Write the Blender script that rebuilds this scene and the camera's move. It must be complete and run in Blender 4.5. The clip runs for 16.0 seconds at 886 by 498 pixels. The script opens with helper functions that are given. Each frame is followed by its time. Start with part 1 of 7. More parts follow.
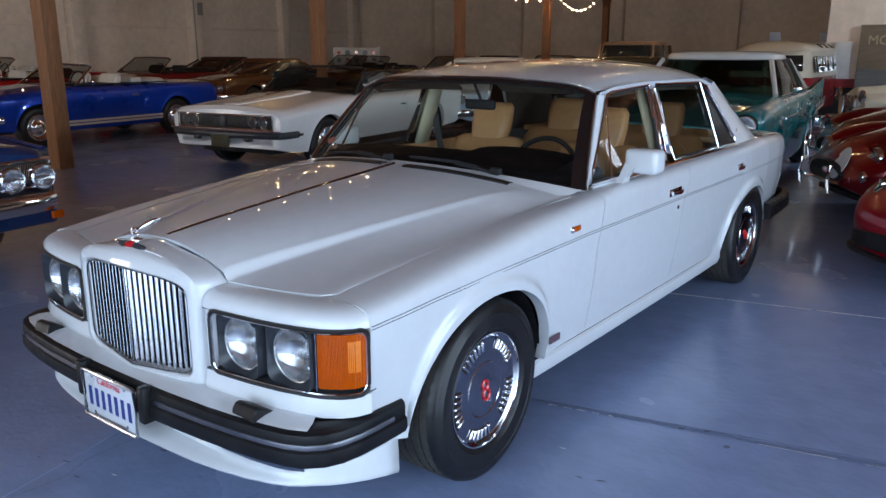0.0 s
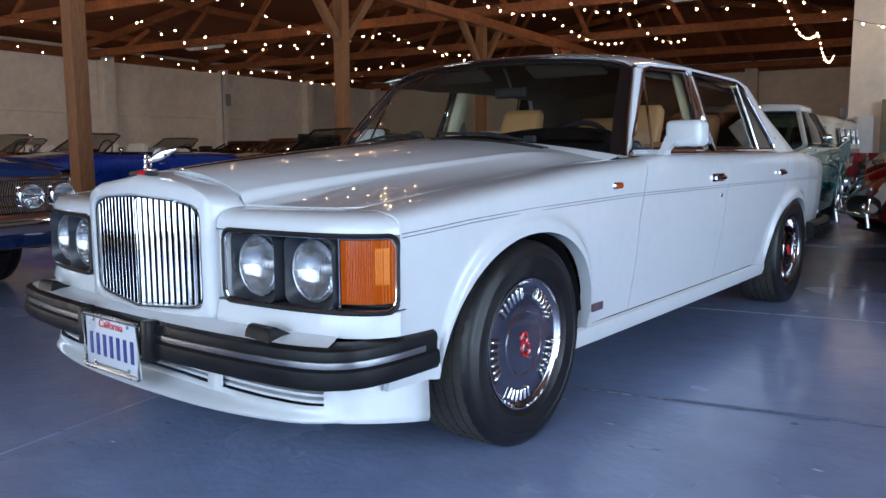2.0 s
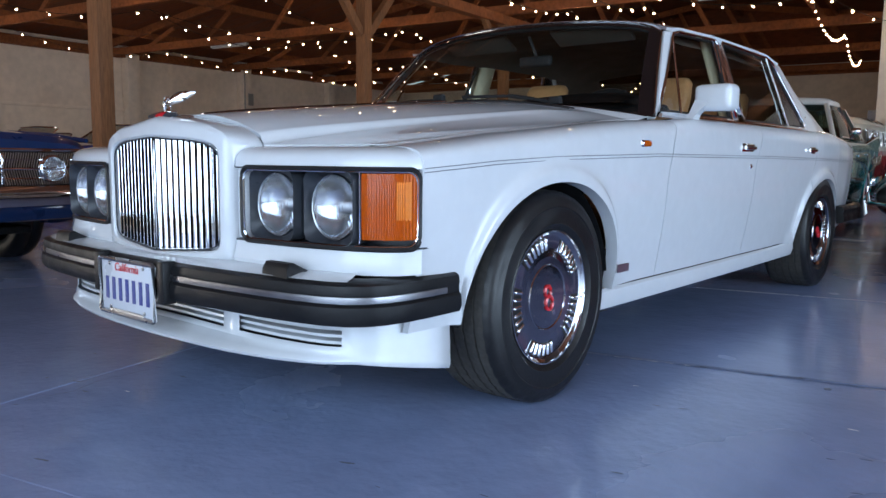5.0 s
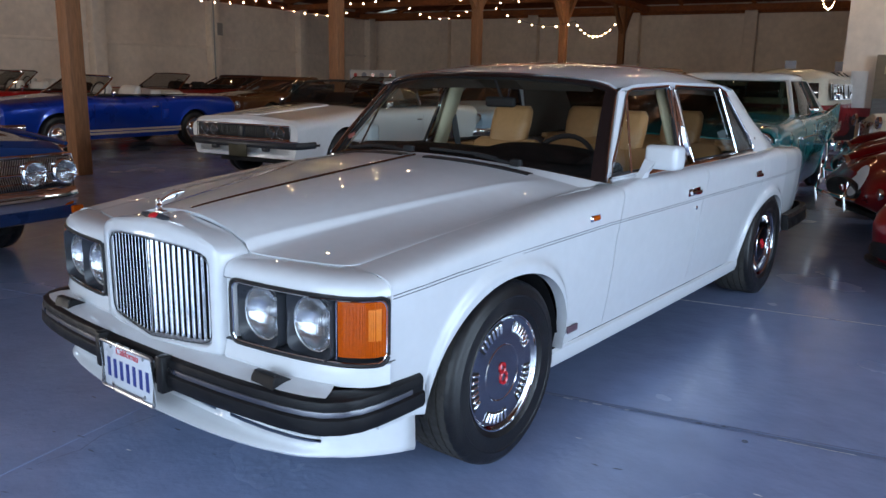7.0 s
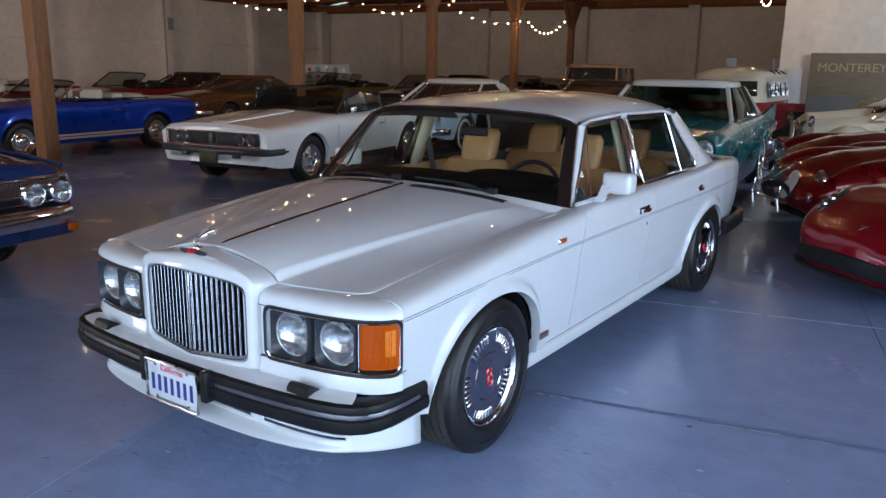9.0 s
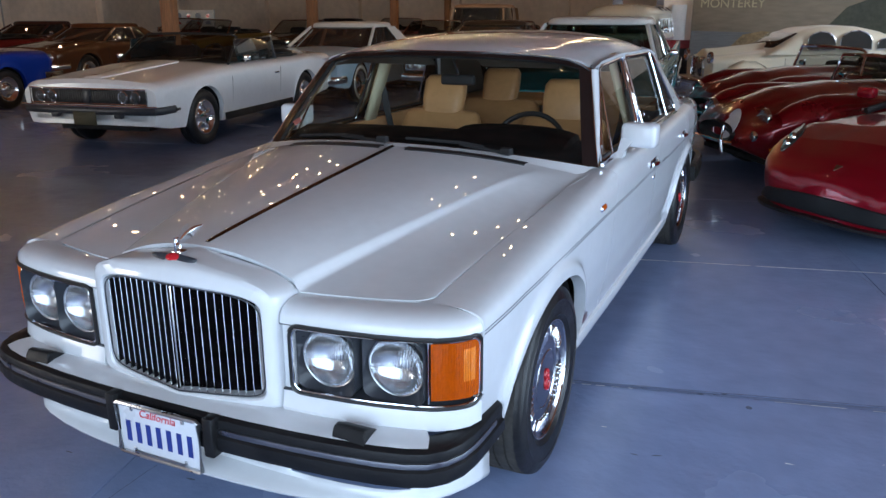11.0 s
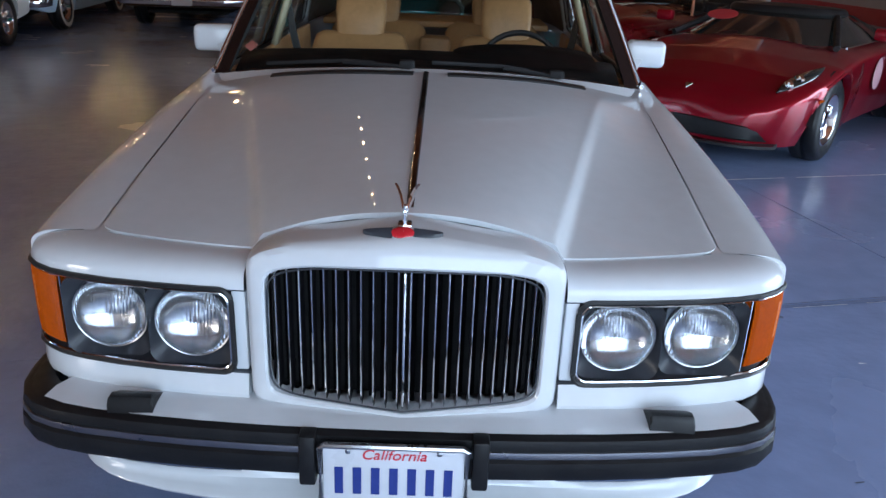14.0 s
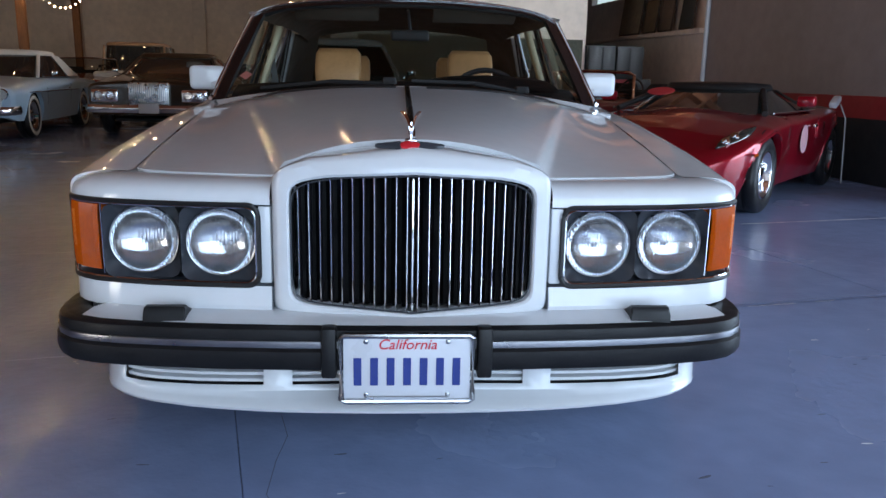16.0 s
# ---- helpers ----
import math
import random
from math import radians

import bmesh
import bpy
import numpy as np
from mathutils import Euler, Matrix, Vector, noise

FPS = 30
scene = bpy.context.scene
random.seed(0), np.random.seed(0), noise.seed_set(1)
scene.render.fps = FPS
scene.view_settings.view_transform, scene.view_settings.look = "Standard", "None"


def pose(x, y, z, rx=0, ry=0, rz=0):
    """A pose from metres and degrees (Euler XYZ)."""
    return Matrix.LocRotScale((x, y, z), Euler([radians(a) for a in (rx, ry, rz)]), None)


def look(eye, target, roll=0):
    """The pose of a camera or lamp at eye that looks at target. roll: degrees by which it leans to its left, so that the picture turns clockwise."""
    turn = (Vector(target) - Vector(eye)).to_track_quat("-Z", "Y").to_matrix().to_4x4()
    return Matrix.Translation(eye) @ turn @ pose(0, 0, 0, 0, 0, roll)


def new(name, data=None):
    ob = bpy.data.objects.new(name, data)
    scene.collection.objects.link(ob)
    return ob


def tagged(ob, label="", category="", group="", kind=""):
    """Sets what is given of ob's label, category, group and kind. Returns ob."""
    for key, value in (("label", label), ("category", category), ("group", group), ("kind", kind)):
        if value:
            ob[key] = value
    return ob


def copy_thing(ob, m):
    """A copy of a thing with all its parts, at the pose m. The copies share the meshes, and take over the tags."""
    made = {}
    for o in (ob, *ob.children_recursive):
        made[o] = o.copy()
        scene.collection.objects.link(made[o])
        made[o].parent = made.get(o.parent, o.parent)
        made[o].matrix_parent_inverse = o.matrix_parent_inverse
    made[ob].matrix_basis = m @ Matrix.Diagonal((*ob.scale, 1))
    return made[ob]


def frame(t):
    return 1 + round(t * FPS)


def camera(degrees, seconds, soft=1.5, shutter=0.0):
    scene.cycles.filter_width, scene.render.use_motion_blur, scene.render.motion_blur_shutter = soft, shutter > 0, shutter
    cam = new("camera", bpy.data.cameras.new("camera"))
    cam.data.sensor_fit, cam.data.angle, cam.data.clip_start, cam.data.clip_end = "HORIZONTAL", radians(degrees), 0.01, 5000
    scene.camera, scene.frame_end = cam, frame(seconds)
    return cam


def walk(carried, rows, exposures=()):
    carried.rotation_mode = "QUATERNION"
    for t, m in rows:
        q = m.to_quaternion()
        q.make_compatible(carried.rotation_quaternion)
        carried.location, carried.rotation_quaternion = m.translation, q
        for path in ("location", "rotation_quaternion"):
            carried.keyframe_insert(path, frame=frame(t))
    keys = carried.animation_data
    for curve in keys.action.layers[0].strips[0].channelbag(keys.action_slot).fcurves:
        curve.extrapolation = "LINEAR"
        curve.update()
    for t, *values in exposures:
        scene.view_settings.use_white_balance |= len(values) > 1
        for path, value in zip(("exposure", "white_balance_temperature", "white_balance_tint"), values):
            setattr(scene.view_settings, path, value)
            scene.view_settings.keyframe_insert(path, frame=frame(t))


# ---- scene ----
cam = camera(59.2, 16.0)
PATH = [
    (0, (2.346, -2.16, 1.524), (1.177, -0.615, 1.027), -0.0),
    (0.5, (2.246, -2.098, 1.357), (1.063, -0.547, 0.915), -0.1),
    (1, (2.207, -2.075, 1.168), (1.01, -0.517, 0.792), -0.3),
    (1.5, (2.22, -2.087, 1.046), (1.004, -0.529, 0.741), -0.2),
    (2, (2.24, -2.099, 0.959), (1.003, -0.548, 0.709), -0.2),
    (2.5, (2.308, -2.161, 0.925), (1.05, -0.621, 0.704), -0.1),
    (3, (2.331, -2.176, 0.865), (1.056, -0.65, 0.649), 0.2),
    (3.5, (2.32, -2.158, 0.811), (1.034, -0.641, 0.596), 0.3),
    (4, (2.286, -2.123, 0.774), (0.995, -0.61, 0.562), 0.2),
    (4.2, (2.269, -2.105, 0.759), (0.978, -0.591, 0.552), 0.1),
    (6.3, (2.157, -2.064, 1.027), (0.93, -0.525, 0.674), 1.2),
    (6.5, (2.196, -2.096, 1.138), (0.975, -0.556, 0.764), 1.1),
    (7, (2.345, -2.215, 1.367), (1.145, -0.674, 0.936), 1.2),
    (7.5, (2.445, -2.366, 1.467), (1.27, -0.819, 0.992), 1.3),
    (8, (2.51, -2.569, 1.563), (1.36, -1.006, 1.078), 1.4),
    (8.2, (2.545, -2.642, 1.59), (1.401, -1.069, 1.123), 1.3),
    (10.3, (2.05, -2.693, 1.629), (1.105, -1.001, 1.132), 0.6),
    (10.5, (1.935, -2.612, 1.609), (1.024, -0.909, 1.091), 0.3),
    (11, (1.612, -2.421, 1.582), (0.815, -0.683, 0.995), -0.1),
    (11.5, (1.234, -2.225, 1.56), (0.59, -0.456, 0.884), 0.3),
    (12, (0.925, -2.015, 1.525), (0.426, -0.225, 0.785), 0.6),
    (12.5, (0.613, -1.871, 1.498), (0.281, -0.061, 0.715), 1.1),
    (13, (0.278, -1.889, 1.492), (0.09, -0.063, 0.698), 1.7),
    (13.5, (0.135, -2.079, 1.476), (0.053, -0.234, 0.709), 1.9),
    (14, (0.065, -2.295, 1.461), (0.079, -0.436, 0.725), 2.3),
    (14.5, (-0.022, -2.458, 1.435), (0.048, -0.583, 0.744), 2.3),
    (15, (-0.064, -2.581, 1.357), (0.056, -0.684, 0.736), 2.2),
    (15.5, (-0.04, -2.655, 1.221), (0.081, -0.728, 0.699), 1.5),
    (16, (-0.039, -2.672, 1.059), (0.08, -0.723, 0.625), 1.1),
]
walk(cam, [(t, look(eye, target, roll)) for t, eye, target, roll in PATH], [(0, 0.05), (4, 0.0), (6.5, 0.03), (8, 0.06), (10.5, 0.24), (11.5, 0.18), (12.5, 0.12), (13.5, 0.2), (14.5, 0.15), (15, 0.1), (16, 0.09)])

# ---------------------------------------------------------------- world, sun, daylight through the doors
world = bpy.data.worlds.new("world")
scene.world = world
world.use_nodes = True
_wn = world.node_tree.nodes
_sky = _wn.new("ShaderNodeTexSky")
_sky.sky_type, _sky.sun_disc = "NISHITA", False
_sky.sun_elevation, _sky.sun_rotation = radians(56), radians(200)
world.node_tree.links.new(_sky.outputs[0], _wn["Background"].inputs[0])
_wn["Background"].inputs[1].default_value = 0.12
_sun = bpy.data.lights.new("sun", "SUN")
_sun.energy, _sun.angle, _sun.color = 2.0, radians(0.5), (1, 0.95, 0.88)
new("sun", _sun).matrix_world = look((0, 0, 0), (0.5, 0.45, -1.0))

BETA = 7.2                                   # the building's turn against the white car
BUILD = pose(0, 0, 0, 0, 0, BETA)


def door_light(name, x, y, z, w, h, yaw, watts, color):
    """An area lamp: the sky's light in a door opening, and the added fills; yaw 0 shines along +y of the building."""
    d = bpy.data.lights.new(name, "AREA")
    d.shape, d.size, d.size_y, d.energy, d.color = "RECTANGLE", w, h, watts, color
    new(name, d).matrix_world = BUILD @ pose(x, y, z, 90, 0, yaw)


door_light("door_light", 1.9, -6.15, 2.0, 7.2, 3.6, 0, 395, (0.60, 0.78, 1.0))
door_light("side_door_light", 9.6, -1.0, 1.9, 6.4, 3.4, 90, 660, (0.60, 0.78, 1.0))

# Added fill: no door is known here; it brightens the hall's walls and cars.
door_light("second_door_light", -12.5, -6.15, 1.35, 5.6, 2.5, 0, 430, (1.0, 0.93, 0.85))
# Unseen high lamps, added to brighten the white convertible's flank and the back.
door_light("clerestory_light", 9.7, 10.8, 3.55, 2.4, 0.8, 90, 380, (0.75, 0.88, 1.0))
door_light("clerestory_light", 9.7, 14.2, 3.55, 2.4, 0.8, 90, 60, (0.75, 0.88, 1.0))

# ---------------------------------------------------------------- materials
MATS = {}


def mat(name, color, rough=0.5, metal=0.0, coat=0.0, vary=0.08, scale=8.0, bump=0.0, bscale=60.0, spec=0.5, trans=0.0, ior=1.45, emit=None, strength=0.0,
        rvary=0.08, random_tone=0.0, coat_rough=0.04, stretch=(1, 1, 1)):
    """A surface with colour variation at two scales, uneven gloss and fine relief."""
    if name in MATS:
        return MATS[name]
    m = bpy.data.materials.new(name)
    m.use_nodes = True
    nt = m.node_tree
    N, L = nt.nodes, nt.links
    b = N["Principled BSDF"]
    I = b.inputs
    I["Roughness"].default_value, I["Metallic"].default_value = rough, metal
    I["Coat Weight"].default_value, I["Coat Roughness"].default_value = coat, coat_rough
    I["Specular IOR Level"].default_value, I["Transmission Weight"].default_value, I["IOR"].default_value = spec, trans, ior
    if emit:
        I["Emission Color"].default_value, I["Emission Strength"].default_value = (*emit, 1), strength
    tc = N.new("ShaderNodeTexCoord")
    mp = N.new("ShaderNodeMapping")
    mp.inputs["Scale"].default_value = stretch
    L.new(tc.outputs["Object"], mp.inputs[0])
    n1, n2 = N.new("ShaderNodeTexNoise"), N.new("ShaderNodeTexNoise")
    n1.inputs["Scale"].default_value, n2.inputs["Scale"].default_value = scale, scale * 7.3
    n1.inputs["Detail"].default_value, n2.inputs["Detail"].default_value = 5, 4
    for n in (n1, n2):
        L.new(mp.outputs[0], n.inputs["Vector"])
    add = N.new("ShaderNodeMath")
    add.operation = "ADD"
    L.new(n1.outputs[0], add.inputs[0]), L.new(n2.outputs[0], add.inputs[1])
    rng = N.new("ShaderNodeMapRange")
    rng.inputs[1].default_value, rng.inputs[2].default_value = 0.7, 1.3
    rng.inputs[3].default_value, rng.inputs[4].default_value = 1 - vary, 1 + vary
    L.new(add.outputs[0], rng.inputs[0])
    mul = N.new("ShaderNodeVectorMath")
    mul.operation = "SCALE"
    mul.inputs[0].default_value = color
    src = rng.outputs[0]
    if random_tone:
        info, r2, m2 = N.new("ShaderNodeObjectInfo"), N.new("ShaderNodeMapRange"), N.new("ShaderNodeMath")
        r2.inputs[3].default_value, r2.inputs[4].default_value = 1 - random_tone, 1 + random_tone
        L.new(info.outputs["Random"], r2.inputs[0])
        m2.operation = "MULTIPLY"
        L.new(src, m2.inputs[0]), L.new(r2.outputs[0], m2.inputs[1])
        src = m2.outputs[0]
    L.new(src, mul.inputs["Scale"])
    L.new(mul.outputs[0], I["Base Color"])
    if rvary:
        rr = N.new("ShaderNodeMapRange")
        rr.inputs[1].default_value, rr.inputs[2].default_value = 0.3, 0.7
        rr.inputs[3].default_value, rr.inputs[4].default_value = max(rough * (1 - rvary * 3), 0.01), min(rough * (1 + rvary * 3), 1)
        L.new(n1.outputs[0], rr.inputs[0])
        L.new(rr.outputs[0], I["Roughness"])
    if bump:
        n3, bp = N.new("ShaderNodeTexNoise"), N.new("ShaderNodeBump")
        n3.inputs["Scale"].default_value, n3.inputs["Detail"].default_value = bscale, 6
        L.new(mp.outputs[0], n3.inputs["Vector"])
        bp.inputs["Strength"].default_value, bp.inputs["Distance"].default_value = bump, 0.01
        L.new(n3.outputs[0], bp.inputs["Height"])
        L.new(bp.outputs[0], I["Normal"])
    MATS[name] = m
    return m


def paint(name, color, coat=1.0, rough=0.35, metal=0.0):
    return mat(name, color, rough=rough, metal=metal, coat=coat, vary=0.03, scale=3, rvary=0.05, coat_rough=0.006, spec=0.12)


WHITE = paint("white_paint", (0.655, 0.675, 0.70), rough=0.5)
CHROME = mat("chrome", (0.82, 0.83, 0.85), rough=0.06, metal=1, vary=0.02, rvary=0.2)
DULLMETAL = mat("brushed_alloy", (0.50, 0.51, 0.53), rough=0.28, metal=1, vary=0.06, bump=0.03, bscale=200)
RUBBER = mat("black_rubber", (0.009, 0.009, 0.010), rough=0.46, spec=0.32, vary=0.2, scale=14, bump=0.05, bscale=160)
TREAD = mat("dusty_tread_rubber", (0.050, 0.047, 0.043), rough=0.8, vary=0.3, scale=9, bump=0.2, bscale=90)
TYRE = mat("tyre_rubber", (0.009, 0.009, 0.010), rough=0.42, vary=0.25, scale=10, bump=0.12, bscale=120)
BLACK = mat("black_plastic", (0.012, 0.012, 0.013), rough=0.45, vary=0.2, bump=0.05, bscale=220)
DARK = mat("dark_cavity", (0.008, 0.008, 0.009), rough=0.85)
BEZEL = mat("graphite_bezel", (0.032, 0.036, 0.044), rough=0.34, vary=0.1)


def clear_glass(name, tint):
    """A thin pane: tinted see-through with a mirror sheen that grows at a slant."""
    m = bpy.data.materials.new(name)
    m.use_nodes = True
    nt = m.node_tree
    N, L = nt.nodes, nt.links
    N.remove(N["Principled BSDF"])
    tr, gl, mx, fr = N.new("ShaderNodeBsdfTransparent"), N.new("ShaderNodeBsdfGlossy"), N.new("ShaderNodeMixShader"), N.new("ShaderNodeLayerWeight")
    pw, ma = N.new("ShaderNodeMath"), N.new("ShaderNodeMath")
    pw.operation, ma.operation = "POWER", "MULTIPLY_ADD"
    pw.inputs[1].default_value = 5
    ma.inputs[1].default_value, ma.inputs[2].default_value = 0.8, 0.024
    tr.inputs[0].default_value = (*tint, 1)
    gl.inputs["Roughness"].default_value = 0.01
    L.new(fr.outputs["Facing"], pw.inputs[0]), L.new(pw.outputs[0], ma.inputs[0])
    L.new(ma.outputs[0], mx.inputs[0]), L.new(tr.outputs[0], mx.inputs[1]), L.new(gl.outputs[0], mx.inputs[2])
    L.new(mx.outputs[0], N["Material Output"].inputs[0])
    MATS[name] = m
    return m


GLASS = clear_glass("window_glass", (0.87, 0.90, 0.87))
LENS = mat("lamp_glass", (0.95, 0.97, 1.0), rough=0.05, trans=0.94, ior=1.2, vary=0.0, rvary=0)
_n = LENS.node_tree.nodes
_w, _bp, _tc = _n.new("ShaderNodeTexWave"), _n.new("ShaderNodeBump"), _n.new("ShaderNodeTexCoord")
_w.bands_direction, _w.inputs["Scale"].default_value, _w.inputs["Distortion"].default_value = "Y", 42, 1.5
_bp.inputs["Strength"].default_value, _bp.inputs["Distance"].default_value = 0.8, 0.004
LENS.node_tree.links.new(_tc.outputs["Object"], _w.inputs["Vector"])
LENS.node_tree.links.new(_w.outputs[0], _bp.inputs["Height"])
LENS.node_tree.links.new(_bp.outputs[0], _n["Principled BSDF"].inputs["Normal"])
WHEELMETAL = mat("polished_wheel_alloy", (0.42, 0.43, 0.46), rough=0.10, metal=1, vary=0.05)
REFLECTOR = mat("lamp_reflector", (0.80, 0.82, 0.85), rough=0.13, metal=1, vary=0.06, scale=20)
AMBER = mat("amber_lens", (0.44, 0.072, 0.0015), rough=0.16, vary=0.12, scale=14, spec=0.25)
AMBER_REFLEX = mat("amber_reflex", (0.68, 0.175, 0.004), rough=0.3, vary=0.1, bump=0.3, bscale=400)
STRIP = mat("satin_strip", (0.29, 0.29, 0.31), rough=0.33, metal=1, vary=0.08, bump=0.03, bscale=200)
RED = mat("red_enamel", (0.55, 0.02, 0.03), rough=0.25, coat=0.6)
TAN = mat("tan_leather", (0.50, 0.262, 0.112), rough=0.42, vary=0.10, scale=6, bump=0.12, bscale=90)
CREAM = mat("cream_trim", (0.50, 0.45, 0.31), rough=0.7, vary=0.06)
PLATE_WHITE = mat("plate_white", (0.60, 0.62, 0.67), rough=0.35, vary=0.03)
PLATE_BLUE = mat("plate_blue", (0.02, 0.04, 0.22), rough=0.4)
PLATE_RED = mat("plate_red", (0.65, 0.03, 0.05), rough=0.4)
LINE = mat("coachline", (0.16, 0.17, 0.19), rough=0.4)
FLOOR = mat("painted_concrete", (0.25, 0.32, 0.52), rough=0.25, vary=0.11, scale=0.9, bump=0.30, bscale=26, rvary=0.05, random_tone=0.03, spec=0.5, coat=0.35, coat_rough=0.10)
JOINT = mat("joint_filler", (0.10, 0.12, 0.17), rough=0.8, vary=0.3, scale=12)
CHALK = mat("chalk_white", (0.66, 0.68, 0.70), rough=0.8, vary=0.4, scale=30)
WALL = mat("painted_block_wall", (0.85, 0.745, 0.645), rough=0.8, vary=0.10, scale=0.7, bump=0.10, bscale=30)
WALL_WARM = mat("grey_plaster", (0.30, 0.255, 0.25), rough=0.85, vary=0.10, scale=0.8, bump=0.06, bscale=40)
WAIN_RED = mat("red_wall_band", (0.30, 0.025, 0.03), rough=0.6, vary=0.12, scale=2)
WAIN_BLACK = mat("black_wall_paint", (0.012, 0.012, 0.014), rough=0.7, vary=0.2, scale=3)
WOOD = mat("old_timber", (0.235, 0.105, 0.046), rough=0.75, vary=0.32, scale=2.2, bump=0.25, bscale=14, stretch=(3, 3, 0.35), random_tone=0.12)
ROOFWOOD = mat("roof_timber", (0.30, 0.10, 0.036), rough=0.85, vary=0.35, scale=1.6, bump=0.2, bscale=10, random_tone=0.2)
ROOFDECK = mat("roof_deck", (0.21, 0.065, 0.027), rough=0.9, vary=0.3, scale=1.5, stretch=(0.3, 3, 1))
PIPE = mat("grey_conduit", (0.35, 0.34, 0.33), rough=0.5, metal=0.3)
WIRE = mat("black_wire", (0.01, 0.01, 0.01), rough=0.6)
BULB = mat("lit_bulb", (1, 0.75, 0.4), emit=(1.0, 0.66, 0.34), strength=95, vary=0, rvary=0)
SEAL = mat("matt_black_seal", (0.008, 0.008, 0.009), rough=0.75, vary=0.2)
PAPER = mat("poster_white", (0.7, 0.68, 0.66), rough=0.6, vary=0.04)

# ---------------------------------------------------------------- mesh helpers


def link_mesh(name, bm, material, parent=None, label="", smooth=0.6):
    if smooth:
        for f in bm.faces:
            f.smooth = True
        for e in bm.edges:
            if len(e.link_faces) == 2 and e.calc_face_angle(0) > smooth:
                e.smooth = False
    me = bpy.data.meshes.new(name)
    bm.to_mesh(me)
    bm.free()
    me.materials.append(material)
    ob = new(name, me)
    if parent is not None:
        ob.parent = parent
    if label:
        ob["label"] = label
    return ob


def part(name, bm, material, parent, label="", smooth=0.6):
    return link_mesh(name, bm, material, parent, label, smooth)


def thing(name, m, label, category, group="", kind=""):
    """An empty at a thing's base that carries its parts."""
    ob = new(name)
    ob.empty_display_size = 0.1
    ob.matrix_world = m
    return tagged(ob, label, category, group, kind)


def single(name, bm, material, label, category, m=None, group="", kind="", smooth=0.6):
    ob = link_mesh(name, bm, material, None, "", smooth)
    if m is not None:
        ob.matrix_world = m
    return tagged(ob, label, category, group, kind)


def box(sx, sy, sz, cx=0, cy=0, cz=0, bev=0.0, seg=2, m=None):
    bm = bmesh.new()
    bmesh.ops.create_cube(bm, size=1)
    bmesh.ops.scale(bm, vec=(sx, sy, sz), verts=bm.verts)
    if bev:
        bmesh.ops.bevel(bm, geom=bm.edges[:], offset=bev, segments=seg, profile=0.5, affect="EDGES")
    bmesh.ops.transform(bm, matrix=Matrix.Translation((cx, cy, cz)) @ (m or Matrix()), verts=bm.verts)
    return bm


def merge(*bms):
    out = bmesh.new()
    for b in bms:
        me = bpy.data.meshes.new("tmp")
        b.to_mesh(me)
        b.free()
        out.from_mesh(me)
        bpy.data.meshes.remove(me)
    return out


def loft(rows, closed=False, caps=False, skip=None):
    """Faces between rows of points; closed: each row is a ring."""
    bm = bmesh.new()
    vs = [[bm.verts.new(p) for p in r] for r in rows]
    n = len(rows[0])
    for i in range(len(rows) - 1):
        for j in range(n if closed else n - 1):
            if skip and skip(i, j):
                continue
            k = (j + 1) % n
            bm.faces.new((vs[i][j], vs[i][k], vs[i + 1][k], vs[i + 1][j]))
    if caps:
        bm.faces.new(vs[0][::-1])
        bm.faces.new(vs[-1])
    bmesh.ops.remove_doubles(bm, verts=bm.verts, dist=1e-5)
    bmesh.ops.recalc_face_normals(bm, faces=bm.faces)
    return bm


def lathe(profile, n=48, a0=0.0, a1=360.0):
    """Turn (radius, along x) points round the x axis."""
    rows = []
    full = abs(a1 - a0) >= 360
    for i in range(n if full else n + 1):
        a = radians(a0 + (a1 - a0) * i / n)
        rows.append([(x, r * math.cos(a), r * math.sin(a)) for r, x in profile])
    if full:
        rows.append(rows[0])
    return loft(rows)


def tube(points, r, n=8, closed=False, flat=1.0):
    """A round rod along points."""
    P = [Vector(p) for p in points]
    rows = []
    k = len(P)
    for i, p in enumerate(P):
        if closed:
            d = P[(i + 1) % k] - P[i - 1]
        else:
            d = P[min(i + 1, k - 1)] - P[max(i - 1, 0)]
        d.normalize()
        a = d.cross(Vector((0, 0, 1)))
        if a.length < 0.05:
            a = d.cross(Vector((0, 1, 0)))
        a.normalize()
        b = a.cross(d)
        rows.append([p + a * (r * flat * math.cos(2 * math.pi * j / n)) + b * (r * math.sin(2 * math.pi * j / n)) for j in range(n)])
    if closed:
        rows.append(rows[0])
    return loft(rows, closed=True, caps=not closed)


def sweep(path, profile, closed=True):
    """Carry a (outward, z) profile along a plan path of (x, y, dz)."""
    rows = []
    k = len(path)
    for i in range(k):
        a, b = Vector(path[max(i - 1, 0)][:2]), Vector(path[min(i + 1, k - 1)][:2])
        d = (b - a).normalized()
        nrm = Vector((d.y, -d.x))
        x, y = path[i][:2]
        dz = path[i][2] if len(path[i]) > 2 else 0
        rows.append([(x + nrm.x * o, y + nrm.y * o, z + dz) for o, z in profile])
    return loft(rows, closed=closed, caps=closed)


def mirror_path(half):
    return [(-p[0], *p[1:]) for p in reversed(half) if p[0] > 1e-6] + list(half)


def flip(bm):
    """The mirror image across x = 0."""
    bmesh.ops.scale(bm, vec=(-1, 1, 1), verts=bm.verts)
    bmesh.ops.reverse_faces(bm, faces=bm.faces)
    return bm


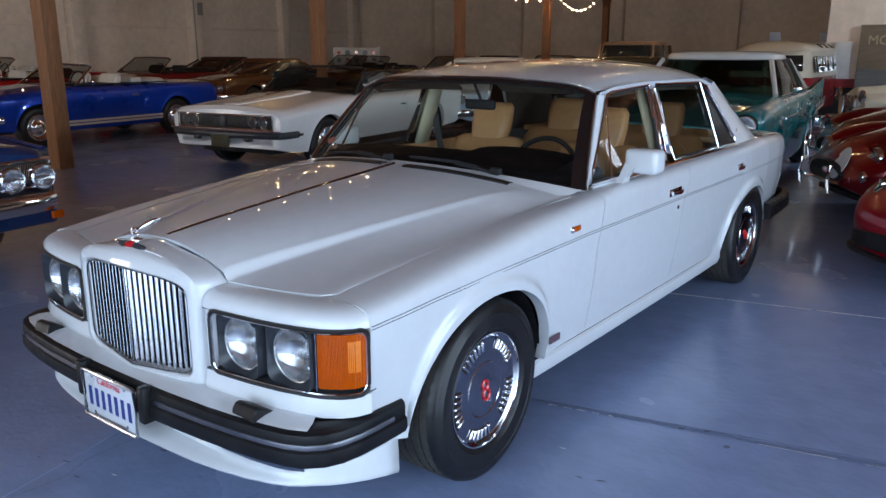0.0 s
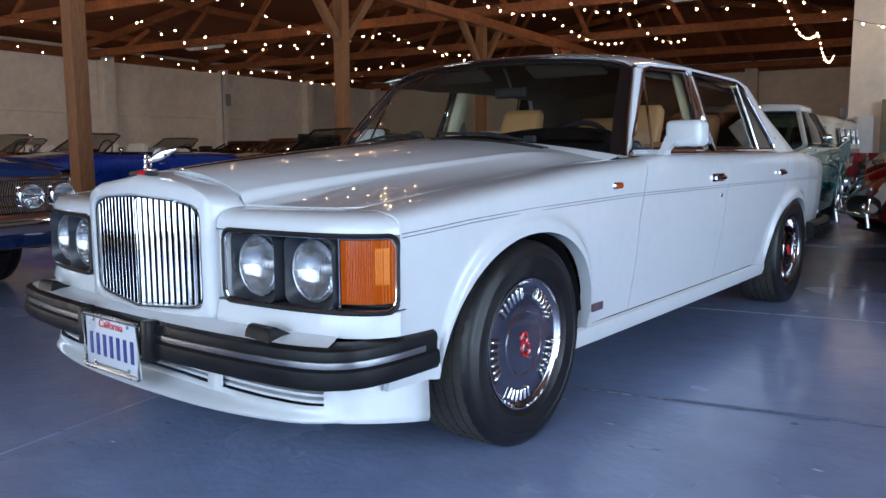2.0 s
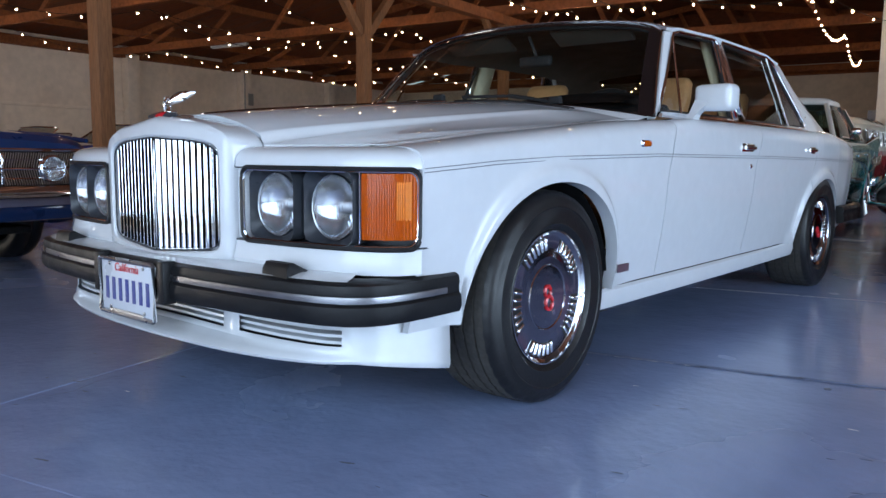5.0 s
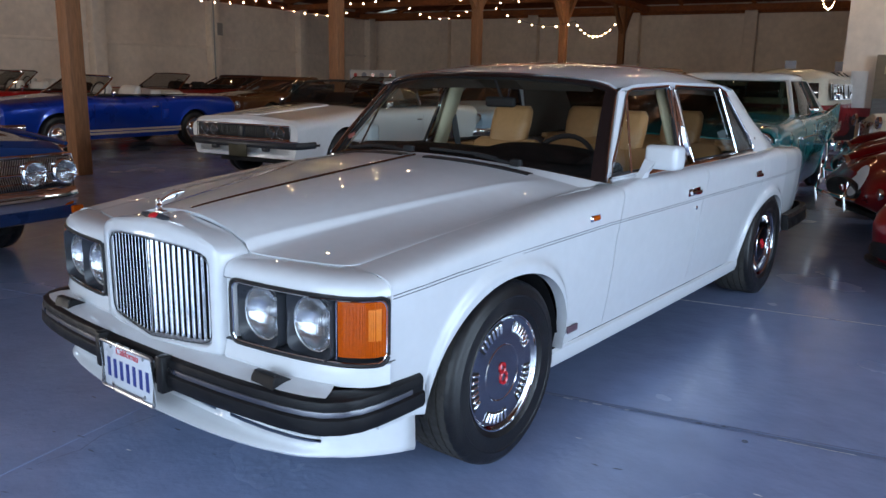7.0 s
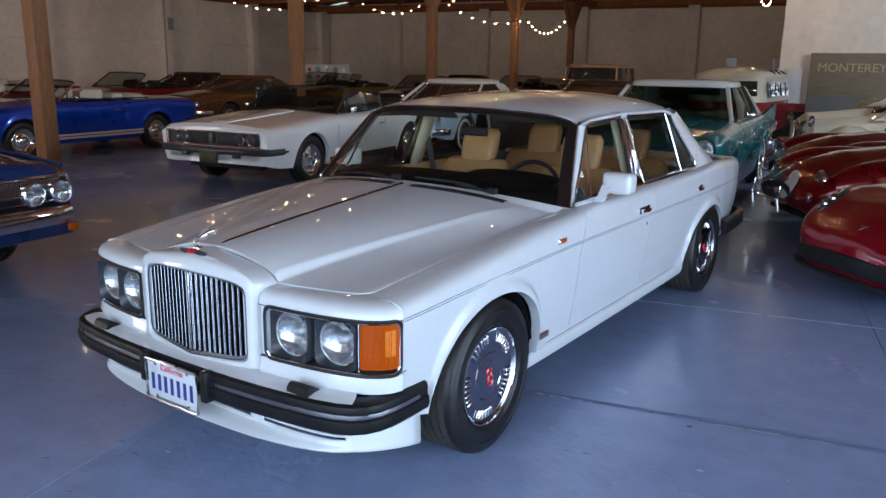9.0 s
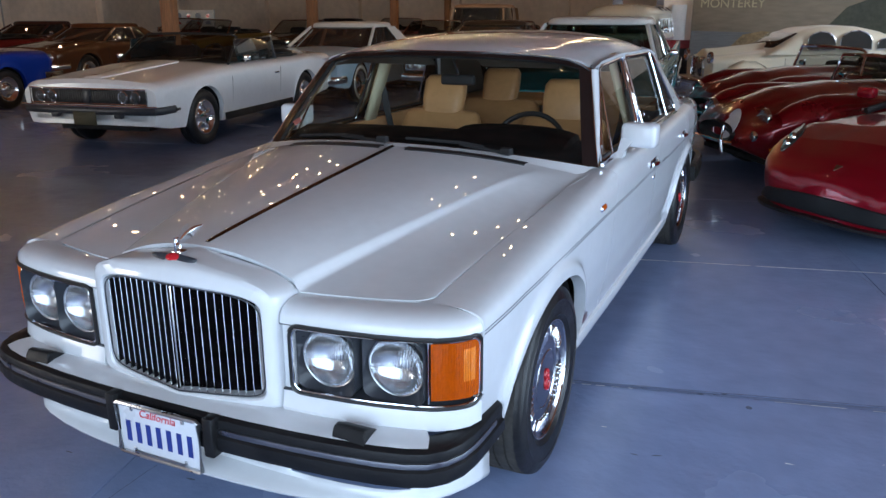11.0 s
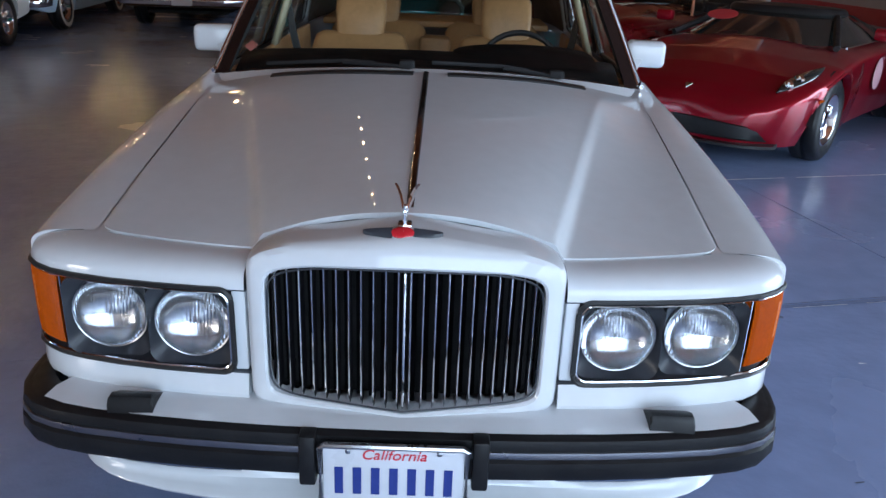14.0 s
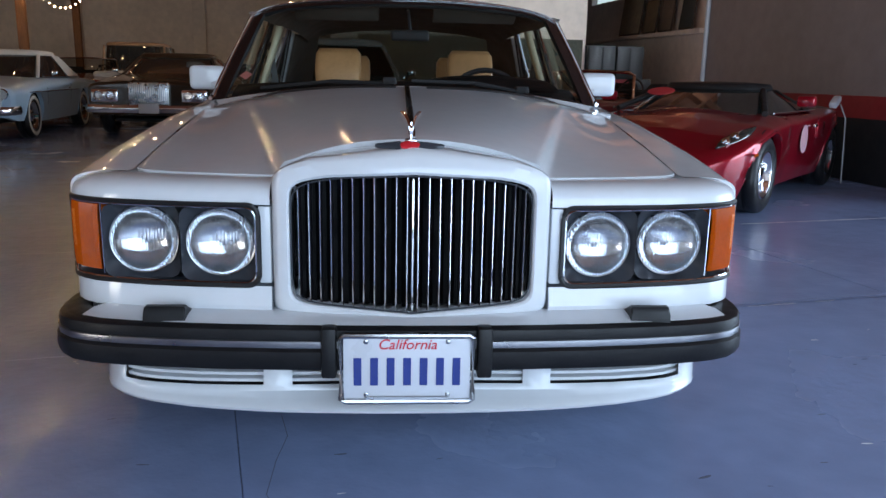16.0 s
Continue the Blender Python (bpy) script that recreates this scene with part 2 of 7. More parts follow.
def plate_poly(pts, depth, axis=1):
    """A flat outline in 3D, given thickness along one axis."""
    bm = bmesh.new()
    f = bm.faces.new([bm.verts.new(p) for p in pts])
    r = bmesh.ops.extrude_face_region(bm, geom=[f])
    v = [0, 0, 0]
    v[axis] = depth
    bmesh.ops.translate(bm, vec=v, verts=[e for e in r["geom"] if isinstance(e, bmesh.types.BMVert)])
    bmesh.ops.recalc_face_normals(bm, faces=bm.faces)
    return bm


def lettering(name, text, size, m, material, parent, depth=0.002, bold=0.0, shear=0.0, spacing=1.0, label=""):
    c = bpy.data.curves.new(name, "FONT")
    c.body, c.size, c.extrude, c.offset, c.shear, c.space_character = text, size, depth, bold, shear, spacing
    c.align_x, c.align_y = "CENTER", "CENTER"
    c.materials.append(material)
    ob = new(name, c)
    ob.parent = parent
    ob.matrix_basis = m
    if label:
        ob["label"] = label
    return ob


def thick(ob, t, offset=0.0):
    s = ob.modifiers.new("thickness", "SOLIDIFY")
    s.thickness, s.offset = t, offset
    return ob


interp = np.interp

# ---------------------------------------------------------------- building
def wall(name, x0, y0, x1, y1, z0, z1, material, openings=(), t=0.2, label=""):
    """A wall between two plan points of the building, with openings (along0, along1, z0, z1)."""
    d = Vector((x1 - x0, y1 - y0))
    length = d.length
    cuts = sorted({0.0, length, *[a for o in openings for a in o[:2]]})
    zs = sorted({z0, z1, *[z for o in openings for z in o[2:]]})
    bms = []
    for a, b in zip(cuts, cuts[1:]):
        for c, e in zip(zs, zs[1:]):
            ma, mz = (a + b) / 2, (c + e) / 2
            if any(o[0] < ma < o[1] and o[2] < mz < o[3] for o in openings):
                continue
            bms.append(box(b - a, t, e - c, (a + b) / 2, 0, (c + e) / 2))
    m = BUILD @ Matrix.Translation((x0, y0, 0)) @ Matrix.Rotation(math.atan2(d.y, d.x), 4, "Z")
    return single(name, merge(*bms), material, label, "wall", m, kind="structure")


LEFT, FAR, FRONT, RIGHT = -23.5, 33.0, -6.5, 10.0
CEIL = 4.35
wall("wall_west", LEFT, FRONT, LEFT, FAR, 0, CEIL + 0.3, WALL, label="pale painted block wall of the hall")
wall("wall_north", LEFT, FAR, RIGHT, FAR, 0, CEIL + 0.3, WALL, label="pale painted end wall of the hall")
# The opening from 8.1 to 13.9 is made up, behind the added hall lamp.
wall("wall_south", LEFT, FRONT, RIGHT, FRONT, 0, CEIL + 0.3, WALL, openings=((8.1, 13.9, 0.05, 3.7), (21.8, 29.0, 0.05, 3.9)), label="pale wall with a wide open door")
# The openings from 16.0 to 22.0 are made up, behind the added high lamps.
wall("wall_east", RIGHT, FRONT, RIGHT, FAR, 0, CEIL + 0.3, WALL, openings=((2.2, 8.8, 0.05, 3.7), (16.0, 18.6, 3.1, 4.0), (19.4, 22.0, 3.1, 4.0), (28.0, 31.0, 3.55, 4.3)), label="pale wall with an open door and a high window")
# partition behind the red sports car: dark skirting, red band, plaster above
PX, PY = 5.75, 8.45
wall("wall_partition", PX, 3.0, PX, PY, 0.93, CEIL + 0.3, WALL_WARM, label="plain grey plaster wall above a red band")
wall("wall_partition_band", PX, 3.0, PX, PY, 0.69, 0.93, WAIN_RED, t=0.206, label="dark red painted band on the wall")
wall("wall_partition_skirt", PX, 3.0, PX, PY, 0.0, 0.69, WAIN_BLACK, t=0.206, label="black painted lower wall")

# floor: slabs with open joints over a dark bed
single("floor", box(RIGHT - LEFT, FAR - FRONT, 0.2, (RIGHT + LEFT) / 2, (FAR + FRONT) / 2, -0.112), JOINT, "blue-grey painted concrete floor in slabs", "floor", BUILD, kind="structure")
FLOOR_OB = scene.objects["floor"]

# pale block joints and pilasters on the far walls
for k in range(8):
    single("trim", box(0.35, 0.5, CEIL, LEFT + 0.3, -6 + 5.43 * k, CEIL / 2, bev=0.01), WALL, "shallow pilaster of the hall wall", "pilaster", BUILD, kind="structure")
for k in range(6):
    single("trim", box(0.5, 0.35, CEIL, -19 + 4.9 * k, FAR - 0.27, CEIL / 2, bev=0.01), WALL, "shallow pilaster of the end wall", "pilaster", BUILD, kind="structure")
single("trim", box(0.14, FAR - FRONT, 0.10, LEFT + 0.18, (FAR + FRONT) / 2, 2.35, bev=0.01), WALL, "horizontal ledge along the hall wall", "trim", BUILD, kind="structure")
single("trim", box(0.3, FAR - FRONT, 0.3, LEFT + 0.25, (FAR + FRONT) / 2, CEIL, bev=0.02), ROOFWOOD, "dark timber wall plate", "trim", BUILD, kind="structure")
single("trim", box(RIGHT - LEFT, 0.3, 0.3, (RIGHT + LEFT) / 2, FAR - 0.25, CEIL, bev=0.02), ROOFWOOD, "dark timber wall plate", "trim", BUILD, kind="structure")

# roof deck: two slopes over a ridge above the posts
RIDGE_X, RIDGE_Z, EAVE_Z = -7.0, 7.2, 4.65
rows = [[(LEFT - 0.2, y, EAVE_Z), (RIDGE_X, y, RIDGE_Z), (RIGHT + 0.2, y, EAVE_Z)] for y in (FRONT - 0.2, FAR + 0.2)]
rows2 = [[(x, y, z + 0.15) for x, y, z in r] for r in rows]
single("ceiling", merge(loft(rows), loft(rows2)), ROOFDECK, "dark timber roof deck", "ceiling", BUILD, kind="structure")

# trusses at each bay
POST_X, POST_Y0, BAY = -7.38, 3.92, 5.43


def truss(y):
    t = thing("roof_truss", BUILD @ Matrix.Translation((0, y, 0)), "dark brown timber roof truss with chords and struts", "truss", "roof trusses", kind="structure")
    def beam(name, a, b, w=0.12, h=0.24, dy=0.0):
        a, b = Vector(a), Vector(b)
        L = (b - a).length
        ang = math.atan2(b.z - a.z, b.x - a.x)
        bm = box(L, w, h, 0, 0, 0, bev=0.008, seg=1)
        bmesh.ops.transform(bm, matrix=Matrix.Translation((a + b) / 2 + Vector((0, dy, 0))) @ Matrix.Rotation(-ang, 4, "Y"), verts=bm.verts)
        part(name, bm, ROOFWOOD, t)
    beam("bottom_chord", (LEFT, 0, CEIL - 0.05), (RIGHT, 0, CEIL - 0.05))
    beam("top_chord", (LEFT, 0, EAVE_Z - 0.15), (RIDGE_X, 0, RIDGE_Z - 0.15))
    beam("top_chord", (RIDGE_X, 0, RIDGE_Z - 0.15), (RIGHT, 0, EAVE_Z - 0.15))
    for x in np.linspace(LEFT + 2.5, RIGHT - 2.5, 11):
        zt = EAVE_Z - 0.15 + (RIDGE_Z - EAVE_Z) * (1 - abs(x - RIDGE_X) / (16.5 if x < RIDGE_X else 17))
        s = 1.3 if x < RIDGE_X else -1.3
        beam("strut", (x, 0, CEIL), (x + s, 0, zt - 0.02), 0.08, 0.14, 0.09)
    return t


for k in range(-2, 6):
    truss(POST_Y0 + BAY * k)
for k in range(9):
    x = LEFT + 2 + 3.9 * k
    zt = EAVE_Z + (RIDGE_Z - EAVE_Z) * (1 - abs(x - RIDGE_X) / (16.5 if x < RIDGE_X else 17)) - 0.16
    single("purlin", box(0.12, FAR - FRONT, 0.2, x, (FAR + FRONT) / 2, zt, bev=0.006, seg=1), ROOFWOOD, "dark timber purlin under the roof deck", "purlin", BUILD, "purlins", kind="structure")


def post(y):
    t = thing("timber_post", BUILD @ Matrix.Translation((POST_X, y, 0)), "rough sawn square timber post with knee braces", "post", "timber posts", kind="structure")
    part("shaft", box(0.215, 0.215, CEIL - 0.2, 0, 0, (CEIL - 0.2) / 2, bev=0.014), WOOD, t)
    for sy in (-1, 1):
        bm = box(0.12, 0.16, 1.55, 0, 0, 0, bev=0.01, seg=1)
        bmesh.ops.transform(bm, matrix=Matrix.Translation((0, sy * 0.62, CEIL - 0.75)) @ Matrix.Rotation(-sy * radians(42), 4, "X"), verts=bm.verts)
        part("knee_brace", bm, WOOD, t)
    part("cap_beam", box(0.24, BAY - 0.02, 0.22, 0, 0, CEIL - 0.09 - 0.2, bev=0.01), ROOFWOOD, t)
    return t


for k in range(-1, 5):
    post(POST_Y0 + BAY * k)

# ---------------------------------------------------------------- the white saloon, built in its own axes (front axle at y = 0, nose to -y)
saloon = thing("saloon_car", Matrix(), "glossy white luxury saloon with tall chrome-vaned grille and tan leather", "car")
HUB = 0.3375
AXLES = (0.0, 3.061)


def half_width(y):
    return float(interp(y, [-0.60, -0.45, -0.2, 0.1, 0.6, 1.2, 2.2, 2.9, 3.4, 3.8, 4.1, 4.30], [0.893, 0.908, 0.922, 0.932, 0.940, 0.944, 0.945, 0.938, 0.918, 0.885, 0.845, 0.79]))


def edge_x(y):
    return float(interp(y, [-0.60, 0.5, 0.85, 1.0, 2.8, 3.3, 4.25], [0.732, 0.803, 0.846, 0.856, 0.856, 0.80, 0.70]))


def edge_z(y):
    return float(interp(y, [-0.60, -0.2, 0.5, 0.85, 1.0, 2.8, 3.3, 4.25], [0.800, 0.846, 0.912, 0.930, 0.940, 0.944, 0.952, 0.90]))


def line_z(y):
    return float(interp(y, [-0.60, -0.3, 0.0, 0.7, 2.0, 3.0, 4.25], [0.742, 0.764, 0.778, 0.792, 0.790, 0.782, 0.765]))


def lower_z(y):
    """The lower edge of the side: sill, spoiler and the two wheel arches."""
    z = float(interp(y, [-0.60, -0.42, 0.36, 0.6, 2.4, 2.6, 3.45, 4.25], [0.31, 0.31, 0.305, 0.315, 0.315, 0.30, 0.28, 0.36]))
    for c, ry, rz in ((0.012, 0.418, 0.362), (3.03, 0.425, 0.325)):
        d = (y - c) / ry
        if abs(d) < 1:
            z = max(z, 0.338 + rz * (1 - abs(d) ** 2.1) ** 0.5)
    return z


def side_off(z, y):
    return float(interp(line_z(y) - z, [0, 0.1, 0.2, 0.33, 0.45, 0.56], [0, 0.004, 0.012, 0.030, 0.055, 0.078]))


def side_section(y, low=None, n1=9, n2=18):
    """Points from the upper edge over the shoulder down to the lower edge."""
    W, xe, ze, zl = half_width(y), edge_x(y), edge_z(y), line_z(y)
    lo = lower_z(y) if low is None else low
    pts = []
    for i in range(n1):
        a = math.pi / 2 * i / n1
        pts.append((xe + (W - xe) * math.sin(a) ** 0.55, y, zl + (ze - zl) * math.cos(a) ** 0.55))
    for i in range(n2 + 1):
        z = zl + (lo - zl) * (i / n2) ** 0.8
        x = W - side_off(z, y)
        d = math.hypot(z - lo, 0)
        inside = any(abs(y - c) < r for c, r in ((0.012, 0.443), (3.03, 0.45)))
        if inside:
            x += 0.020 * (1 / (1 + (d / 0.05) ** 6))
        pts.append((x, y, z))
    return pts


def arch_ys(a, b):
    """Stations from a to b, close together at the wheel arches."""
    ys = set(np.round(np.linspace(a, b, max(3, int((b - a) / 0.07))), 4))
    for c, r in ((0.012, 0.418), (3.03, 0.425)):
        for k in range(49):
            y = c - r * math.cos(math.pi * k / 48)
            ys.add(round(y, 4))
        ys |= {round(c - r - 0.004, 4), round(c + r + 0.004, 4)}
    return sorted(y for y in ys if a <= y <= b)


def side_panel(name, a, b, shift_a, shift_b, low=None, material=WHITE, label=""):
    """One panel of the flank; shift(z) bends its front and rear shut lines."""
    ys = arch_ys(a, b)
    rows = []
    for y in ys:
        u = (y - a) / (b - a)
        wa, wb = max(0, 1 - 3 * u), max(0, 1 - 3 * (1 - u))
        rows.append([(x, y + wa * shift_a(z) + wb * shift_b(z), z) for x, _, z in side_section(y, low(y) if low else None)])
    # turned-in edges give the panel depth
    rim = lambda row, dy: [(x - 0.02, y + dy, z) for x, y, z in row]
    rows = [rim(rows[0], 0.001)] + rows + [rim(rows[-1], -0.001)]
    lip = [(r[-1][0] - 0.045, r[-1][1], r[-1][2] - 0.002) for r in rows]
    rows = [r + [l] for r, l in zip(rows, lip)]
    bm = loft(rows)
    part(name, bm, material, saloon, label)
    part(name, flip(loft(rows)), material, saloon, label)


none = lambda z: 0.0
cut_a = lambda z: float(interp(z, [0.3, 0.45, 0.7, 0.85, 0.93], [0.02, 0.0, -0.01, 0.03, 0.085]))
cut_b = lambda z: float(interp(z, [0.3, 0.5, 0.75, 0.93], [0.01, 0.0, 0.01, 0.11]))
cut_c = lambda z: float(interp(z, [0.55, 0.61, 0.79, 0.93], [-0.05, -0.03, 0.05, 0.09]))
side_panel("front_wing", -0.588, 0.790, none, cut_a)
side_panel("front_door", 0.795, 1.745, cut_a, cut_b)
side_panel("rear_door", 1.750, 2.745, cut_b, cut_c)
side_panel("rear_wing", 2.750, 4.25, cut_c, none)

# sills
for s in (1, -1):
    rows = []
    for y in np.linspace(0.375, 2.615, 24):
        W = half_width(y)
        rows.append([(W - 0.064, y, 0.309), (W - 0.052, y, 0.300), (W - 0.050, y, 0.27), (W - 0.062, y, 0.235), (W - 0.12, y, 0.205), (W - 0.30, y, 0.20)])
    bm = loft(rows)
    part("sill", flip(bm) if s < 0 else bm, WHITE, saloon)

# bonnet with its raised centre between two creases
def bonnet_rear(u):
    """The bonnet's rear edge, bowed back towards the corners with the windscreen's foot."""
    return 0.578 + 0.150 * u * u




def bonnet_z(x, t):
    """Height of the bonnet: a crowned centre that folds down along two creases to flat shoulders."""
    x = abs(x)
    zc = 0.897 + 0.112 * t ** 0.85
    zk = 0.829 + 0.140 * t ** 0.85
    step = 0.026 * (1 - t) ** 1.6
    ze = 0.802 + 0.110 * t
    xk, xe = 0.338 + 0.335 * t, 0.729 + 0.072 * t
    inner = zc - (zc - zk) * (x / xk) ** 2.2
    f = min(max((x - xk) / (xe - xk), 0), 1)
    zo = zk - step
    outer = zo + (ze - zo) * (1 - (1 - f) ** 1.35)
    w = min(max((x - xk + 0.012) / 0.026, 0), 1)
    w = w * w * (3 - 2 * w)
    folded = min(inner, zc) * (1 - w) + outer * w + 0.002 * math.exp(-((x - xk + 0.008) / 0.016) ** 2)
    # the creases fade out towards the windscreen
    q = min(max((t - 0.72) / 0.28, 0), 1)
    q = q * q * (3 - 2 * q)
    crowned = zc - (zc - ze) * min(x / xe, 1) ** 2.6
    return folded * (1 - q) + crowned * q


def bonnet_front(x):
    """Plan line of the bonnet's leading edge: straight along the grille shell, then swept back to the corner."""
    ax = abs(x)
    return -0.667 + 0.075 * (max(ax - 0.345, 0) / 0.375) ** 1.4


us = [-1.0, -0.998, -0.992, -0.982, -0.97, -0.955, -0.94] + list(np.linspace(-0.92, 0.92, 151)) + [0.94, 0.955, 0.97, 0.982, 0.992, 0.998, 1.0]
rows = []
for k in range(41):
    t = k / 40
    ye = bonnet_front(0.73) + 0.055
    ye += (bonnet_rear(1) - ye) * t
    xe = edge_x(ye) - 0.0026
    rise = edge_z(ye) - (0.802 + 0.110 * t) - 0.001
    row = []
    for u in us:
        x = u * xe
        yf = bonnet_front(x) + 0.055 * (1 - math.sqrt(max(0, 1 - (max(abs(u) - 0.925, 0) / 0.075) ** 2)))
        y1 = bonnet_rear(u)
        y = yf + (y1 - yf) * t
        row.append((x, y, bonnet_z(x, t) + 0.002 * (1 - u * u) + rise * abs(u) ** 6))
    rows.append(row)
rows = [[(x, y + 0.006, z - 0.015) for x, y, z in rows[0]]] + rows + [[(x, y, z - 0.02) for x, y, z in rows[-1]]]
rows = [[(r[0][0] + 0.004, r[0][1], r[0][2] - 0.015)] + r + [(r[-1][0] - 0.004, r[-1][1], r[-1][2] - 0.015)] for r in rows]
bonnet = part("bonnet", loft(rows), WHITE, saloon)
strip = [(0.0, -0.64 + 1.205 * k / 20, bonnet_z(0, k / 20) + 0.003) for k in range(21)]
# Plain chrome; the dark roof's reflection is put into its base colour.
part("centre_strip", tube(strip, 0.006, 8, flat=1.75), mat("chrome_darkened_by_roof", (0.22, 0.22, 0.235), rough=0.1, metal=1, vary=0.05), bonnet, "thin chrome strip along the bonnet")
for s in (1, -1):
    part("wing_corner", loft([[(s * x, y, bonnet_z(min(x, 0.726), 0.04) - 0.0035) for x in np.linspace(0.660, 0.736, 6)] for y in np.linspace(-0.602, -0.50, 6)]), WHITE, saloon)
# dark tray that closes the gaps round the bonnet
part("inner_tray", loft([[(x * 0.99, y, z - 0.03) for x, y, z in ((u * 0.80, -0.60 + 1.2 * t, bonnet_z(u * 0.72, t)) for u in np.linspace(-1, 1, 9))] for t in np.linspace(0, 1, 6)]), WHITE, saloon)

# nose: lip over the lamps, apron under them
NOSE = [(0.3495, -0.766), (0.45, -0.760), (0.55, -0.750), (0.65, -0.735), (0.74, -0.714), (0.80, -0.693), (0.845, -0.664), (0.873, -0.634), (0.8905, -0.588)]
BACK = [(0.350, -0.662), (0.44, -0.655), (0.53, -0.642), (0.60, -0.628), (0.655, -0.614), (0.695, -0.602), (0.717, -0.592), (0.730, -0.585), (0.732, -0.588)]
rows = []
for (px, py), (qx, qy) in zip(NOSE, BACK):
    row = []
    for k in range(11):
        a = math.pi / 2 * k / 10
        h, v = math.sin(a) ** 0.7, math.cos(a) ** 0.7
        row.append((qx + (px - qx) * h, qy + (py - qy) * h, 0.742 + 0.058 * v))
    row.append((px * 0.985, py + 0.025, 0.740))
    rows.append(row)
for s in (1, -1):
    bm = loft(rows)
    part("nose_lip", flip(bm) if s < 0 else bm, WHITE, saloon)
rows = []
for px, py in NOSE:
    q = min(1.0, max(0.0, (0.89 - px) / 0.06))
    rows.append([(px * 0.985, py + 0.03, 0.540), (px, py, 0.536), (px, py - 0.004 * q, 0.52), (px, py - 0.012 * q, 0.488), (px, py - 0.006 * q, 0.472), (px * 0.985, py + 0.03, 0.466)])
rows = [[(x, y + 0.05, z) for x, y, z in rows[0]]] + rows
for s in (1, -1):
    bm = loft(rows)
    part("lamp_apron", flip(bm) if s < 0 else bm, WHITE, saloon)
# grille shell and chrome vanes


def grille_ring(a, z0, z1, arch, vee, y, n=96, p=9.0):
    ring = []
    zc, b = (z0 + z1) / 2, (z1 - z0) / 2
    for k in range(n):
        t = 2 * math.pi * k / n
        c, s = math.cos(t), math.sin(t)
        x = a * math.copysign(abs(c) ** (2 / p), c)
        z = zc + b * math.copysign(abs(s) ** (2 / p), s)
        f = (z - z0) / (z1 - z0)
        z += arch * f * (1 - (x / a) ** 2) - vee * (1 - f) * (1 - abs(x) / a)
        ring.append((x, y(x), z))
    return ring


vee_y = lambda base, deep: (lambda x: base - deep * (1 - min(abs(x) / 0.30, 1)))
shell_rings = [
    grille_ring(0.300, 0.500, 0.800, 0.026, 0.020, vee_y(-0.752, 0.03), p=12),
    grille_ring(0.301, 0.499, 0.801, 0.026, 0.020, vee_y(-0.785, 0.036), p=12),
    grille_ring(0.306, 0.494, 0.806, 0.028, 0.020, vee_y(-0.791, 0.036), p=12),
    grille_ring(0.328, 0.479, 0.827, 0.042, 0.012, vee_y(-0.788, 0.030), p=14),
    grille_ring(0.338, 0.472, 0.830, 0.057, 0.008, vee_y(-0.779, 0.020), p=16),
    grille_ring(0.3455, 0.467, 0.827, 0.067, 0.0, vee_y(-0.760, 0.008), p=18),
    grille_ring(0.348, 0.466, 0.823, 0.074, 0.0, vee_y(-0.705, 0.0), p=20),
    grille_ring(0.349, 0.466, 0.823, 0.074, 0.0, vee_y(-0.673, 0.0), p=16),
    grille_ring(0.349, 0.466, 0.812, 0.074, 0.0, vee_y(-0.664, 0.0), p=16),
    grille_ring(0.345, 0.470, 0.800, 0.074, 0.0, vee_y(-0.60, 0.0), p=16),
]
part("grille_shell", loft(shell_rings + [], closed=True), WHITE, saloon)
grille = part("radiator_grille", box(0.60, 0.01, 0.34, 0, -0.725, 0.650), DARK, saloon, "tall radiator grille of upright chrome vanes")
part("grille_frame", tube(grille_ring(0.297, 0.503, 0.797, 0.026, 0.020, vee_y(-0.783, 0.036)), 0.0022, 6, closed=True), BEZEL, grille)
vane_n = 22
VANEBLACK = mat("matt_black_vane", (0.006, 0.006, 0.008), rough=0.9, vary=0.1, spec=0.1)
VANE = [(-0.0015, -0.0238), (0.0, -0.025), (0.0015, -0.0238), (0.0022, -0.020), (0.0105, -0.006), (0.013, 0.004), (0.013, 0.02), (-0.002, 0.02)]
BACKING = [(-0.0030, -0.0222), (-0.0013, -0.0230), (-0.0013, 0.019), (-0.0030, 0.019)]
for k in range(vane_n):
    x = -0.293 + 0.586 * (k + 0.5) / vane_n
    f = abs(x) / 0.300
    sg = 1 if x > 0 else -1
    top = 0.797 + 0.026 * (1 - f * f) - 0.03 * f ** 14
    bot = 0.503 - 0.020 * (1 - f) + 0.02 * f ** 14
    yv = vee_y(-0.753, 0.036)(x)
    prism = lambda pl: loft([[(x + sg * u, yv + v, z) for u, v in pl] for z in (bot, top)], closed=True, caps=True)
    v = part("vane", prism(VANE), CHROME, grille)
    part("vane_back", prism(BACKING), VANEBLACK, v, "black inner side of the vane")
part("centre_vane", box(0.006, 0.03, 0.328, 0, -0.799, 0.652, bev=0.0022), CHROME, grille)

